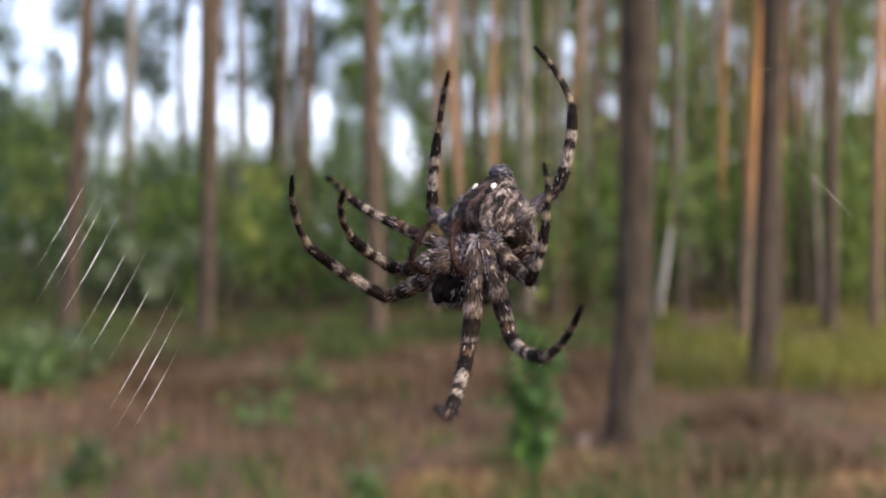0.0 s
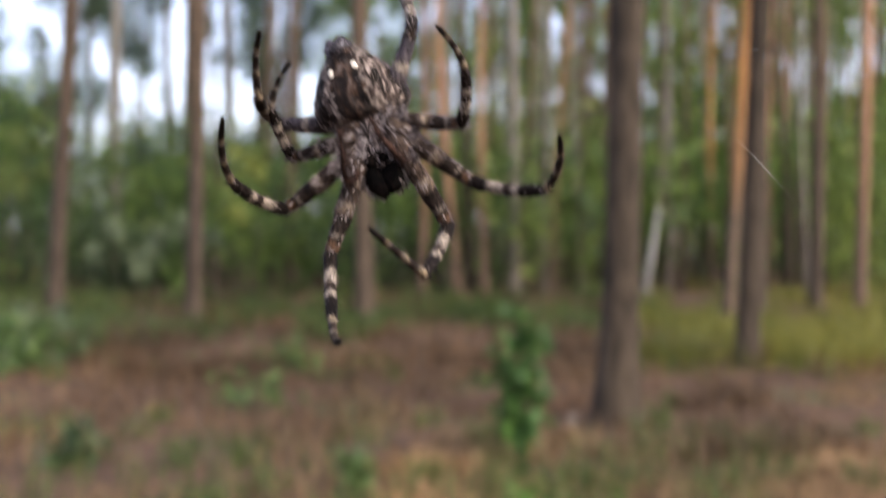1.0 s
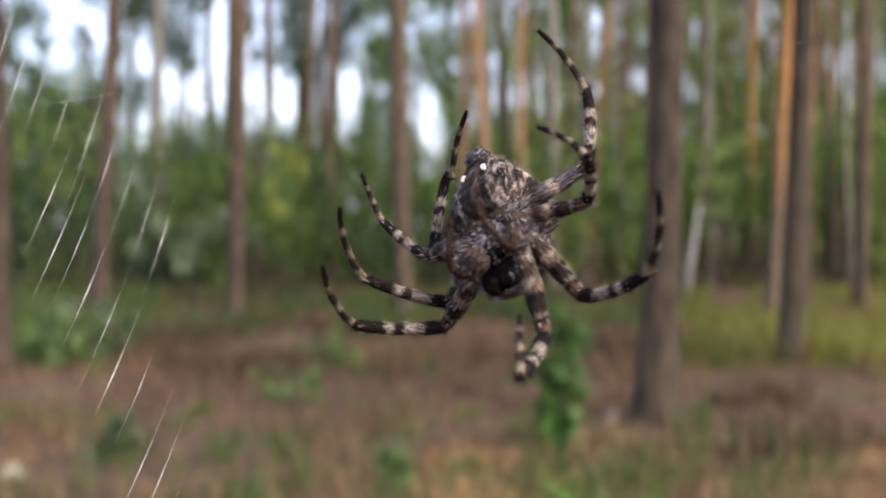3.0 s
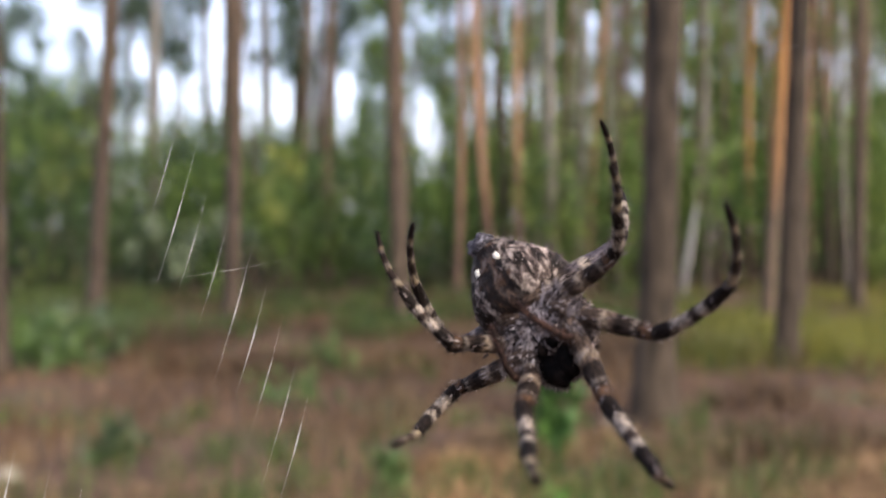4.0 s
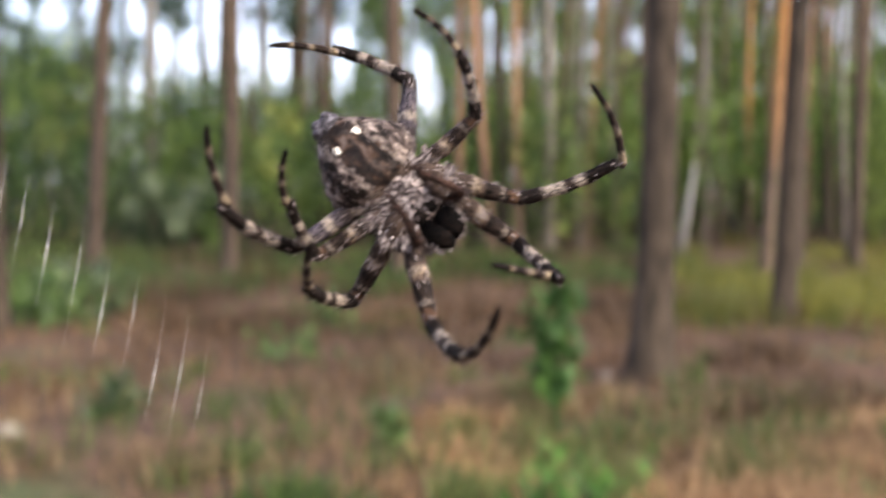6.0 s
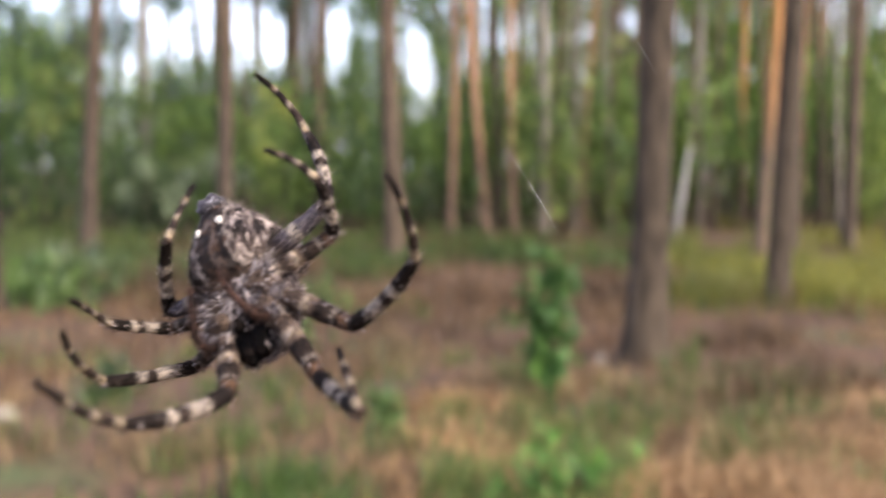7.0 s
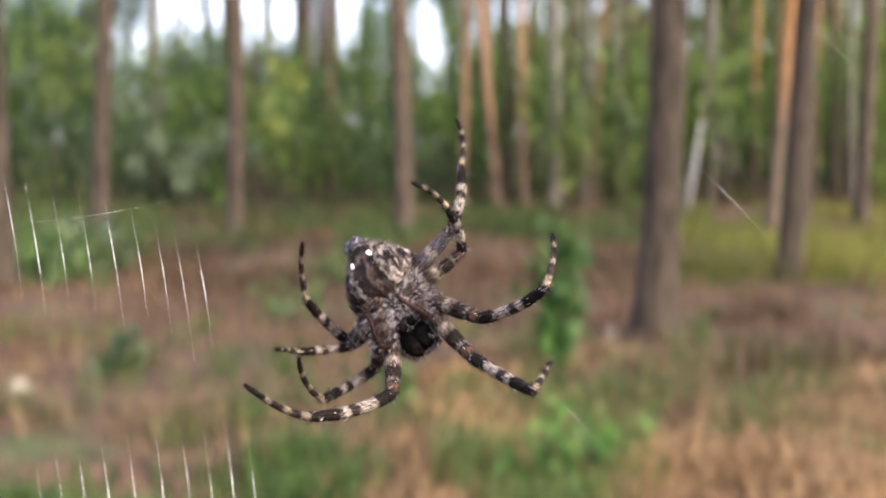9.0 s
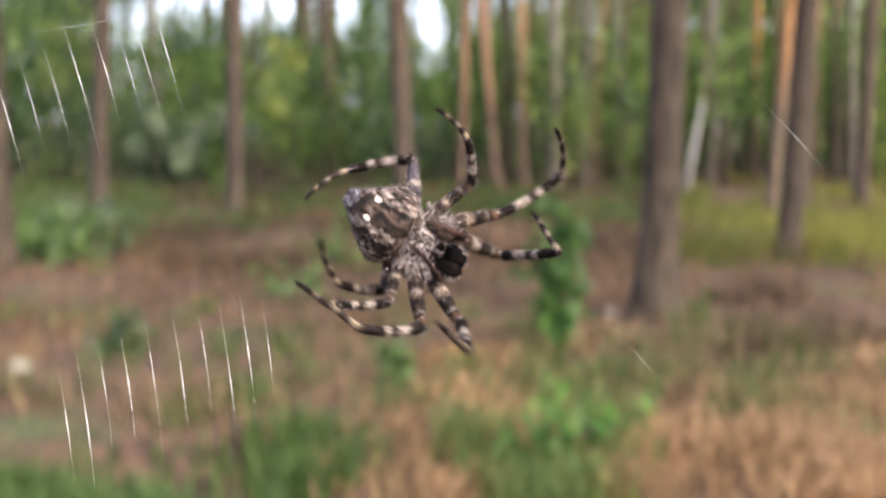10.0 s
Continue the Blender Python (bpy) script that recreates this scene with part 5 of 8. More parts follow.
    walk(legs["a2"][1], [(0, pose(0.00000, 0.00000, 0.00820, 120.3, 27.2, 2.0)), (0.2, pose(0.00000, 0.00000, 0.00820, 100.8, 24.9, 11.0)), (0.3, pose(0.00000, 0.00000, 0.00820, 100.1, 24.4, 13.9)), (0.5, pose(0.00000, 0.00000, 0.00820, 113.0, 23.3, 15.9)), (0.7, pose(0.00000, 0.00000, 0.00820, 94.8, 24.3, 17.5)), (0.8, pose(0.00000, 0.00000, 0.00820, 90.3, 24.6, 18.0)), (1, pose(0.00000, 0.00000, 0.00820, 91.5, 24.8, 15.0)), (1.2, pose(0.00000, 0.00000, 0.00820, 81.6, 25.3, 10.4)), (1.3, pose(0.00000, 0.00000, 0.00820, 84.0, 25.4, 5.0)), (1.5, pose(0.00000, 0.00000, 0.00820, 99.0, 27.5, -7.8)), (1.7, pose(0.00000, 0.00000, 0.00820, 72.1, 23.7, -12.6)), (1.8, pose(0.00000, 0.00000, 0.00820, 86.7, 25.7, -2.4)), (2, pose(0.00000, 0.00000, 0.00820, 115.5, 28.0, -1.6)), (2.2, pose(0.00000, 0.00000, 0.00820, 100.7, 26.2, 2.2)), (2.5, pose(0.00000, 0.00000, 0.00820, 112.9, 28.0, -2.7)), (2.7, pose(0.00000, 0.00000, 0.00820, 107.9, 26.1, 4.2)), (3.8, pose(0.00000, 0.00000, 0.00820, 112.6, 22.0, 20.9)), (4, pose(0.00000, 0.00000, 0.00820, 102.0, 29.5, -17.3)), (4.2, pose(0.00000, 0.00000, 0.00820, 89.6, 26.3, -7.2)), (4.5, pose(0.00000, 0.00000, 0.00820, 100.2, 27.6, -7.6)), (4.7, pose(0.00000, 0.00000, 0.00820, 90.9, 25.6, 3.6)), (5, pose(0.00000, 0.00000, 0.00820, 102.3, 25.3, 8.3)), (5.2, pose(0.00000, 0.00000, 0.00820, 97.9, 24.1, 17.4)), (5.5, pose(0.00000, 0.00000, 0.00820, 112.1, 20.0, 29.0)), (5.7, pose(0.00000, 0.00000, 0.00820, 112.4, 18.4, 34.5)), (6.8, pose(0.00000, 0.00000, 0.00820, 109.4, 28.8, -7.4)), (7, pose(0.00000, 0.00000, 0.00820, 108.6, 26.6, 2.0)), (7.2, pose(0.00000, 0.00000, 0.00820, 101.7, 24.0, 16.4)), (7.5, pose(0.00000, 0.00000, 0.00820, 110.5, 18.2, 37.2)), (7.8, pose(0.00000, 0.00000, 0.00820, 111.8, 20.4, 27.6)), (8, pose(0.00000, 0.00000, 0.00820, 129.1, 18.2, 25.3)), (8.2, pose(0.00000, 0.00000, 0.00820, 107.8, 22.9, 19.2)), (8.5, pose(0.00000, 0.00000, 0.00820, 101.1, 26.7, -0.6)), (8.7, pose(0.00000, 0.00000, 0.00820, 97.2, 25.3, 8.2)), (9, pose(0.00000, 0.00000, 0.00820, 119.0, 28.0, -0.7)), (9.3, pose(0.00000, 0.00000, 0.00820, 108.0, 24.4, 12.3)), (9.5, pose(0.00000, 0.00000, 0.00820, 120.1, 23.5, 13.7)), (9.8, pose(0.00000, 0.00000, 0.00820, 88.0, 24.3, 26.6)), (10, pose(0.00000, 0.00000, 0.00820, 70.0, 29.2, 49.4))])
    walk(legs["a2"][2], [(0, pose(-0.00200, -0.00871, 0.00371, -144.6, 12.8, 166.2)), (0.2, pose(0.00111, -0.00979, 0.00651, -154.5, 17.0, 170.0)), (0.3, pose(0.00166, -0.00973, 0.00660, -156.3, 18.2, 170.9)), (0.5, pose(0.00103, -0.00928, 0.00461, -166.6, 18.1, 171.3)), (0.7, pose(0.00268, -0.00961, 0.00744, -136.6, 16.9, 168.8)), (0.8, pose(0.00306, -0.00952, 0.00815, -137.8, 10.2, 163.0)), (1, pose(0.00249, -0.00968, 0.00797, -130.7, 26.3, 178.0)), (1.2, pose(0.00240, -0.00962, 0.00952, -150.1, 21.1, 172.7)), (1.3, pose(0.00131, -0.00987, 0.00915, -143.9, 23.1, 174.3)), (1.5, pose(-0.00206, -0.00969, 0.00681, -111.1, 22.9, 174.8)), (1.7, pose(-0.00088, -0.00956, 0.01101, -73.0, 20.8, 170.1)), (1.8, pose(-0.00017, -0.00999, 0.00871, -109.0, 15.1, 163.4)), (2, pose(-0.00227, -0.00897, 0.00440, -134.7, 11.0, 163.3)), (2.2, pose(-0.00045, -0.00985, 0.00653, -145.0, 18.6, 170.7)), (2.5, pose(-0.00226, -0.00912, 0.00477, -140.1, 22.4, 173.8)), (2.7, pose(-0.00065, -0.00959, 0.00544, -148.0, 29.4, 179.1)), (3.8, pose(0.00194, -0.00914, 0.00463, -166.6, 28.7, 176.8)), (4, pose(-0.00389, -0.00903, 0.00639, -122.4, 12.6, 162.6)), (4.2, pose(-0.00123, -0.00992, 0.00826, -99.2, 14.6, 160.6)), (4.5, pose(-0.00211, -0.00965, 0.00663, -147.2, 13.9, 167.3)), (4.7, pose(0.00057, -0.00998, 0.00806, -154.0, 13.7, 167.9)), (5, pose(0.00052, -0.00980, 0.00628, -150.6, 39.2, -173.5)), (5.2, pose(0.00242, -0.00962, 0.00695, -153.6, 27.4, 177.1)), (5.5, pose(0.00338, -0.00872, 0.00467, -154.2, 17.2, 170.2)), (5.7, pose(0.00425, -0.00830, 0.00458, -141.1, 14.9, 167.4)), (6.8, pose(-0.00280, -0.00915, 0.00528, -153.3, 15.2, 168.8)), (7, pose(-0.00110, -0.00952, 0.00535, -156.8, 19.1, 171.5)), (7.2, pose(0.00198, -0.00963, 0.00635, -161.1, 21.5, 173.0)), (7.5, pose(0.00479, -0.00812, 0.00488, -178.8, 29.9, 176.4)), (7.8, pose(0.00316, -0.00883, 0.00473, -154.7, 22.5, 173.6)), (8, pose(0.00153, -0.00786, 0.00221, -144.0, 22.1, 173.4)), (8.2, pose(0.00201, -0.00938, 0.00539, -140.3, 25.8, 176.8)), (8.5, pose(-0.00097, -0.00980, 0.00648, -102.3, 25.1, 179.0)), (8.7, pose(0.00088, -0.00990, 0.00706, -139.4, 7.3, 161.0)), (9, pose(-0.00238, -0.00872, 0.00392, -168.5, 17.7, 171.2)), (9.3, pose(0.00078, -0.00956, 0.00538, -159.5, 21.9, 173.3)), (9.5, pose(0.00010, -0.00888, 0.00360, -160.2, 23.8, 174.4)), (9.8, pose(0.00460, -0.00887, 0.00852, -149.5, 34.0, -177.5)), (10, pose(0.00822, -0.00485, 0.01119, -145.7, 51.1, -160.9))])
    walk(legs["a3"][0], [(0, pose(-0.00350, -0.00010, 0.00090, 30.6, -80.5, -5.4)), (0.2, pose(-0.00350, -0.00010, 0.00090, 36.8, -85.1, -21.5)), (0.3, pose(-0.00350, -0.00010, 0.00090, 22.2, -83.5, -10.5)), (0.5, pose(-0.00350, -0.00010, 0.00090, -1.2, -71.6, 2.1)), (0.7, pose(-0.00350, -0.00010, 0.00090, 10.0, -82.2, -4.8)), (0.8, pose(-0.00350, -0.00010, 0.00090, 8.2, -83.3, -5.8)), (1, pose(-0.00350, -0.00010, 0.00090, -20.8, -80.3, 1.1)), (1.2, pose(-0.00350, -0.00010, 0.00090, 4.9, -81.1, -2.6)), (1.3, pose(-0.00350, -0.00010, 0.00090, 5.1, -78.0, -0.1)), (1.5, pose(-0.00350, -0.00010, 0.00090, -2.6, -56.1, 4.2)), (1.7, pose(-0.00350, -0.00010, 0.00090, 16.6, -78.3, -0.6)), (1.8, pose(-0.00350, -0.00010, 0.00090, 26.8, -79.7, -3.3)), (2, pose(-0.00350, -0.00010, 0.00090, 32.2, -64.7, 16.1)), (2.2, pose(-0.00350, -0.00010, 0.00090, 31.9, -80.0, -4.5)), (2.5, pose(-0.00350, -0.00010, 0.00090, 3.2, -79.5, -1.1)), (2.7, pose(-0.00350, -0.00010, 0.00090, -6.7, -75.2, 0.5)), (3.8, pose(-0.00350, -0.00010, 0.00090, 17.6, -47.3, 16.7)), (4, pose(-0.00350, -0.00010, 0.00090, 58.2, -72.2, 14.9)), (4.2, pose(-0.00350, -0.00010, 0.00090, 57.1, -80.9, -11.4)), (4.5, pose(-0.00350, -0.00010, 0.00090, 34.5, -72.9, 8.2)), (4.7, pose(-0.00350, -0.00010, 0.00090, 30.5, -82.8, -11.3)), (5, pose(-0.00350, -0.00010, 0.00090, -12.0, -73.9, -0.1)), (5.2, pose(-0.00350, -0.00010, 0.00090, 43.4, -87.3, -36.7)), (5.5, pose(-0.00350, -0.00010, 0.00090, 152.5, -82.4, -117.6)), (5.7, pose(-0.00350, -0.00010, 0.00090, 65.6, -86.6, -48.3)), (6.8, pose(-0.00350, -0.00010, 0.00090, -10.9, -54.3, 0.2)), (7, pose(-0.00350, -0.00010, 0.00090, -10.9, -73.2, 0.1)), (7.2, pose(-0.00350, -0.00010, 0.00090, -10.4, -79.9, -0.1)), (7.5, pose(-0.00350, -0.00010, 0.00090, -41.6, -72.7, -5.4)), (7.8, pose(-0.00350, -0.00010, 0.00090, 60.8, -87.5, -51.0)), (8, pose(-0.00350, -0.00010, 0.00090, 86.9, -85.5, -55.9)), (8.2, pose(-0.00350, -0.00010, 0.00090, 45.8, -82.4, -14.6)), (8.5, pose(-0.00350, -0.00010, 0.00090, 33.2, -58.4, 21.0)), (8.7, pose(-0.00350, -0.00010, 0.00090, 16.7, -76.3, 1.6)), (9, pose(-0.00350, -0.00010, 0.00090, -29.8, -72.3, -3.5)), (9.3, pose(-0.00350, -0.00010, 0.00090, -20.7, -79.1, 0.5)), (9.5, pose(-0.00350, -0.00010, 0.00090, -34.1, -71.3, -4.9)), (9.8, pose(-0.00350, -0.00010, 0.00090, 158.5, -83.4, -146.7)), (10, pose(-0.00350, -0.00010, 0.00090, 161.8, -80.4, -126.5))])
    walk(legs["a3"][1], [(0, pose(0.00000, 0.00000, 0.00650, 7.0, 3.0, -6.2)), (0.2, pose(0.00000, 0.00000, 0.00650, 45.0, 44.3, 16.3)), (0.3, pose(0.00000, 0.00000, 0.00650, 60.0, 47.7, 22.7)), (0.5, pose(0.00000, 0.00000, 0.00650, 97.6, 46.6, 24.9)), (0.7, pose(0.00000, 0.00000, 0.00650, 81.4, 51.9, 39.6)), (0.8, pose(0.00000, 0.00000, 0.00650, 84.9, 53.4, 46.7)), (1, pose(0.00000, 0.00000, 0.00650, 113.9, 50.5, 67.8)), (1.2, pose(0.00000, 0.00000, 0.00650, 88.7, 53.8, 51.3)), (1.3, pose(0.00000, 0.00000, 0.00650, 88.8, 53.1, 48.4)), (1.5, pose(0.00000, 0.00000, 0.00650, 114.6, 48.6, 51.9)), (1.7, pose(0.00000, 0.00000, 0.00650, 64.3, 53.4, 36.8)), (1.8, pose(0.00000, 0.00000, 0.00650, 41.0, 52.5, 28.8)), (2, pose(0.00000, 0.00000, 0.00650, -32.2, 24.8, 13.9)), (2.2, pose(0.00000, 0.00000, 0.00650, 7.9, 43.2, 16.0)), (2.5, pose(0.00000, 0.00000, 0.00650, 15.9, 12.2, -5.8)), (2.7, pose(0.00000, 0.00000, 0.00650, 27.0, 22.8, -3.2)), (3.8, pose(0.00000, 0.00000, 0.00650, 13.8, 41.6, 14.6)), (4, pose(0.00000, 0.00000, 0.00650, 15.0, 49.9, 21.9)), (4.2, pose(0.00000, 0.00000, 0.00650, 33.5, 59.4, 37.8)), (4.5, pose(0.00000, 0.00000, 0.00650, -17.3, 36.8, 14.4)), (4.7, pose(0.00000, 0.00000, 0.00650, 37.2, 47.1, 20.3)), (5, pose(0.00000, 0.00000, 0.00650, 92.3, 40.5, -0.3)), (5.2, pose(0.00000, 0.00000, 0.00650, 71.4, 50.9, 32.6)), (5.5, pose(0.00000, 0.00000, 0.00650, 76.3, 65.4, 79.6)), (5.7, pose(0.00000, 0.00000, 0.00650, 97.4, 57.8, 78.4)), (6.8, pose(0.00000, 0.00000, 0.00650, 78.9, 34.6, -10.1)), (7, pose(0.00000, 0.00000, 0.00650, 93.0, 39.8, -3.2)), (7.2, pose(0.00000, 0.00000, 0.00650, 90.0, 47.1, 25.0)), (7.5, pose(0.00000, 0.00000, 0.00650, 125.5, 46.0, 44.9)), (7.8, pose(0.00000, 0.00000, 0.00650, 100.4, 55.7, 73.9)), (8, pose(0.00000, 0.00000, 0.00650, 118.1, 52.7, 101.8)), (8.2, pose(0.00000, 0.00000, 0.00650, 76.2, 59.2, 59.9)), (8.5, pose(0.00000, 0.00000, 0.00650, 19.8, 30.3, 4.8)), (8.7, pose(0.00000, 0.00000, 0.00650, 57.1, 49.6, 26.4)), (9, pose(0.00000, 0.00000, 0.00650, 77.4, 36.2, -5.5)), (9.3, pose(0.00000, 0.00000, 0.00650, 89.1, 45.7, 19.9)), (9.5, pose(0.00000, 0.00000, 0.00650, 118.5, 44.7, 11.4)), (9.8, pose(0.00000, 0.00000, 0.00650, 64.3, 58.4, 49.4)), (10, pose(0.00000, 0.00000, 0.00650, 28.7, 70.6, 54.5))])
    walk(legs["a3"][2], [(0, pose(0.00025, -0.00084, 0.01304, 82.6, 67.4, -16.8)), (0.2, pose(0.00444, -0.00356, 0.00984, 113.0, 67.1, 17.6)), (0.3, pose(0.00446, -0.00433, 0.00872, 123.7, 64.3, 33.1)), (0.5, pose(0.00218, -0.00620, 0.00590, 135.1, 51.1, 67.6)), (0.7, pose(0.00476, -0.00453, 0.00711, 135.5, 56.9, 54.7)), (0.8, pose(0.00511, -0.00417, 0.00685, 141.2, 52.4, 62.2)), (1, pose(0.00481, -0.00419, 0.00480, 144.1, 18.2, 99.0)), (1.2, pose(0.00523, -0.00403, 0.00659, 145.7, 49.4, 65.4)), (1.3, pose(0.00500, -0.00430, 0.00658, 145.2, 51.5, 62.1)), (1.5, pose(0.00345, -0.00532, 0.00468, 142.9, 36.7, 83.9)), (1.7, pose(0.00540, -0.00338, 0.00821, 125.1, 63.5, 36.4)), (1.8, pose(0.00555, -0.00188, 0.00953, 91.9, 66.7, 6.0)), (2, pose(0.00143, 0.00398, 0.01157, 24.6, 45.4, -37.2)), (2.2, pose(0.00455, 0.00037, 0.01127, 72.4, 65.2, -14.1)), (2.5, pose(0.00115, -0.00193, 0.01270, 140.9, 63.8, 35.8)), (2.7, pose(0.00211, -0.00312, 0.01192, 130.0, 59.8, 48.3)), (3.8, pose(0.00451, -0.00045, 0.01129, 37.5, 62.2, 25.6)), (4, pose(0.00516, 0.00024, 0.01061, 31.8, 61.2, 20.5)), (4.2, pose(0.00598, 0.00003, 0.00930, 47.1, 59.4, -16.0)), (4.5, pose(0.00317, 0.00284, 0.01154, 55.4, 60.6, -33.8)), (4.7, pose(0.00500, -0.00241, 0.01008, 105.7, 67.7, 10.3)), (5, pose(-0.00020, -0.00659, 0.00630, 147.7, 49.8, 63.8)), (5.2, pose(0.00475, -0.00439, 0.00783, 128.3, 62.3, 40.5)), (5.5, pose(0.00656, 0.00024, 0.00715, 82.7, 64.2, 25.3)), (5.7, pose(0.00627, -0.00201, 0.00605, 122.8, 54.4, 66.8)), (6.8, pose(-0.00043, -0.00650, 0.00755, 138.6, 51.0, 66.1)), (7, pose(-0.00059, -0.00657, 0.00623, 137.5, 58.1, 51.2)), (7.2, pose(0.00279, -0.00598, 0.00650, 149.2, 56.1, 52.5)), (7.5, pose(0.00183, -0.00575, 0.00384, -178.3, 19.2, 70.5)), (7.8, pose(0.00596, -0.00275, 0.00583, 95.4, 67.0, 7.4)), (8, pose(0.00620, -0.00124, 0.00461, 39.6, 57.0, -18.5)), (8.2, pose(0.00622, -0.00204, 0.00731, 53.7, 60.9, -18.3)), (8.5, pose(0.00331, -0.00197, 0.01186, 35.9, 55.6, -19.9)), (8.7, pose(0.00491, -0.00375, 0.00882, 96.5, 66.7, 10.6)), (9, pose(0.00023, -0.00649, 0.00766, 162.1, 51.0, 56.4)), (9.3, pose(0.00231, -0.00618, 0.00657, 159.3, 49.2, 59.7)), (9.5, pose(-0.00102, -0.00612, 0.00426, 166.6, 28.7, 74.7)), (9.8, pose(0.00610, -0.00201, 0.00800, 92.0, 66.5, 8.5)), (10, pose(0.00575, 0.00260, 0.00843, 32.6, 57.2, -6.1))])
    walk(legs["a4"][0], [(0, pose(-0.00260, 0.00000, 0.00260, -5.3, -58.6, -0.1)), (0.2, pose(-0.00260, 0.00000, 0.00260, 5.4, -57.9, 0.2)), (0.3, pose(-0.00260, 0.00000, 0.00260, 9.4, -56.3, 0.6)), (0.5, pose(-0.00260, 0.00000, 0.00260, 20.3, -44.5, 4.6)), (0.7, pose(-0.00260, 0.00000, 0.00260, 6.5, -59.2, 0.1)), (0.8, pose(-0.00260, 0.00000, 0.00260, -1.3, -64.5, 0.1)), (1, pose(-0.00260, 0.00000, 0.00260, -16.7, -64.7, 1.5)), (1.2, pose(-0.00260, 0.00000, 0.00260, -2.5, -61.5, 0.1)), (1.3, pose(-0.00260, 0.00000, 0.00260, 1.4, -58.8, 0.0)), (1.5, pose(-0.00260, 0.00000, 0.00260, 4.9, -50.2, 0.8)), (1.7, pose(-0.00260, 0.00000, 0.00260, 1.6, -57.8, 0.1)), (1.8, pose(-0.00260, 0.00000, 0.00260, -1.4, -58.7, -0.0)), (2, pose(-0.00260, 0.00000, 0.00260, -12.7, -55.7, -0.8)), (2.2, pose(-0.00260, 0.00000, 0.00260, 5.4, -48.6, 1.0)), (2.5, pose(-0.00260, 0.00000, 0.00260, 6.8, -52.4, 0.8)), (2.7, pose(-0.00260, 0.00000, 0.00260, -3.4, -68.5, 0.5)), (3.8, pose(-0.00260, 0.00000, 0.00260, -35.6, -62.0, 1.5)), (4, pose(-0.00260, 0.00000, 0.00260, -15.9, -65.9, 1.8)), (4.2, pose(-0.00260, 0.00000, 0.00260, 9.8, -52.3, 1.2)), (4.5, pose(-0.00260, 0.00000, 0.00260, 38.8, -31.5, 14.2)), (4.7, pose(-0.00260, 0.00000, 0.00260, 16.0, -52.8, 1.8)), (5, pose(-0.00260, 0.00000, 0.00260, -6.8, -53.7, -0.6)), (5.2, pose(-0.00260, 0.00000, 0.00260, 2.4, -55.8, 0.2)), (5.5, pose(-0.00260, 0.00000, 0.00260, -5.2, -69.5, 0.9)), (5.7, pose(-0.00260, 0.00000, 0.00260, -2.2, -77.4, 0.6)), (6.8, pose(-0.00260, 0.00000, 0.00260, -12.5, -58.7, -0.2)), (7, pose(-0.00260, 0.00000, 0.00260, -20.0, -70.8, 4.5)), (7.2, pose(-0.00260, 0.00000, 0.00260, -2.1, -64.4, 0.1)), (7.5, pose(-0.00260, 0.00000, 0.00260, 14.8, -50.1, 2.2)), (7.8, pose(-0.00260, 0.00000, 0.00260, 24.7, -74.1, -8.2)), (8, pose(-0.00260, 0.00000, 0.00260, 115.9, -82.2, -88.0)), (8.2, pose(-0.00260, 0.00000, 0.00260, 11.8, -72.3, -3.4)), (8.5, pose(-0.00260, 0.00000, 0.00260, -18.1, -50.1, -2.6)), (8.7, pose(-0.00260, 0.00000, 0.00260, 1.1, -46.2, 0.3)), (9, pose(-0.00260, 0.00000, 0.00260, -52.7, -73.6, 17.0)), (9.3, pose(-0.00260, 0.00000, 0.00260, 6.7, -59.4, 0.0)), (9.5, pose(-0.00260, 0.00000, 0.00260, 28.4, -42.2, 7.2)), (9.8, pose(-0.00260, 0.00000, 0.00260, 8.0, -47.4, 1.6)), (10, pose(-0.00260, 0.00000, 0.00260, -152.4, -72.3, 93.9))])
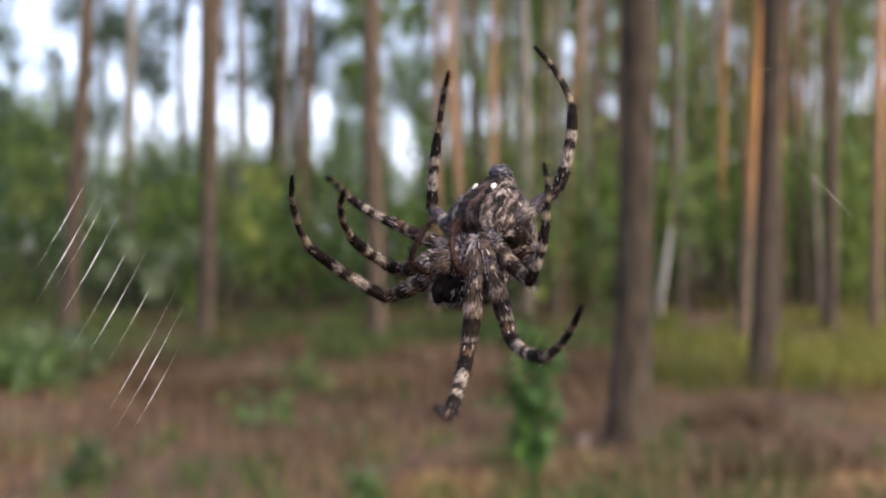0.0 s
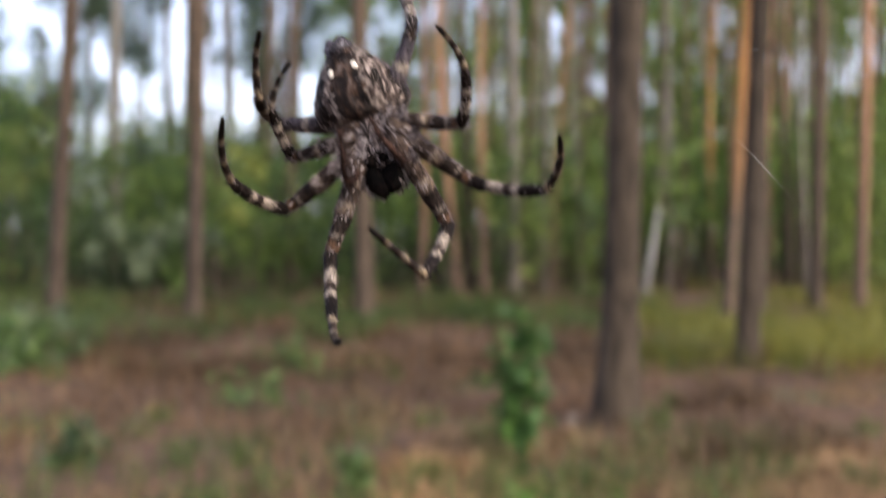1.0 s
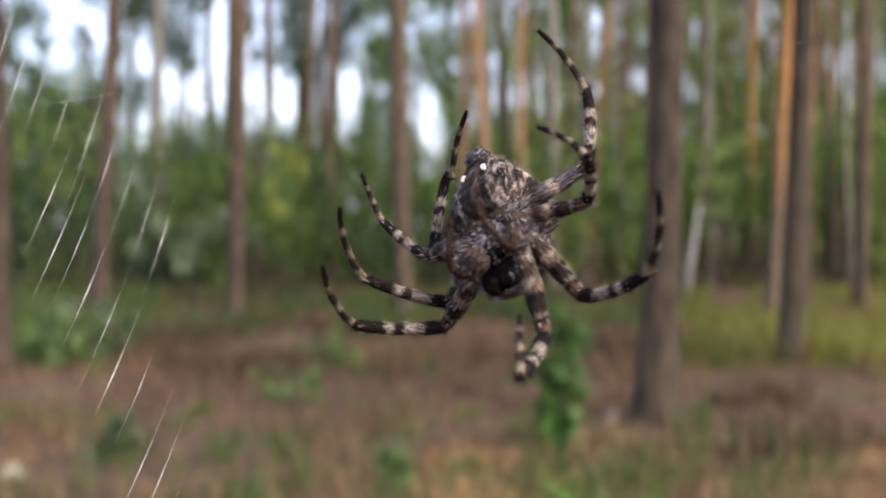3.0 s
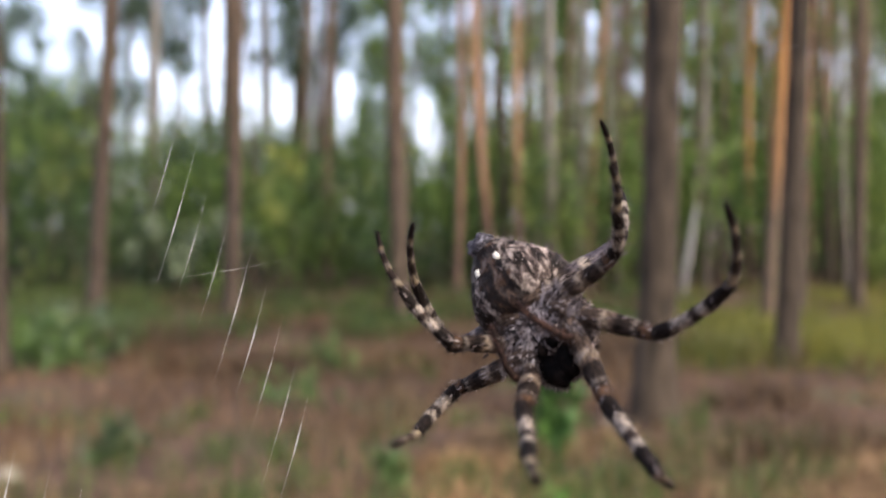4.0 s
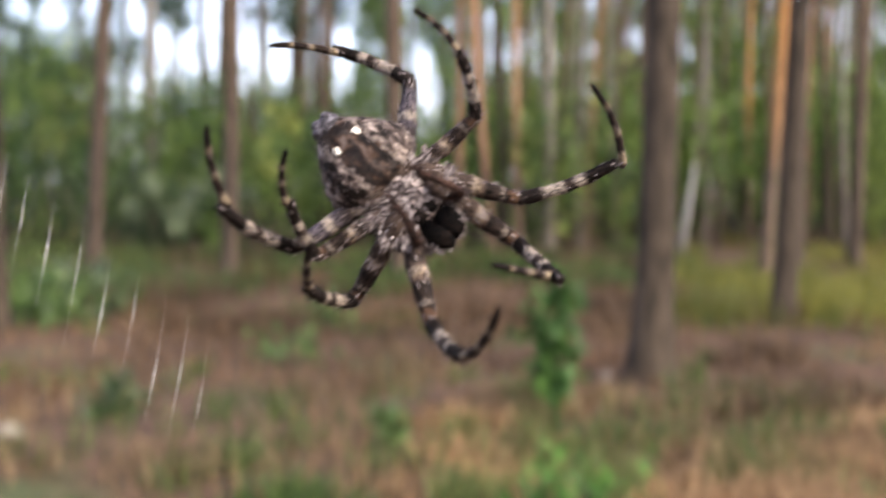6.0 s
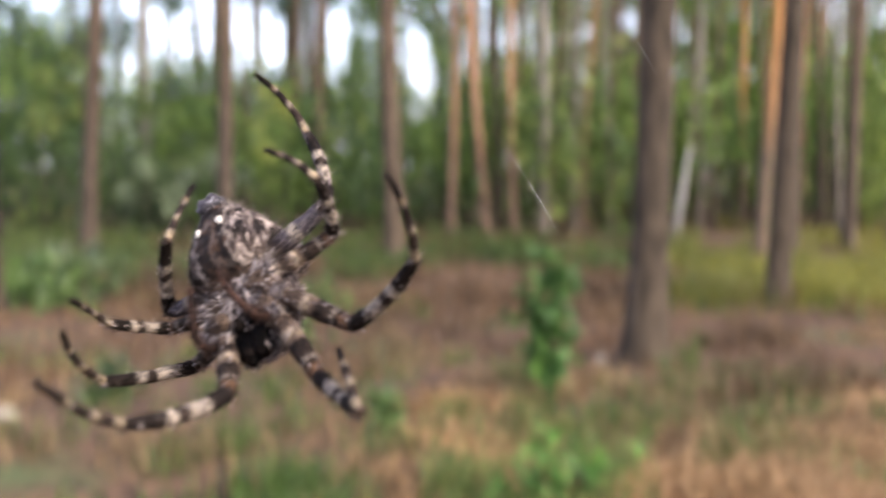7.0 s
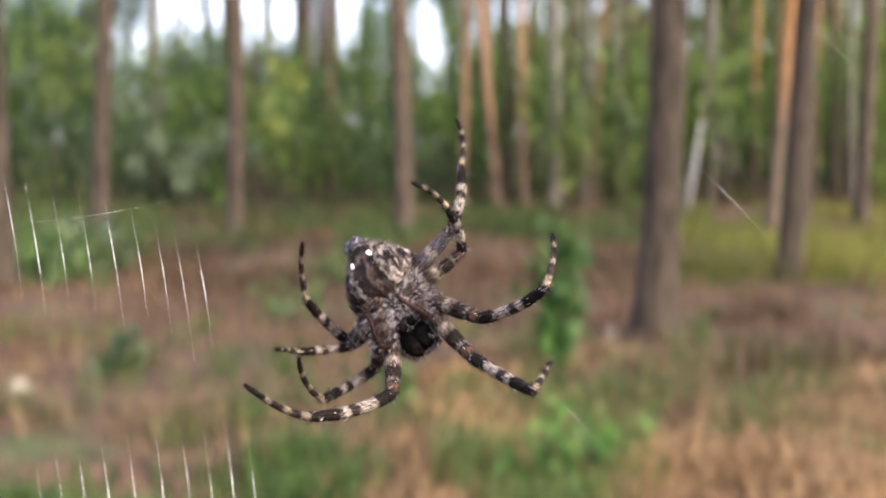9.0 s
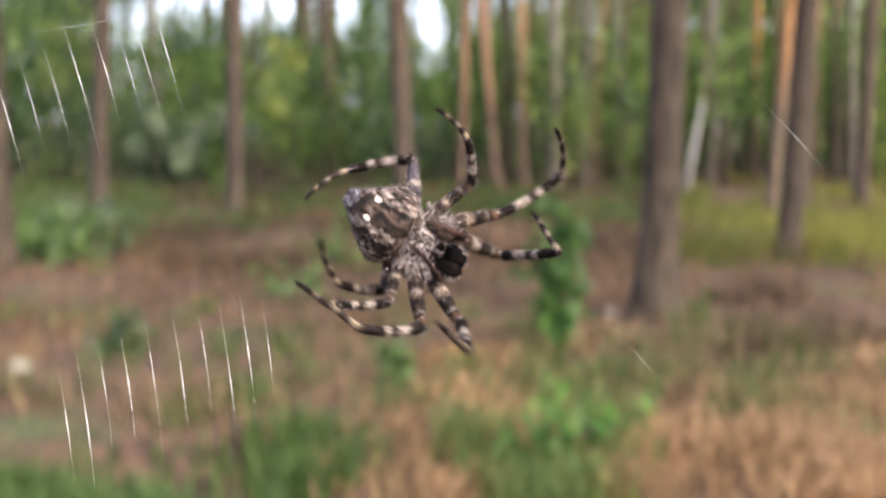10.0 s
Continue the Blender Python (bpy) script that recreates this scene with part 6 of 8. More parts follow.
    walk(legs["a4"][1], [(0, pose(0.00000, 0.00000, 0.00820, 66.2, 57.3, 28.1)), (0.2, pose(0.00000, 0.00000, 0.00820, 53.2, 56.7, 26.1)), (0.3, pose(0.00000, 0.00000, 0.00820, 43.9, 55.5, 23.4)), (0.5, pose(0.00000, 0.00000, 0.00820, 9.4, 45.5, 13.3)), (0.7, pose(0.00000, 0.00000, 0.00820, 57.5, 58.6, 32.6)), (0.8, pose(0.00000, 0.00000, 0.00820, 79.5, 59.9, 44.4)), (1, pose(0.00000, 0.00000, 0.00820, 133.5, 55.2, 47.8)), (1.2, pose(0.00000, 0.00000, 0.00820, 91.5, 58.3, 38.7)), (1.3, pose(0.00000, 0.00000, 0.00820, 81.0, 58.2, 34.2)), (1.5, pose(0.00000, 0.00000, 0.00820, 75.5, 57.1, 27.2)), (1.7, pose(0.00000, 0.00000, 0.00820, 63.9, 56.8, 26.1)), (1.8, pose(0.00000, 0.00000, 0.00820, 72.4, 58.0, 31.9)), (2, pose(0.00000, 0.00000, 0.00820, 111.1, 57.5, 55.6)), (2.2, pose(0.00000, 0.00000, 0.00820, 53.5, 54.2, 18.5)), (2.5, pose(0.00000, 0.00000, 0.00820, 20.4, 31.7, -4.9)), (2.7, pose(0.00000, 0.00000, 0.00820, 72.1, 66.0, 73.9)), (3.8, pose(0.00000, 0.00000, 0.00820, 146.1, 47.9, 76.6)), (4, pose(0.00000, 0.00000, 0.00820, 127.8, 53.8, 73.0)), (4.2, pose(0.00000, 0.00000, 0.00820, 65.6, 57.0, 26.9)), (4.5, pose(0.00000, 0.00000, 0.00820, -5.3, 20.3, 0.7)), (4.7, pose(0.00000, 0.00000, 0.00820, 47.1, 57.8, 29.4)), (5, pose(0.00000, 0.00000, 0.00820, 127.6, 53.2, 79.5)), (5.2, pose(0.00000, 0.00000, 0.00820, 83.7, 59.2, 42.0)), (5.5, pose(0.00000, 0.00000, 0.00820, 63.7, 46.4, -8.4)), (5.7, pose(0.00000, 0.00000, 0.00820, 64.3, 52.2, 9.1)), (6.8, pose(0.00000, 0.00000, 0.00820, 43.7, 51.7, 14.2)), (7, pose(0.00000, 0.00000, 0.00820, 153.2, 37.2, 98.1)), (7.2, pose(0.00000, 0.00000, 0.00820, 108.2, 58.0, 59.4)), (7.5, pose(0.00000, 0.00000, 0.00820, 38.5, 44.1, 1.4)), (7.8, pose(0.00000, 0.00000, 0.00820, 76.9, 63.1, 62.3)), (8, pose(0.00000, 0.00000, 0.00820, 58.7, 63.6, 52.5)), (8.2, pose(0.00000, 0.00000, 0.00820, 59.8, 59.3, 35.8)), (8.5, pose(0.00000, 0.00000, 0.00820, 70.6, 53.3, 10.3)), (8.7, pose(0.00000, 0.00000, 0.00820, 47.0, 48.5, 6.1)), (9, pose(0.00000, 0.00000, 0.00820, 145.4, 48.6, 74.5)), (9.3, pose(0.00000, 0.00000, 0.00820, 60.0, 58.9, 34.1)), (9.5, pose(0.00000, 0.00000, 0.00820, -3.8, 44.6, 15.6)), (9.8, pose(0.00000, 0.00000, 0.00820, 49.1, 51.7, 12.9)), (10, pose(0.00000, 0.00000, 0.00820, 146.5, 47.3, 78.5))])
    walk(legs["a4"][2], [(0, pose(0.00642, -0.00570, 0.01012, 156.0, 70.5, 105.9)), (0.2, pose(0.00706, -0.00439, 0.01110, 144.6, 74.5, 98.7)), (0.3, pose(0.00722, -0.00353, 0.01179, 148.9, 74.7, 98.7)), (0.5, pose(0.00636, 0.00002, 0.01428, 174.6, 76.0, 98.9)), (0.7, pose(0.00740, -0.00408, 0.01066, -132.9, 80.5, 107.9)), (0.8, pose(0.00705, -0.00521, 0.00901, -171.0, 71.8, 102.8)), (1, pose(0.00140, -0.00797, 0.00474, 155.8, 64.3, 113.5)), (1.2, pose(0.00534, -0.00699, 0.00808, 144.6, 71.0, 106.0)), (1.3, pose(0.00585, -0.00653, 0.00892, 142.4, 73.1, 101.8)), (1.5, pose(0.00554, -0.00673, 0.00940, 155.5, 73.4, 101.4)), (1.7, pose(0.00638, -0.00568, 0.01032, -178.8, 34.6, 116.9)), (1.8, pose(0.00635, -0.00593, 0.00961, 171.5, 49.9, 117.6)), (2, pose(0.00527, -0.00684, 0.00650, 167.5, 61.1, 113.1)), (2.2, pose(0.00626, -0.00537, 0.01126, 58.5, 78.8, 28.2)), (2.5, pose(0.00405, -0.00343, 0.01522, 35.7, 77.2, -24.8)), (2.7, pose(0.00873, 0.00004, 0.00930, 160.4, 44.9, 125.2)), (3.8, pose(0.00352, -0.00641, 0.00330, 169.7, 37.3, 122.9)), (4, pose(0.00538, -0.00619, 0.00501, 173.3, 40.9, 119.8)), (4.2, pose(0.00635, -0.00576, 0.01018, 65.4, 81.4, 14.6)), (4.5, pose(0.00303, 0.00084, 0.01642, 13.1, 52.6, -41.9)), (4.7, pose(0.00758, -0.00313, 0.01140, 156.1, 84.4, 74.9)), (5, pose(0.00607, -0.00550, 0.00498, 32.6, 73.8, 40.2)), (5.2, pose(0.00647, -0.00594, 0.00870, 108.8, 76.3, 87.4)), (5.5, pose(0.00163, -0.00822, 0.01088, 152.6, 79.3, 88.5)), (5.7, pose(0.00423, -0.00735, 0.01054, 145.2, 74.7, 98.3)), (6.8, pose(0.00633, -0.00467, 0.01214, 174.2, 54.3, 114.6)), (7, pose(0.00460, -0.00414, 0.00195, 46.4, 74.4, 73.0)), (7.2, pose(0.00602, -0.00626, 0.00675, 81.7, 75.5, 83.7)), (7.5, pose(0.00493, -0.00536, 0.01314, 45.7, 76.8, 25.3)), (7.8, pose(0.00841, -0.00241, 0.00910, 19.9, 51.1, -59.5)), (8, pose(0.00846, -0.00133, 0.01023, 63.6, 80.5, 19.3)), (8.2, pose(0.00754, -0.00394, 0.01046, -169.3, 66.3, 105.0)), (8.5, pose(0.00379, -0.00775, 0.00995, 120.8, 81.1, 69.0)), (8.7, pose(0.00516, -0.00592, 0.01218, 14.3, 63.0, -25.4)), (9, pose(0.00337, -0.00657, 0.00341, 167.1, 29.3, 126.7)), (9.3, pose(0.00739, -0.00419, 0.01047, 171.3, 51.9, 116.8)), (9.5, pose(0.00578, 0.00221, 0.01446, 66.8, 83.2, 1.6)), (9.8, pose(0.00590, -0.00547, 0.01177, 23.0, 70.3, -22.1)), (10, pose(0.00368, -0.00626, 0.00322, 169.3, 18.1, 127.7))])
    walk(legs["b1"][0], [(0, pose(0.00280, -0.00030, -0.00270, 158.4, 6.8, -179.3)), (0.2, pose(0.00280, -0.00030, -0.00270, 167.0, 9.3, -180.0)), (0.3, pose(0.00280, -0.00030, -0.00270, 168.0, 9.8, 179.9)), (0.5, pose(0.00280, -0.00030, -0.00270, 168.0, 11.1, 179.7)), (0.7, pose(0.00280, -0.00030, -0.00270, 167.5, 9.9, 179.9)), (0.8, pose(0.00280, -0.00030, -0.00270, 165.7, 9.6, 180.0)), (1, pose(0.00280, -0.00030, -0.00270, 161.0, 8.8, -179.8)), (1.2, pose(0.00280, -0.00030, -0.00270, 147.2, 6.2, -178.7)), (1.3, pose(0.00280, -0.00030, -0.00270, 148.5, 2.1, -177.3)), (1.5, pose(0.00280, -0.00030, -0.00270, 136.2, -13.8, -168.5)), (1.7, pose(0.00280, -0.00030, -0.00270, 161.5, 0.7, -177.8)), (1.8, pose(0.00280, -0.00030, -0.00270, 169.5, 4.4, -179.1)), (2, pose(0.00280, -0.00030, -0.00270, 177.7, 4.2, -179.5)), (2.2, pose(0.00280, -0.00030, -0.00270, 177.4, 11.5, 179.8)), (2.5, pose(0.00280, -0.00030, -0.00270, 179.5, 23.6, 178.7)), (2.7, pose(0.00280, -0.00030, -0.00270, 157.7, 12.4, 179.1)), (3.8, pose(0.00280, -0.00030, -0.00270, 172.4, -21.5, -175.4)), (4, pose(0.00280, -0.00030, -0.00270, -158.2, 2.2, 179.2)), (4.2, pose(0.00280, -0.00030, -0.00270, -169.5, 9.0, 180.0)), (4.5, pose(0.00280, -0.00030, -0.00270, -163.4, 17.7, -179.5)), (4.7, pose(0.00280, -0.00030, -0.00270, -175.3, 16.8, 179.7)), (5, pose(0.00280, -0.00030, -0.00270, -174.7, 20.7, 179.6)), (5.2, pose(0.00280, -0.00030, -0.00270, 173.3, 14.3, 179.3)), (5.5, pose(0.00280, -0.00030, -0.00270, 159.2, 11.3, 179.5)), (5.7, pose(0.00280, -0.00030, -0.00270, 151.3, 9.7, 179.9)), (6.8, pose(0.00280, -0.00030, -0.00270, -176.5, 17.3, 179.6)), (7, pose(0.00280, -0.00030, -0.00270, -174.6, 20.1, 179.6)), (7.2, pose(0.00280, -0.00030, -0.00270, 174.7, 16.1, 179.1)), (7.5, pose(0.00280, -0.00030, -0.00270, 171.2, 21.5, 178.0)), (7.8, pose(0.00280, -0.00030, -0.00270, 160.5, 10.6, 179.7)), (8, pose(0.00280, -0.00030, -0.00270, 158.7, 12.2, 179.2)), (8.2, pose(0.00280, -0.00030, -0.00270, 163.0, 6.4, -179.3)), (8.5, pose(0.00280, -0.00030, -0.00270, 171.5, -3.4, -178.0)), (8.7, pose(0.00280, -0.00030, -0.00270, 176.4, 5.1, -179.5)), (9, pose(0.00280, -0.00030, -0.00270, -169.4, 11.4, -180.0)), (9.3, pose(0.00280, -0.00030, -0.00270, -177.0, 12.4, 179.8)), (9.5, pose(0.00280, -0.00030, -0.00270, -168.8, 14.9, -179.9)), (9.8, pose(0.00280, -0.00030, -0.00270, 164.7, 12.6, 179.3)), (10, pose(0.00280, -0.00030, -0.00270, 150.8, 14.8, 178.1))])
    walk(legs["b1"][1], [(0, pose(0.00000, 0.00000, 0.00880, 50.9, -20.0, -14.8)), (0.2, pose(0.00000, 0.00000, 0.00880, 39.8, -9.5, -2.2)), (0.3, pose(0.00000, 0.00000, 0.00880, 41.4, -6.9, 0.4)), (0.5, pose(0.00000, 0.00000, 0.00880, 53.4, -4.7, 4.0)), (0.7, pose(0.00000, 0.00000, 0.00880, 46.9, -3.2, 4.9)), (0.8, pose(0.00000, 0.00000, 0.00880, 52.3, -2.5, 6.5)), (1, pose(0.00000, 0.00000, 0.00880, 85.2, -3.0, 14.2)), (1.2, pose(0.00000, 0.00000, 0.00880, 94.8, -8.1, 4.0)), (1.3, pose(0.00000, 0.00000, 0.00880, 87.7, -7.4, 4.4)), (1.5, pose(0.00000, 0.00000, 0.00880, 108.5, -12.8, -14.7)), (1.7, pose(0.00000, 0.00000, 0.00880, 58.6, -14.5, -8.8)), (1.8, pose(0.00000, 0.00000, 0.00880, 45.4, -12.3, -5.2)), (2, pose(0.00000, 0.00000, 0.00880, 55.0, -16.9, -11.5)), (2.2, pose(0.00000, 0.00000, 0.00880, 37.9, -11.1, -3.8)), (2.5, pose(0.00000, 0.00000, 0.00880, 31.9, -5.5, 1.1)), (2.7, pose(0.00000, 0.00000, 0.00880, 54.9, -11.6, -4.6)), (3.8, pose(0.00000, 0.00000, 0.00880, 75.6, -8.5, 0.6)), (4, pose(0.00000, 0.00000, 0.00880, 11.5, -12.1, -4.2)), (4.2, pose(0.00000, 0.00000, 0.00880, 30.3, -6.4, 0.2)), (4.5, pose(0.00000, 0.00000, 0.00880, 19.4, -9.0, -2.2)), (4.7, pose(0.00000, 0.00000, 0.00880, 33.1, -20.5, -12.2)), (5, pose(0.00000, 0.00000, 0.00880, 28.0, -9.7, -2.6)), (5.2, pose(0.00000, 0.00000, 0.00880, 46.2, -6.1, 1.6)), (5.5, pose(0.00000, 0.00000, 0.00880, 91.8, -6.5, 7.9)), (5.7, pose(0.00000, 0.00000, 0.00880, 100.8, -5.8, 14.0)), (6.8, pose(0.00000, 0.00000, 0.00880, 29.4, -6.3, 0.2)), (7, pose(0.00000, 0.00000, 0.00880, 30.6, -15.8, -7.7)), (7.2, pose(0.00000, 0.00000, 0.00880, 37.8, -9.6, -2.4)), (7.5, pose(0.00000, 0.00000, 0.00880, 43.9, -8.0, -0.6)), (7.8, pose(0.00000, 0.00000, 0.00880, 30.9, -14.7, -6.8)), (8, pose(0.00000, 0.00000, 0.00880, -10.8, -21.6, -7.1)), (8.2, pose(0.00000, 0.00000, 0.00880, 26.4, -12.7, -4.9)), (8.5, pose(0.00000, 0.00000, 0.00880, 53.4, -14.5, -8.3)), (8.7, pose(0.00000, 0.00000, 0.00880, 36.9, -6.9, 0.1)), (9, pose(0.00000, 0.00000, 0.00880, 14.4, -12.3, -4.3)), (9.3, pose(0.00000, 0.00000, 0.00880, 29.4, -10.6, -3.3)), (9.5, pose(0.00000, 0.00000, 0.00880, 26.3, -20.0, -10.7)), (9.8, pose(0.00000, 0.00000, 0.00880, 59.9, -10.3, -2.9)), (10, pose(0.00000, 0.00000, 0.00880, 93.0, -12.2, -8.2))])
    walk(legs["b1"][2], [(0, pose(-0.00447, -0.00765, 0.01531, 100.8, 28.4, 139.2)), (0.2, pose(-0.00166, -0.00698, 0.01714, 145.8, 12.5, 172.5)), (0.3, pose(-0.00094, -0.00729, 0.01699, 150.6, 10.4, 174.4)), (0.5, pose(0.00009, -0.00885, 0.01533, 144.4, 24.8, 163.0)), (0.7, pose(0.00027, -0.00803, 0.01631, 168.0, 3.9, 178.8)), (0.8, pose(0.00069, -0.00868, 0.01553, 176.7, 0.1, -179.7)), (1, pose(0.00265, -0.01064, 0.00972, -141.6, 5.9, 178.9)), (1.2, pose(0.00090, -0.01093, 0.00789, 179.9, -19.2, -173.3)), (1.3, pose(0.00079, -0.01096, 0.00923, 175.2, -22.5, -170.9)), (1.5, pose(-0.00189, -0.01029, 0.00539, -156.1, -5.6, 180.0)), (1.7, pose(-0.00285, -0.00906, 0.01435, 168.1, 3.6, 179.0)), (1.8, pose(-0.00235, -0.00765, 0.01635, 160.1, 7.8, 176.7)), (2, pose(-0.00359, -0.00847, 0.01484, 93.1, 24.0, 141.0)), (2.2, pose(-0.00211, -0.00663, 0.01732, 137.2, 22.1, 163.2)), (2.5, pose(-0.00079, -0.00583, 0.01809, 142.4, 36.0, 153.3)), (2.7, pose(-0.00199, -0.00887, 0.01499, 142.5, 26.5, 161.0)), (3.8, pose(-0.00030, -0.01066, 0.01151, 103.3, -2.6, -171.1)), (4, pose(-0.00242, -0.00202, 0.01934, 117.6, 15.3, 165.0)), (4.2, pose(-0.00104, -0.00556, 0.01823, 125.5, 8.0, 174.5)), (4.5, pose(-0.00177, -0.00359, 0.01905, 118.0, 23.4, 155.4)), (4.7, pose(-0.00443, -0.00519, 0.01743, 127.4, 26.8, 155.4)), (5, pose(-0.00187, -0.00509, 0.01837, 124.5, 13.3, 168.7)), (5.2, pose(-0.00059, -0.00796, 0.01637, 126.0, 2.3, -179.5)), (5.5, pose(0.00154, -0.01089, 0.00846, 70.7, 3.5, -179.9)), (5.7, pose(0.00281, -0.01044, 0.00675, -139.2, 28.3, 179.5)), (6.8, pose(-0.00102, -0.00541, 0.01832, 157.5, -5.5, -175.7)), (7, pose(-0.00331, -0.00520, 0.01791, 154.7, 0.2, -178.9)), (7.2, pose(-0.00173, -0.00668, 0.01736, 152.9, -6.8, -174.4)), (7.5, pose(-0.00119, -0.00762, 0.01665, 142.0, -12.1, -168.8)), (7.8, pose(-0.00305, -0.00533, 0.01793, 163.3, -6.0, -176.1)), (8, pose(-0.00370, 0.00254, 0.01884, -165.0, -9.1, -178.6)), (8.2, pose(-0.00258, -0.00469, 0.01841, 164.2, -16.3, -171.0)), (8.5, pose(-0.00289, -0.00851, 0.01515, 82.1, -23.3, -120.7)), (8.7, pose(-0.00105, -0.00660, 0.01753, 122.0, -23.3, -151.6)), (9, pose(-0.00247, -0.00256, 0.01921, 125.3, -9.3, -167.5)), (9.3, pose(-0.00208, -0.00529, 0.01822, 113.2, -0.1, -176.1)), (9.5, pose(-0.00422, -0.00417, 0.01806, 138.7, -15.9, -165.0)), (9.8, pose(-0.00147, -0.00945, 0.01423, 123.4, -15.3, -160.8)), (10, pose(-0.00144, -0.01089, 0.00824, 83.0, -11.0, -146.7))])
    walk(legs["b2"][0], [(0, pose(0.00360, -0.00010, -0.00110, 154.3, 31.0, -178.5)), (0.2, pose(0.00360, -0.00010, -0.00110, 165.0, 33.2, -179.5)), (0.3, pose(0.00360, -0.00010, -0.00110, 168.3, 33.3, -179.6)), (0.5, pose(0.00360, -0.00010, -0.00110, 170.8, 28.7, -178.7)), (0.7, pose(0.00360, -0.00010, -0.00110, 168.0, 33.5, -179.7)), (0.8, pose(0.00360, -0.00010, -0.00110, 164.7, 34.0, -179.7)), (1, pose(0.00360, -0.00010, -0.00110, 155.1, 33.6, -179.5)), (1.2, pose(0.00360, -0.00010, -0.00110, 161.1, 46.1, 176.2)), (1.3, pose(0.00360, -0.00010, -0.00110, 157.4, 36.3, 179.5)), (1.5, pose(0.00360, -0.00010, -0.00110, 158.9, 25.1, -176.8)), (1.7, pose(0.00360, -0.00010, -0.00110, 168.8, 32.5, -179.4)), (1.8, pose(0.00360, -0.00010, -0.00110, 173.6, 34.8, -180.0)), (2, pose(0.00360, -0.00010, -0.00110, -172.0, 38.3, 179.9)), (2.2, pose(0.00360, -0.00010, -0.00110, 177.7, 37.7, 179.6)), (2.5, pose(0.00360, -0.00010, -0.00110, 172.7, 38.2, 179.4)), (2.7, pose(0.00360, -0.00010, -0.00110, 152.1, 32.0, -178.8)), (3.8, pose(0.00360, -0.00010, -0.00110, 158.1, 11.8, -172.8)), (4, pose(0.00360, -0.00010, -0.00110, 173.9, 37.5, 179.6)), (4.2, pose(0.00360, -0.00010, -0.00110, -169.2, 29.6, -179.9)), (4.5, pose(0.00360, -0.00010, -0.00110, -168.0, 29.0, 179.9)), (4.7, pose(0.00360, -0.00010, -0.00110, -179.8, 33.2, -179.8)), (5, pose(0.00360, -0.00010, -0.00110, 175.9, 34.4, -179.9)), (5.2, pose(0.00360, -0.00010, -0.00110, 173.8, 35.9, 179.8)), (5.5, pose(0.00360, -0.00010, -0.00110, 176.3, 37.6, 179.6)), (5.7, pose(0.00360, -0.00010, -0.00110, 163.8, 28.5, -178.2)), (6.8, pose(0.00360, -0.00010, -0.00110, 161.6, 38.7, 178.8)), (7, pose(0.00360, -0.00010, -0.00110, 169.9, 41.3, 178.6)), (7.2, pose(0.00360, -0.00010, -0.00110, 168.9, 40.1, 178.8)), (7.5, pose(0.00360, -0.00010, -0.00110, 162.9, 41.9, 177.8)), (7.8, pose(0.00360, -0.00010, -0.00110, 168.3, 36.6, 179.6)), (8, pose(0.00360, -0.00010, -0.00110, 168.8, 32.8, -179.5)), (8.2, pose(0.00360, -0.00010, -0.00110, 165.6, 35.9, 179.7)), (8.5, pose(0.00360, -0.00010, -0.00110, 164.1, 50.1, 175.2)), (8.7, pose(0.00360, -0.00010, -0.00110, 165.4, 39.1, 178.9)), (9, pose(0.00360, -0.00010, -0.00110, -169.8, 30.0, -180.0)), (9.3, pose(0.00360, -0.00010, -0.00110, -176.0, 34.3, -180.0)), (9.5, pose(0.00360, -0.00010, -0.00110, -166.6, 33.8, 180.0)), (9.8, pose(0.00360, -0.00010, -0.00110, 170.5, 37.2, 179.5)), (10, pose(0.00360, -0.00010, -0.00110, 159.5, 42.5, 177.4))])
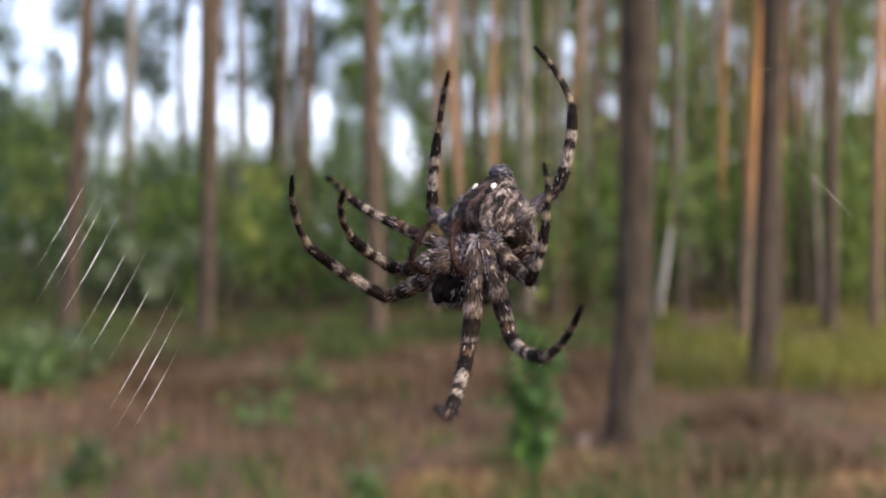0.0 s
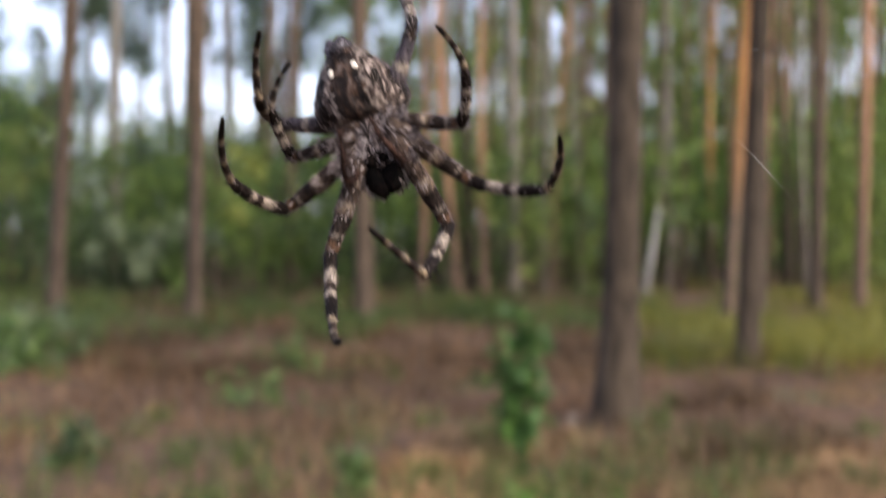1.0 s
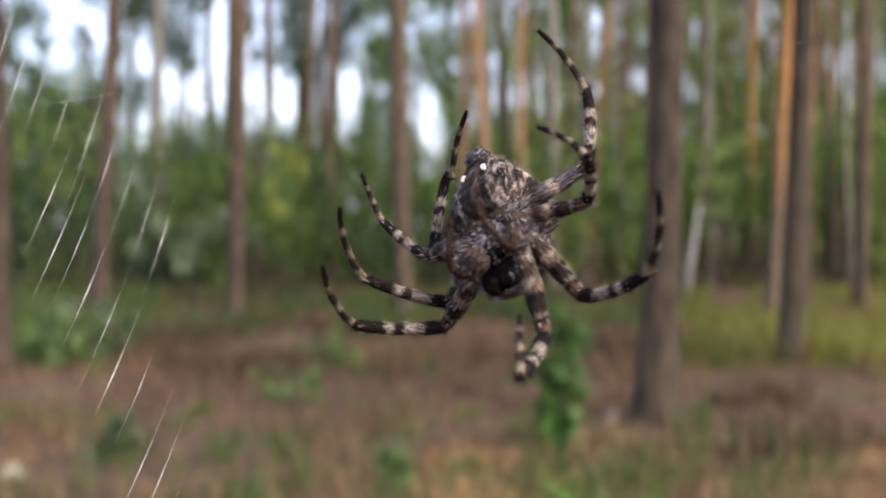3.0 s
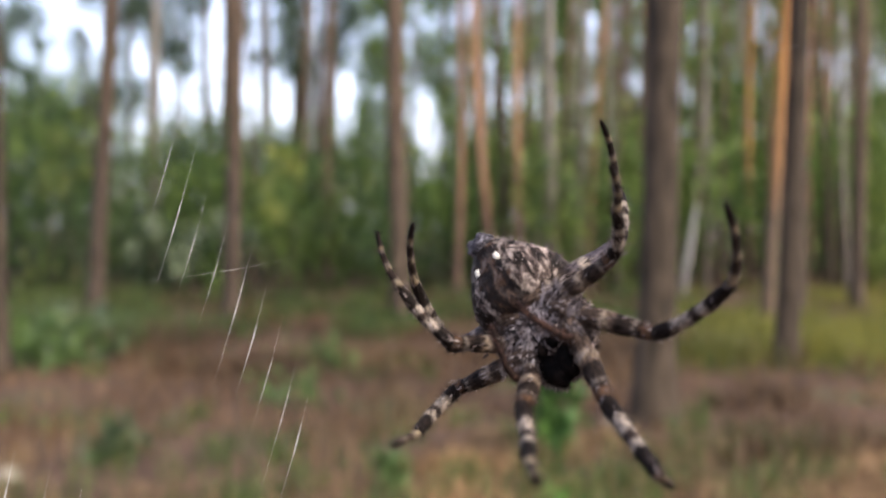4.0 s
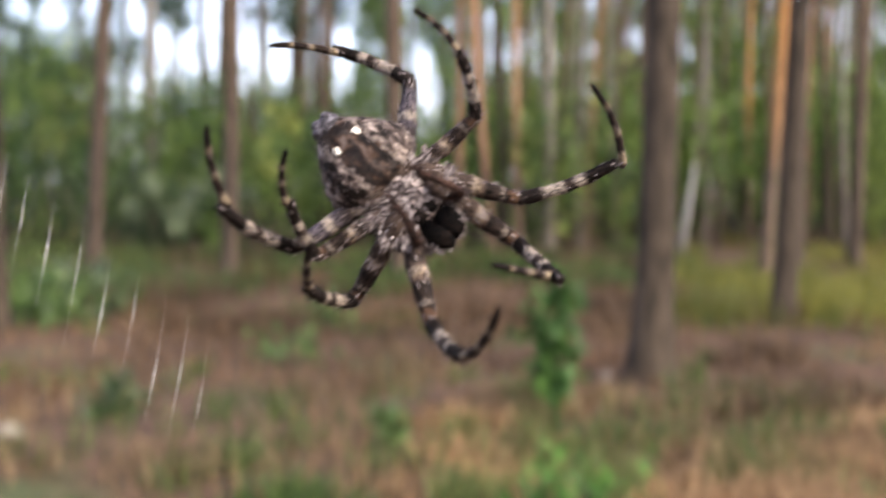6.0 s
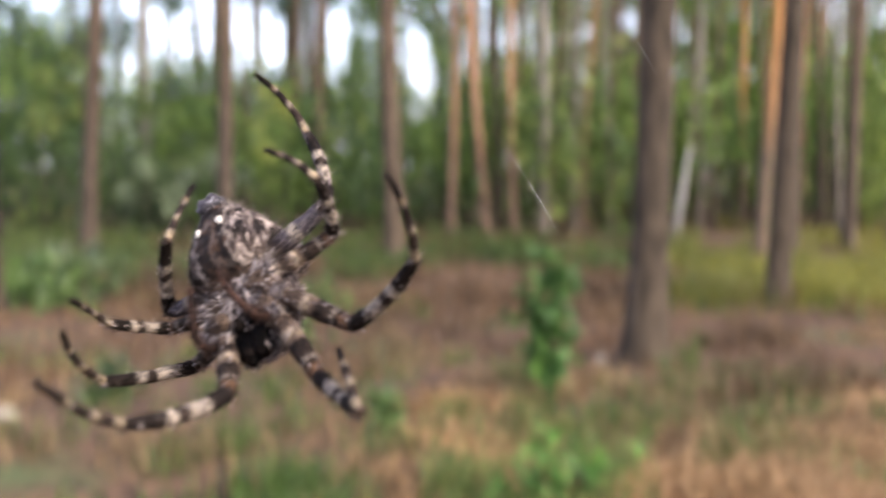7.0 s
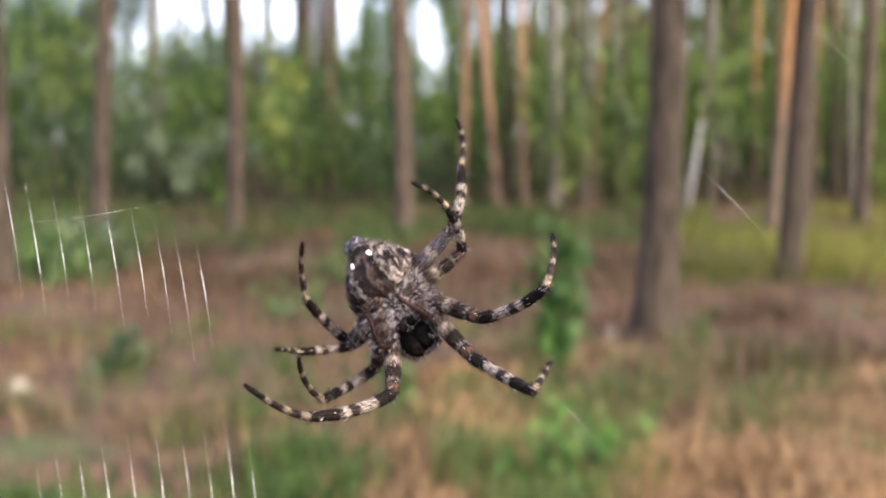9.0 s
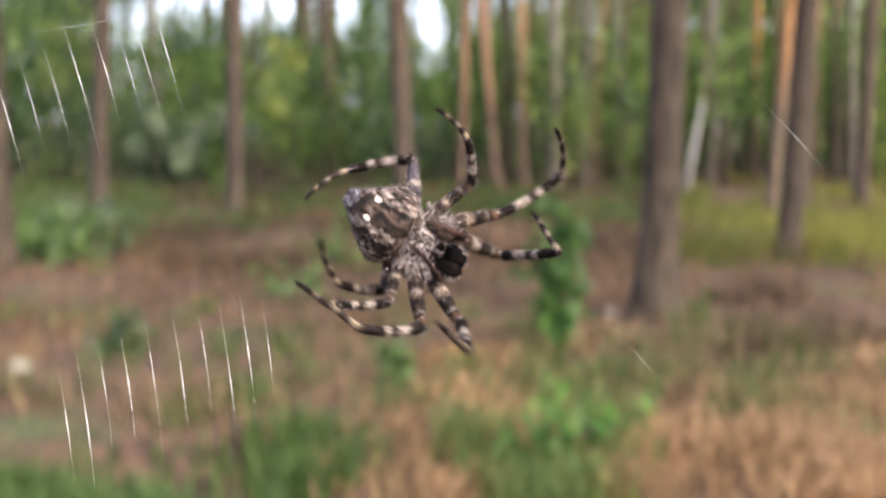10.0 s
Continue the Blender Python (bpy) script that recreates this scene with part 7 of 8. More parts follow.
    walk(legs["b2"][1], [(0, pose(0.00000, 0.00000, 0.00820, 53.6, -31.3, -15.9)), (0.2, pose(0.00000, 0.00000, 0.00820, 34.0, -21.5, -6.4)), (0.3, pose(0.00000, 0.00000, 0.00820, 28.3, -17.7, -4.1)), (0.5, pose(0.00000, 0.00000, 0.00820, 28.0, -26.8, -9.7)), (0.7, pose(0.00000, 0.00000, 0.00820, 26.5, -12.1, -1.1)), (0.8, pose(0.00000, 0.00000, 0.00820, 31.1, -9.0, 1.4)), (1, pose(0.00000, 0.00000, 0.00820, 57.3, -26.2, -10.8)), (1.2, pose(0.00000, 0.00000, 0.00820, 28.6, -2.4, 4.6)), (1.3, pose(0.00000, 0.00000, 0.00820, 28.9, -12.3, -0.9)), (1.5, pose(0.00000, 0.00000, 0.00820, 56.3, -26.6, -11.2)), (1.7, pose(0.00000, 0.00000, 0.00820, 37.0, -21.5, -6.3)), (1.8, pose(0.00000, 0.00000, 0.00820, 31.3, -21.8, -6.6)), (2, pose(0.00000, 0.00000, 0.00820, 18.9, -11.1, -1.6)), (2.2, pose(0.00000, 0.00000, 0.00820, 26.4, -23.0, -7.4)), (2.5, pose(0.00000, 0.00000, 0.00820, 28.3, -31.3, -12.6)), (2.7, pose(0.00000, 0.00000, 0.00820, 49.3, -36.5, -20.4)), (3.8, pose(0.00000, 0.00000, 0.00820, 70.3, -37.9, -28.2)), (4, pose(0.00000, 0.00000, 0.00820, 35.9, -31.7, -13.8)), (4.2, pose(0.00000, 0.00000, 0.00820, 14.2, -39.0, -2.4)), (4.5, pose(0.00000, 0.00000, 0.00820, 7.6, -14.4, -4.2)), (4.7, pose(0.00000, 0.00000, 0.00820, 21.4, -18.6, -5.0)), (5, pose(0.00000, 0.00000, 0.00820, 25.1, -26.5, -9.4)), (5.2, pose(0.00000, 0.00000, 0.00820, 22.3, -17.2, -4.2)), (5.5, pose(0.00000, 0.00000, 0.00820, -1.8, -33.2, -10.3)), (5.7, pose(0.00000, 0.00000, 0.00820, 17.7, -29.0, -10.4)), (6.8, pose(0.00000, 0.00000, 0.00820, 50.4, -28.4, -12.6)), (7, pose(0.00000, 0.00000, 0.00820, 44.0, -40.5, -23.0)), (7.2, pose(0.00000, 0.00000, 0.00820, 41.5, -36.2, -18.4)), (7.5, pose(0.00000, 0.00000, 0.00820, 33.1, -31.0, -12.9)), (7.8, pose(0.00000, 0.00000, 0.00820, 10.9, -15.4, -4.3)), (8, pose(0.00000, 0.00000, 0.00820, 8.0, -14.4, -4.1)), (8.2, pose(0.00000, 0.00000, 0.00820, 30.5, -19.1, -4.9)), (8.5, pose(0.00000, 0.00000, 0.00820, 78.2, -11.0, 9.9)), (8.7, pose(0.00000, 0.00000, 0.00820, 53.9, -14.7, 0.6)), (9, pose(0.00000, 0.00000, 0.00820, 19.8, -29.8, -10.9)), (9.3, pose(0.00000, 0.00000, 0.00820, 21.8, -25.6, -8.8)), (9.5, pose(0.00000, 0.00000, 0.00820, 15.1, -34.6, -12.9)), (9.8, pose(0.00000, 0.00000, 0.00820, 22.4, -20.1, -5.8)), (10, pose(0.00000, 0.00000, 0.00820, 23.2, -20.8, -6.1))])
    walk(legs["b2"][2], [(0, pose(-0.00517, -0.00689, 0.01327, 165.4, -81.4, -121.8)), (0.2, pose(-0.00364, -0.00522, 0.01591, 157.9, -57.3, -144.2)), (0.3, pose(-0.00301, -0.00453, 0.01659, 152.9, -44.9, -152.7)), (0.5, pose(-0.00472, -0.00395, 0.01608, 138.2, -30.2, -167.1)), (0.7, pose(-0.00197, -0.00442, 0.01695, 158.7, -44.5, -150.8)), (0.8, pose(-0.00121, -0.00520, 0.01666, 151.2, -66.6, -136.9)), (1, pose(-0.00392, -0.00781, 0.01305, -169.5, -63.2, -138.0)), (1.2, pose(0.00001, -0.00480, 0.01697, -174.8, -71.5, -135.9)), (1.3, pose(-0.00195, -0.00480, 0.01675, -106.4, -88.3, 172.8)), (1.5, pose(-0.00405, -0.00768, 0.01317, 116.1, -53.0, -159.5)), (1.7, pose(-0.00357, -0.00566, 0.01563, 142.6, -62.5, -141.8)), (1.8, pose(-0.00374, -0.00480, 0.01613, 58.0, -77.2, -57.6)), (2, pose(-0.00190, -0.00318, 0.01749, 17.8, -66.8, 39.6)), (2.2, pose(-0.00405, -0.00396, 0.01644, 30.1, -76.9, 2.2)), (2.5, pose(-0.00550, -0.00363, 0.01572, 23.1, -80.3, 29.8)), (2.7, pose(-0.00627, -0.00575, 0.01345, 171.6, -85.7, -119.1)), (3.8, pose(-0.00627, -0.00732, 0.01086, -173.1, -52.6, -140.0)), (4, pose(-0.00553, -0.00468, 0.01509, 39.6, -86.7, 14.0)), (4.2, pose(-0.00620, -0.00220, 0.01573, -16.7, -66.5, 56.1)), (4.5, pose(-0.00256, -0.00113, 0.01780, 125.7, -27.0, -176.4)), (4.7, pose(-0.00327, -0.00337, 0.01703, 135.7, -34.0, -166.5)), (5, pose(-0.00468, -0.00352, 0.01631, 141.0, -33.5, -163.9)), (5.2, pose(-0.00300, -0.00358, 0.01704, 131.9, -55.1, -151.9)), (5.5, pose(-0.00533, 0.00129, 0.01656, -155.5, -66.0, -137.5)), (5.7, pose(-0.00510, -0.00217, 0.01653, -163.0, -52.2, -137.7)), (6.8, pose(-0.00464, -0.00686, 0.01381, 146.5, -42.2, -156.7)), (7, pose(-0.00702, -0.00457, 0.01366, -171.5, -83.1, -132.4)), (7.2, pose(-0.00628, -0.00489, 0.01425, 178.1, -61.0, -139.5)), (7.5, pose(-0.00543, -0.00435, 0.01539, 142.1, -62.0, -142.3)), (7.8, pose(-0.00274, -0.00169, 0.01767, -169.7, -48.1, -139.7)), (8, pose(-0.00255, -0.00121, 0.01779, -157.8, -63.4, -137.3)), (8.2, pose(-0.00323, -0.00481, 0.01635, -133.6, -49.5, -129.6)), (8.5, pose(0.00130, -0.00971, 0.01021, -75.7, -80.3, 178.5)), (8.7, pose(-0.00141, -0.00810, 0.01390, 47.6, -82.9, -9.6)), (9, pose(-0.00523, -0.00244, 0.01637, 137.3, -43.8, -159.6)), (9.3, pose(-0.00453, -0.00305, 0.01657, 139.4, -35.8, -163.5)), (9.5, pose(-0.00593, -0.00132, 0.01614, 141.9, -38.1, -161.0)), (9.8, pose(-0.00355, -0.00348, 0.01688, 148.2, -67.3, -136.0)), (10, pose(-0.00367, -0.00356, 0.01679, -173.7, -62.7, -138.3))])
    walk(legs["b3"][0], [(0, pose(0.00350, -0.00010, 0.00090, 174.1, 58.7, -175.7)), (0.2, pose(0.00350, -0.00010, 0.00090, 178.2, 65.4, -178.1)), (0.3, pose(0.00350, -0.00010, 0.00090, 178.4, 64.8, -178.1)), (0.5, pose(0.00350, -0.00010, 0.00090, 175.0, 55.0, -175.7)), (0.7, pose(0.00350, -0.00010, 0.00090, 179.6, 65.6, -178.6)), (0.8, pose(0.00350, -0.00010, 0.00090, -179.4, 67.0, -179.0)), (1, pose(0.00350, -0.00010, 0.00090, -179.1, 63.4, -178.9)), (1.2, pose(0.00350, -0.00010, 0.00090, 179.3, 70.0, -178.9)), (1.3, pose(0.00350, -0.00010, 0.00090, 176.9, 71.5, -178.6)), (1.5, pose(0.00350, -0.00010, 0.00090, 166.4, 75.4, -178.5)), (1.7, pose(0.00350, -0.00010, 0.00090, 173.7, 74.9, -178.9)), (1.8, pose(0.00350, -0.00010, 0.00090, 173.3, 76.3, -179.4)), (2, pose(0.00350, -0.00010, 0.00090, 156.0, 83.5, 171.3)), (2.2, pose(0.00350, -0.00010, 0.00090, 172.6, 75.3, -179.0)), (2.5, pose(0.00350, -0.00010, 0.00090, 171.2, 65.4, -175.7)), (2.7, pose(0.00350, -0.00010, 0.00090, 150.2, 83.4, 169.7)), (3.8, pose(0.00350, -0.00010, 0.00090, -179.1, 74.0, -179.6)), (4, pose(0.00350, -0.00010, 0.00090, -175.5, 81.7, -178.0)), (4.2, pose(0.00350, -0.00010, 0.00090, 145.8, 80.0, 173.0)), (4.5, pose(0.00350, -0.00010, 0.00090, 163.9, 80.8, 177.2)), (4.7, pose(0.00350, -0.00010, 0.00090, 167.1, 82.8, 175.6)), (5, pose(0.00350, -0.00010, 0.00090, 1.8, 74.4, 15.8)), (5.2, pose(0.00350, -0.00010, 0.00090, 139.5, 88.8, 142.9)), (5.5, pose(0.00350, -0.00010, 0.00090, -55.0, 88.7, -69.7)), (5.7, pose(0.00350, -0.00010, 0.00090, -164.4, 75.2, 178.8)), (6.8, pose(0.00350, -0.00010, 0.00090, 2.5, 72.2, 6.4)), (7, pose(0.00350, -0.00010, 0.00090, 5.9, 79.6, 26.3)), (7.2, pose(0.00350, -0.00010, 0.00090, 140.3, 87.9, 148.5)), (7.5, pose(0.00350, -0.00010, 0.00090, 7.0, 84.7, 8.2)), (7.8, pose(0.00350, -0.00010, 0.00090, -176.4, 75.1, -180.0)), (8, pose(0.00350, -0.00010, 0.00090, -171.5, 67.7, 178.6)), (8.2, pose(0.00350, -0.00010, 0.00090, -174.0, 73.9, 179.7)), (8.5, pose(0.00350, -0.00010, 0.00090, -2.9, 85.8, -13.6)), (8.7, pose(0.00350, -0.00010, 0.00090, -179.2, 84.2, 179.0)), (9, pose(0.00350, -0.00010, 0.00090, 42.0, 87.9, 52.0)), (9.3, pose(0.00350, -0.00010, 0.00090, 173.4, 77.9, 179.9)), (9.5, pose(0.00350, -0.00010, 0.00090, 169.3, 76.1, -179.1)), (9.8, pose(0.00350, -0.00010, 0.00090, -177.1, 71.8, -179.8)), (10, pose(0.00350, -0.00010, 0.00090, -168.5, 69.7, 178.0))])
    walk(legs["b3"][1], [(0, pose(0.00000, 0.00000, 0.00650, 100.9, -51.3, -57.1)), (0.2, pose(0.00000, 0.00000, 0.00650, 82.1, -52.5, -43.5)), (0.3, pose(0.00000, 0.00000, 0.00650, 82.8, -52.6, -44.4)), (0.5, pose(0.00000, 0.00000, 0.00650, 104.5, -50.9, -61.7)), (0.7, pose(0.00000, 0.00000, 0.00650, 79.0, -52.5, -41.7)), (0.8, pose(0.00000, 0.00000, 0.00650, 74.8, -52.2, -38.2)), (1, pose(0.00000, 0.00000, 0.00650, 80.6, -52.5, -42.5)), (1.2, pose(0.00000, 0.00000, 0.00650, 66.7, -51.5, -32.7)), (1.3, pose(0.00000, 0.00000, 0.00650, 62.8, -51.1, -30.3)), (1.5, pose(0.00000, 0.00000, 0.00650, 52.8, -48.8, -22.9)), (1.7, pose(0.00000, 0.00000, 0.00650, 61.3, -49.0, -24.2)), (1.8, pose(0.00000, 0.00000, 0.00650, 63.8, -48.0, -21.6)), (2, pose(0.00000, 0.00000, 0.00650, 73.5, -44.9, -11.8)), (2.2, pose(0.00000, 0.00000, 0.00650, 70.1, -47.9, -21.8)), (2.5, pose(0.00000, 0.00000, 0.00650, 82.1, -50.0, -32.2)), (2.7, pose(0.00000, 0.00000, 0.00650, 71.2, -36.1, 12.7)), (3.8, pose(0.00000, 0.00000, 0.00650, 60.6, -48.8, -23.6)), (4, pose(0.00000, 0.00000, 0.00650, 45.3, -23.0, 8.6)), (4.2, pose(0.00000, 0.00000, 0.00650, 71.0, -22.5, 11.3)), (4.5, pose(0.00000, 0.00000, 0.00650, 76.2, -43.5, -6.3)), (4.7, pose(0.00000, 0.00000, 0.00650, 67.4, -44.0, -10.2)), (5, pose(0.00000, 0.00000, 0.00650, 69.3, -38.7, 4.9)), (5.2, pose(0.00000, 0.00000, 0.00650, 56.7, -37.4, 2.1)), (5.5, pose(0.00000, 0.00000, 0.00650, 32.8, -41.0, -10.0)), (5.7, pose(0.00000, 0.00000, 0.00650, 49.8, -51.7, -29.0)), (6.8, pose(0.00000, 0.00000, 0.00650, 39.0, -32.9, 2.5)), (7, pose(0.00000, 0.00000, 0.00650, 71.7, -42.2, -3.7)), (7.2, pose(0.00000, 0.00000, 0.00650, 59.0, -42.3, -7.5)), (7.5, pose(0.00000, 0.00000, 0.00650, 42.8, -29.3, 8.9)), (7.8, pose(0.00000, 0.00000, 0.00650, 56.3, -47.1, -19.0)), (8, pose(0.00000, 0.00000, 0.00650, 69.1, -51.0, -31.7)), (8.2, pose(0.00000, 0.00000, 0.00650, 56.1, -52.5, -32.4)), (8.5, pose(0.00000, 0.00000, 0.00650, 14.5, -36.1, -7.7)), (8.7, pose(0.00000, 0.00000, 0.00650, 44.5, -45.0, -15.0)), (9, pose(0.00000, 0.00000, 0.00650, 69.0, -44.0, -9.7)), (9.3, pose(0.00000, 0.00000, 0.00650, 67.3, -48.3, -22.8)), (9.5, pose(0.00000, 0.00000, 0.00650, 74.4, -49.3, -27.0)), (9.8, pose(0.00000, 0.00000, 0.00650, 59.5, -49.0, -24.0)), (10, pose(0.00000, 0.00000, 0.00650, 49.0, -47.5, -19.9))])
    walk(legs["b3"][2], [(0, pose(-0.00491, -0.00434, 0.00572, 178.4, -61.1, -132.9)), (0.2, pose(-0.00502, -0.00425, 0.00705, 178.4, -63.3, -132.6)), (0.3, pose(-0.00505, -0.00422, 0.00701, 178.5, -63.2, -132.6)), (0.5, pose(-0.00502, -0.00416, 0.00546, 178.9, -60.2, -132.9)), (0.7, pose(-0.00505, -0.00418, 0.00726, 179.5, -63.8, -132.4)), (0.8, pose(-0.00502, -0.00416, 0.00756, -179.6, -64.5, -132.3)), (1, pose(-0.00503, -0.00422, 0.00716, -175.6, -64.7, -132.0)), (1.2, pose(-0.00499, -0.00400, 0.00813, -179.0, -69.6, -131.7)), (1.3, pose(-0.00499, -0.00389, 0.00840, -179.1, -73.9, -131.1)), (1.5, pose(-0.00482, -0.00367, 0.00913, -2.0, -84.6, 61.0)), (1.7, pose(-0.00456, -0.00430, 0.00858, 179.1, -75.1, -130.5)), (1.8, pose(-0.00420, -0.00471, 0.00845, 177.5, -72.4, -130.9)), (2, pose(-0.00259, -0.00592, 0.00783, 174.0, -76.1, -129.2)), (2.2, pose(-0.00386, -0.00514, 0.00801, 176.6, -65.6, -132.4)), (2.5, pose(-0.00407, -0.00516, 0.00708, 179.5, -50.3, -133.8)), (2.7, pose(0.00014, -0.00637, 0.00822, 168.7, -41.2, -138.8)), (3.8, pose(-0.00454, -0.00430, 0.00863, 177.3, -62.3, -132.9)), (4, pose(-0.00109, -0.00491, 0.01077, 13.7, -55.5, 57.1)), (4.2, pose(0.00042, -0.00628, 0.00848, 72.2, -32.8, -129.6)), (4.5, pose(-0.00179, -0.00625, 0.00765, 159.1, -35.3, -144.2)), (4.7, pose(-0.00281, -0.00568, 0.00832, 164.4, -50.5, -138.3)), (5, pose(-0.00092, -0.00628, 0.00832, 141.1, -70.5, -129.0)), (5.2, pose(-0.00200, -0.00559, 0.00938, 119.2, -69.7, -129.0)), (5.5, pose(-0.00421, -0.00289, 0.01068, 139.7, -85.1, -101.4)), (5.7, pose(-0.00537, -0.00278, 0.00914, 153.4, -83.2, -114.3)), (6.8, pose(-0.00260, -0.00427, 0.01080, 82.2, -79.5, -82.8)), (7, pose(-0.00179, -0.00616, 0.00803, 151.5, -58.4, -138.5)), (7.2, pose(-0.00301, -0.00531, 0.00901, 162.9, -59.9, -135.7)), (7.5, pose(-0.00165, -0.00480, 0.01072, 148.0, -70.4, -129.6)), (7.8, pose(-0.00432, -0.00432, 0.00899, 174.7, -57.9, -134.0)), (8, pose(-0.00480, -0.00428, 0.00798, 172.0, -73.2, -130.0)), (8.2, pose(-0.00540, -0.00306, 0.00874, -36.4, -81.0, 133.3)), (8.5, pose(-0.00396, -0.00113, 0.01166, 5.3, -72.4, 53.2)), (8.7, pose(-0.00441, -0.00361, 0.00983, -174.0, -81.8, -131.9)), (9, pose(-0.00265, -0.00580, 0.00820, -166.3, -73.8, -133.1)), (9.3, pose(-0.00411, -0.00488, 0.00819, -166.0, -70.2, -132.3)), (9.5, pose(-0.00409, -0.00505, 0.00766, -145.5, -73.3, -135.9)), (9.8, pose(-0.00462, -0.00417, 0.00869, 175.1, -73.7, -130.2)), (10, pose(-0.00470, -0.00360, 0.00943, 143.4, -78.2, -118.3))])
    walk(legs["b4"][0], [(0, pose(0.00260, 0.00000, 0.00260, 2.3, 40.6, 3.6)), (0.2, pose(0.00260, 0.00000, 0.00260, 9.1, 27.8, 2.2)), (0.3, pose(0.00260, 0.00000, 0.00260, 16.5, 19.4, -0.9)), (0.5, pose(0.00260, 0.00000, 0.00260, -41.3, 54.2, 7.2)), (0.7, pose(0.00260, 0.00000, 0.00260, -18.6, 42.6, 9.0)), (0.8, pose(0.00260, 0.00000, 0.00260, -12.8, 44.4, 6.8)), (1, pose(0.00260, 0.00000, 0.00260, 7.5, 40.6, 2.1)), (1.2, pose(0.00260, 0.00000, 0.00260, -11.3, 56.1, 2.3)), (1.3, pose(0.00260, 0.00000, 0.00260, -16.2, 59.6, 1.0)), (1.5, pose(0.00260, 0.00000, 0.00260, -20.3, 60.5, 0.6)), (1.7, pose(0.00260, 0.00000, 0.00260, -19.4, 62.4, -0.7)), (1.8, pose(0.00260, 0.00000, 0.00260, -16.8, 57.9, 2.0)), (2, pose(0.00260, 0.00000, 0.00260, -10.5, 58.9, 1.1)), (2.2, pose(0.00260, 0.00000, 0.00260, -27.6, 66.6, -4.6)), (2.5, pose(0.00260, 0.00000, 0.00260, -37.0, 69.9, -10.0)), (2.7, pose(0.00260, 0.00000, 0.00260, -21.7, 63.0, -1.2)), (3.8, pose(0.00260, 0.00000, 0.00260, -166.3, 59.5, -151.5)), (4, pose(0.00260, 0.00000, 0.00260, -84.5, 78.7, -55.0)), (4.2, pose(0.00260, 0.00000, 0.00260, -22.2, 61.9, -0.4)), (4.5, pose(0.00260, 0.00000, 0.00260, -11.8, 65.4, -2.1)), (4.7, pose(0.00260, 0.00000, 0.00260, -22.4, 69.3, -6.4)), (5, pose(0.00260, 0.00000, 0.00260, -20.1, 70.6, -7.0)), (5.2, pose(0.00260, 0.00000, 0.00260, -22.9, 64.8, -2.6)), (5.5, pose(0.00260, 0.00000, 0.00260, -20.3, 54.6, 4.0)), (5.7, pose(0.00260, 0.00000, 0.00260, -1.6, 47.4, 3.4)), (6.8, pose(0.00260, 0.00000, 0.00260, -70.5, 77.2, -39.2)), (7, pose(0.00260, 0.00000, 0.00260, -19.5, 74.4, -10.6)), (7.2, pose(0.00260, 0.00000, 0.00260, -16.8, 64.7, -2.1)), (7.5, pose(0.00260, 0.00000, 0.00260, -33.7, 80.3, -25.4)), (7.8, pose(0.00260, 0.00000, 0.00260, -7.1, 45.8, 5.0)), (8, pose(0.00260, 0.00000, 0.00260, 7.0, 33.7, 2.7)), (8.2, pose(0.00260, 0.00000, 0.00260, -8.0, 56.7, 1.8)), (8.5, pose(0.00260, 0.00000, 0.00260, -45.1, 80.2, -32.0)), (8.7, pose(0.00260, 0.00000, 0.00260, -20.3, 67.5, -4.4)), (9, pose(0.00260, 0.00000, 0.00260, -19.4, 78.0, -14.5)), (9.3, pose(0.00260, 0.00000, 0.00260, -17.1, 71.2, -6.9)), (9.5, pose(0.00260, 0.00000, 0.00260, -1.0, 66.6, -1.6)), (9.8, pose(0.00260, 0.00000, 0.00260, -21.1, 66.0, -3.3)), (10, pose(0.00260, 0.00000, 0.00260, -22.4, 60.8, 0.4))])
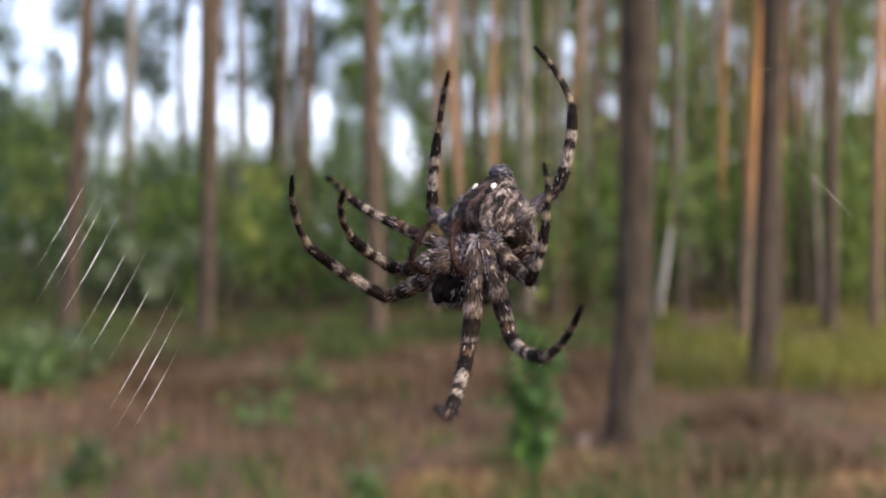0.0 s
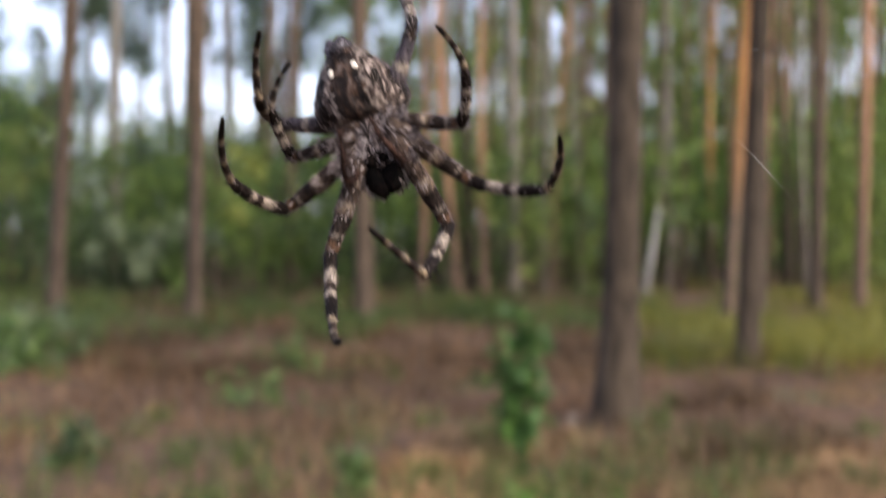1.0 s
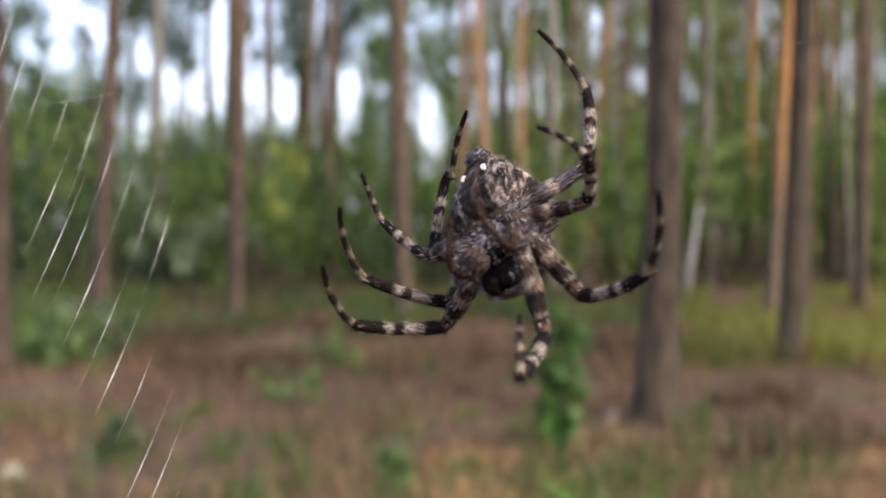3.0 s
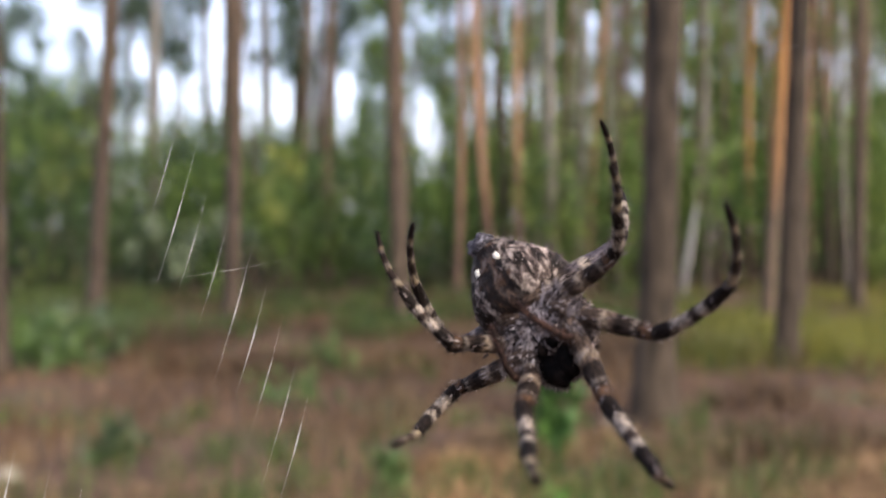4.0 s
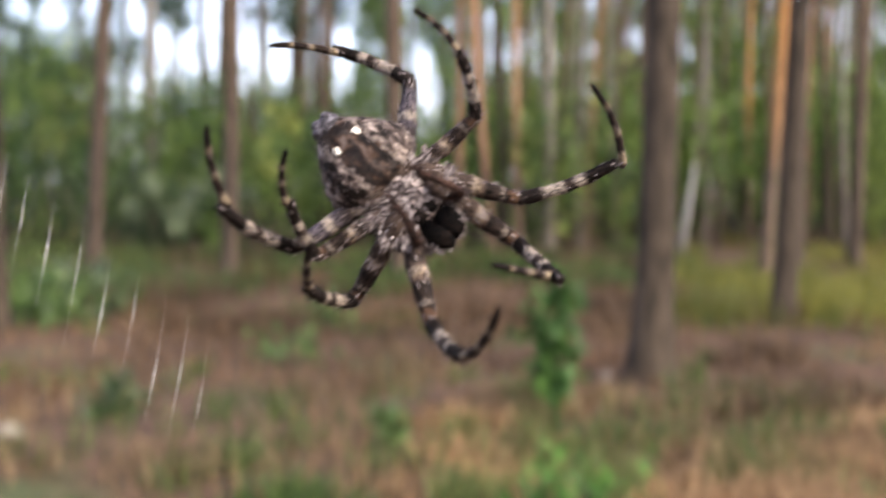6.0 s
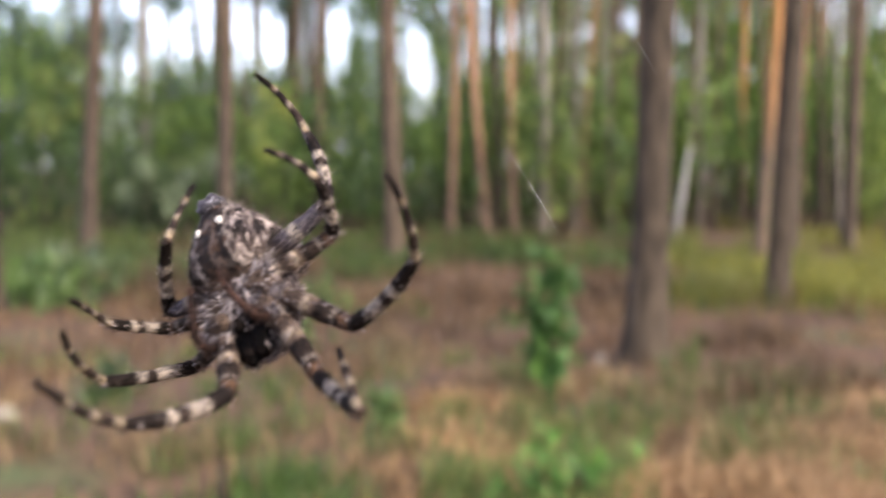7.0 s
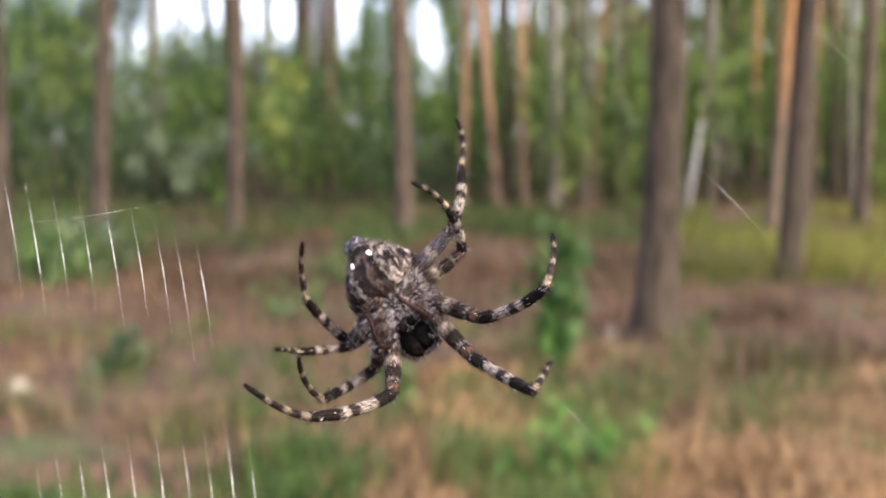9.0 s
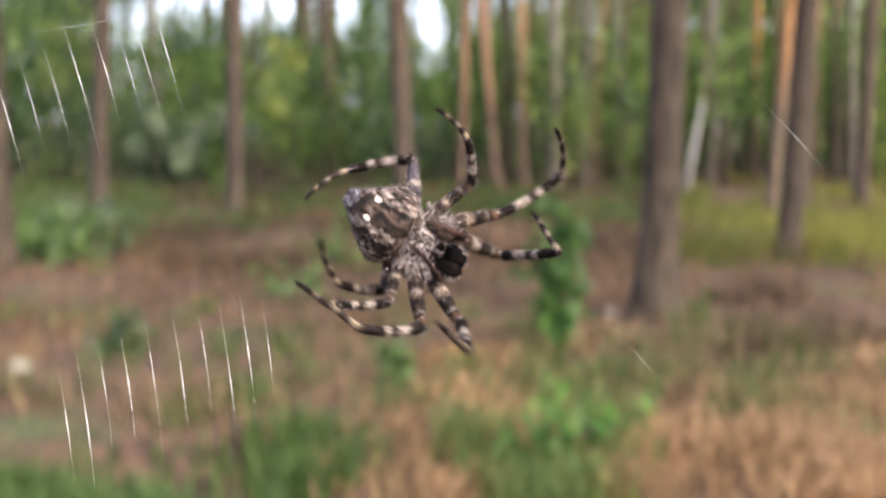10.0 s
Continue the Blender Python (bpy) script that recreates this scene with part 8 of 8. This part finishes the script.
    walk(legs["b4"][1], [(0, pose(0.00000, 0.00000, 0.00820, 30.8, -33.8, -11.4)), (0.2, pose(0.00000, 0.00000, 0.00820, 26.2, -24.3, -8.7)), (0.3, pose(0.00000, 0.00000, 0.00820, 17.7, -9.4, -7.5)), (0.5, pose(0.00000, 0.00000, 0.00820, 68.7, -68.8, -53.3)), (0.7, pose(0.00000, 0.00000, 0.00820, 63.1, -70.8, -55.2)), (0.8, pose(0.00000, 0.00000, 0.00820, 46.4, -68.8, -44.2)), (1, pose(0.00000, 0.00000, 0.00820, -25.5, -61.0, -24.2)), (1.2, pose(0.00000, 0.00000, 0.00820, -3.5, -57.3, -25.6)), (1.3, pose(0.00000, 0.00000, 0.00820, -5.0, -55.6, -25.1)), (1.5, pose(0.00000, 0.00000, 0.00820, -30.0, -38.8, -26.9)), (1.7, pose(0.00000, 0.00000, 0.00820, -2.6, -54.0, -24.7)), (1.8, pose(0.00000, 0.00000, 0.00820, 15.1, -40.1, -18.3)), (2, pose(0.00000, 0.00000, 0.00820, 22.3, -21.9, -9.3)), (2.2, pose(0.00000, 0.00000, 0.00820, 34.5, -43.7, -16.5)), (2.5, pose(0.00000, 0.00000, 0.00820, 68.7, -64.7, -44.3)), (2.7, pose(0.00000, 0.00000, 0.00820, 47.9, -49.1, -19.1)), (3.8, pose(0.00000, 0.00000, 0.00820, 6.2, -62.5, -28.3)), (4, pose(0.00000, 0.00000, 0.00820, 12.8, -61.2, -28.5)), (4.2, pose(0.00000, 0.00000, 0.00820, 24.9, -42.2, -17.3)), (4.5, pose(0.00000, 0.00000, 0.00820, 18.5, -44.6, -19.6)), (4.7, pose(0.00000, 0.00000, 0.00820, 16.0, -50.0, -22.5)), (5, pose(0.00000, 0.00000, 0.00820, 32.9, -63.1, -33.1)), (5.2, pose(0.00000, 0.00000, 0.00820, 35.6, -66.5, -37.5)), (5.5, pose(0.00000, 0.00000, 0.00820, 89.4, -76.6, -90.9)), (5.7, pose(0.00000, 0.00000, 0.00820, 6.5, -66.5, -30.5)), (6.8, pose(0.00000, 0.00000, 0.00820, 64.3, -58.9, -32.0)), (7, pose(0.00000, 0.00000, 0.00820, 39.1, -71.0, -44.9)), (7.2, pose(0.00000, 0.00000, 0.00820, 40.9, -63.0, -34.4)), (7.5, pose(0.00000, 0.00000, 0.00820, 155.6, -58.5, -137.0)), (7.8, pose(0.00000, 0.00000, 0.00820, 29.2, -67.7, -37.2)), (8, pose(0.00000, 0.00000, 0.00820, -37.0, -44.0, -27.3)), (8.2, pose(0.00000, 0.00000, 0.00820, -13.4, -49.0, -24.4)), (8.5, pose(0.00000, 0.00000, 0.00820, -3.9, -35.5, -21.2)), (8.7, pose(0.00000, 0.00000, 0.00820, 13.3, -32.8, -16.1)), (9, pose(0.00000, 0.00000, 0.00820, 5.1, -43.5, -21.2)), (9.3, pose(0.00000, 0.00000, 0.00820, 21.3, -58.2, -27.4)), (9.5, pose(0.00000, 0.00000, 0.00820, 12.7, -43.5, -20.0)), (9.8, pose(0.00000, 0.00000, 0.00820, 33.1, -71.4, -43.1)), (10, pose(0.00000, 0.00000, 0.00820, 120.2, -79.1, -136.6))])
    walk(legs["b4"][2], [(0, pose(-0.00501, -0.00359, 0.01448, 75.6, -68.5, -45.3)), (0.2, pose(-0.00380, -0.00334, 0.01540, 38.8, -51.9, 9.7)), (0.3, pose(-0.00171, -0.00247, 0.01647, 23.7, -24.6, 26.4)), (0.5, pose(-0.00835, -0.00251, 0.00936, 128.7, -50.6, -139.0)), (0.7, pose(-0.00859, -0.00139, 0.00951, 142.3, -48.8, -122.8)), (0.8, pose(-0.00850, -0.00062, 0.01039, 140.9, -56.3, -106.4)), (1, pose(-0.00478, 0.00630, 0.01205, 52.3, -61.8, -7.8)), (1.2, pose(-0.00644, 0.00367, 0.01294, 75.7, -67.2, -24.0)), (1.3, pose(-0.00622, 0.00376, 0.01316, 74.9, -66.8, -19.1)), (1.5, pose(-0.00227, 0.00608, 0.01414, 50.7, -54.6, 17.3)), (1.7, pose(-0.00629, 0.00334, 0.01337, 47.1, -52.9, 17.0)), (1.8, pose(-0.00591, -0.00046, 0.01470, 33.8, -49.4, 9.3)), (2, pose(-0.00354, -0.00280, 0.01575, 24.0, -60.0, -21.7)), (2.2, pose(-0.00622, -0.00336, 0.01344, 117.4, -62.4, -114.5)), (2.5, pose(-0.00779, -0.00386, 0.00956, 140.8, -51.6, -118.8)), (2.7, pose(-0.00635, -0.00471, 0.01206, 108.2, -67.3, -79.5)), (3.8, pose(-0.00728, 0.00285, 0.01224, 151.1, -64.5, -69.9)), (4, pose(-0.00754, 0.00188, 0.01233, 74.9, -65.3, 1.1)), (4.2, pose(-0.00622, -0.00194, 0.01411, 42.1, -54.2, 7.7)), (4.5, pose(-0.00646, -0.00066, 0.01414, 40.1, -61.9, -18.3)), (4.7, pose(-0.00691, 0.00023, 0.01364, 130.6, -59.3, -108.7)), (5, pose(-0.00813, -0.00041, 0.01154, 101.7, -68.1, -73.8)), (5.2, pose(-0.00832, -0.00007, 0.01106, 124.5, -64.8, -85.4)), (5.5, pose(-0.00880, 0.00023, 0.00822, 156.1, -40.6, -119.5)), (5.7, pose(-0.00742, 0.00321, 0.01168, 132.2, -63.1, -88.3)), (6.8, pose(-0.00697, -0.00499, 0.01017, 116.8, -63.2, -109.9)), (7, pose(-0.00849, 0.00062, 0.01042, 93.7, -68.7, -67.6)), (7.2, pose(-0.00815, -0.00140, 0.01122, 41.4, -57.8, -2.9)), (7.5, pose(-0.00748, -0.00199, 0.00401, 131.7, -46.8, -141.4)), (7.8, pose(-0.00826, 0.00087, 0.01111, 116.8, -63.9, -104.0)), (8, pose(-0.00190, 0.00695, 0.01325, 89.9, -68.8, -50.1)), (8.2, pose(-0.00504, 0.00453, 0.01382, 109.4, -69.7, -33.3)), (8.5, pose(-0.00454, 0.00239, 0.01535, 64.5, -63.1, 0.5)), (8.7, pose(-0.00502, -0.00065, 0.01540, 25.8, -37.6, 17.5)), (9, pose(-0.00591, 0.00145, 0.01456, 7.4, -55.4, -20.5)), (9.3, pose(-0.00766, 0.00036, 0.01251, 14.5, -44.1, 0.1)), (9.5, pose(-0.00621, 0.00021, 0.01443, 28.4, -62.3, -26.1)), (9.8, pose(-0.00839, 0.00126, 0.01055, 130.9, -62.6, -92.2)), (10, pose(-0.00838, 0.00254, 0.00736, 155.8, -37.9, -122.8))])

    for family, sheet, depth, bow in (("a", SHEET_A, 0.002, 1.4), ("b", SHEET_B, 0.005, 0.8)):
        keys = sorted(k for k in threads if k[0] == family)
        for i, key in enumerate(keys):
            u = i / (len(keys) - 1)
            off = 0.5 * math.sin(7.1 * i + ord(family)), 0.7 * math.sin(4.3 * i) + bow * math.sin(math.pi * u)
            walk(threads[key], [(t, pose((x0 + (x1 - x0) * u + off[0]) * MM, depth, (z0 + (z1 - z0) * u + off[1]) * MM, -5, lean)) for t, x0, z0, x1, z1, lean in sheet])
    walk(threads["c0"], [(t, pose((0.45 * x0 + 0.55 * x1) * MM, 0.005, (0.45 * z0 + 0.55 * z1 + 7.4) * MM, -5, 80)) for t, x0, z0, x1, z1, lean in SHEET_B])
    for key, dx, dz in (("r0", 0.0, 0.0), ("r1", 12.5, 17.2), ("r2", -17.0, -28.0)):
        sag = 36 if key == "r2" else 0
        walk(threads[key], [(t, pose((x + dx) * MM, y * MM, (z + dz - (sag if t < 8 else 0)) * MM, rx, ry, rz)) for t, x, y, z, rx, ry, rz in LOOSE])


motions()
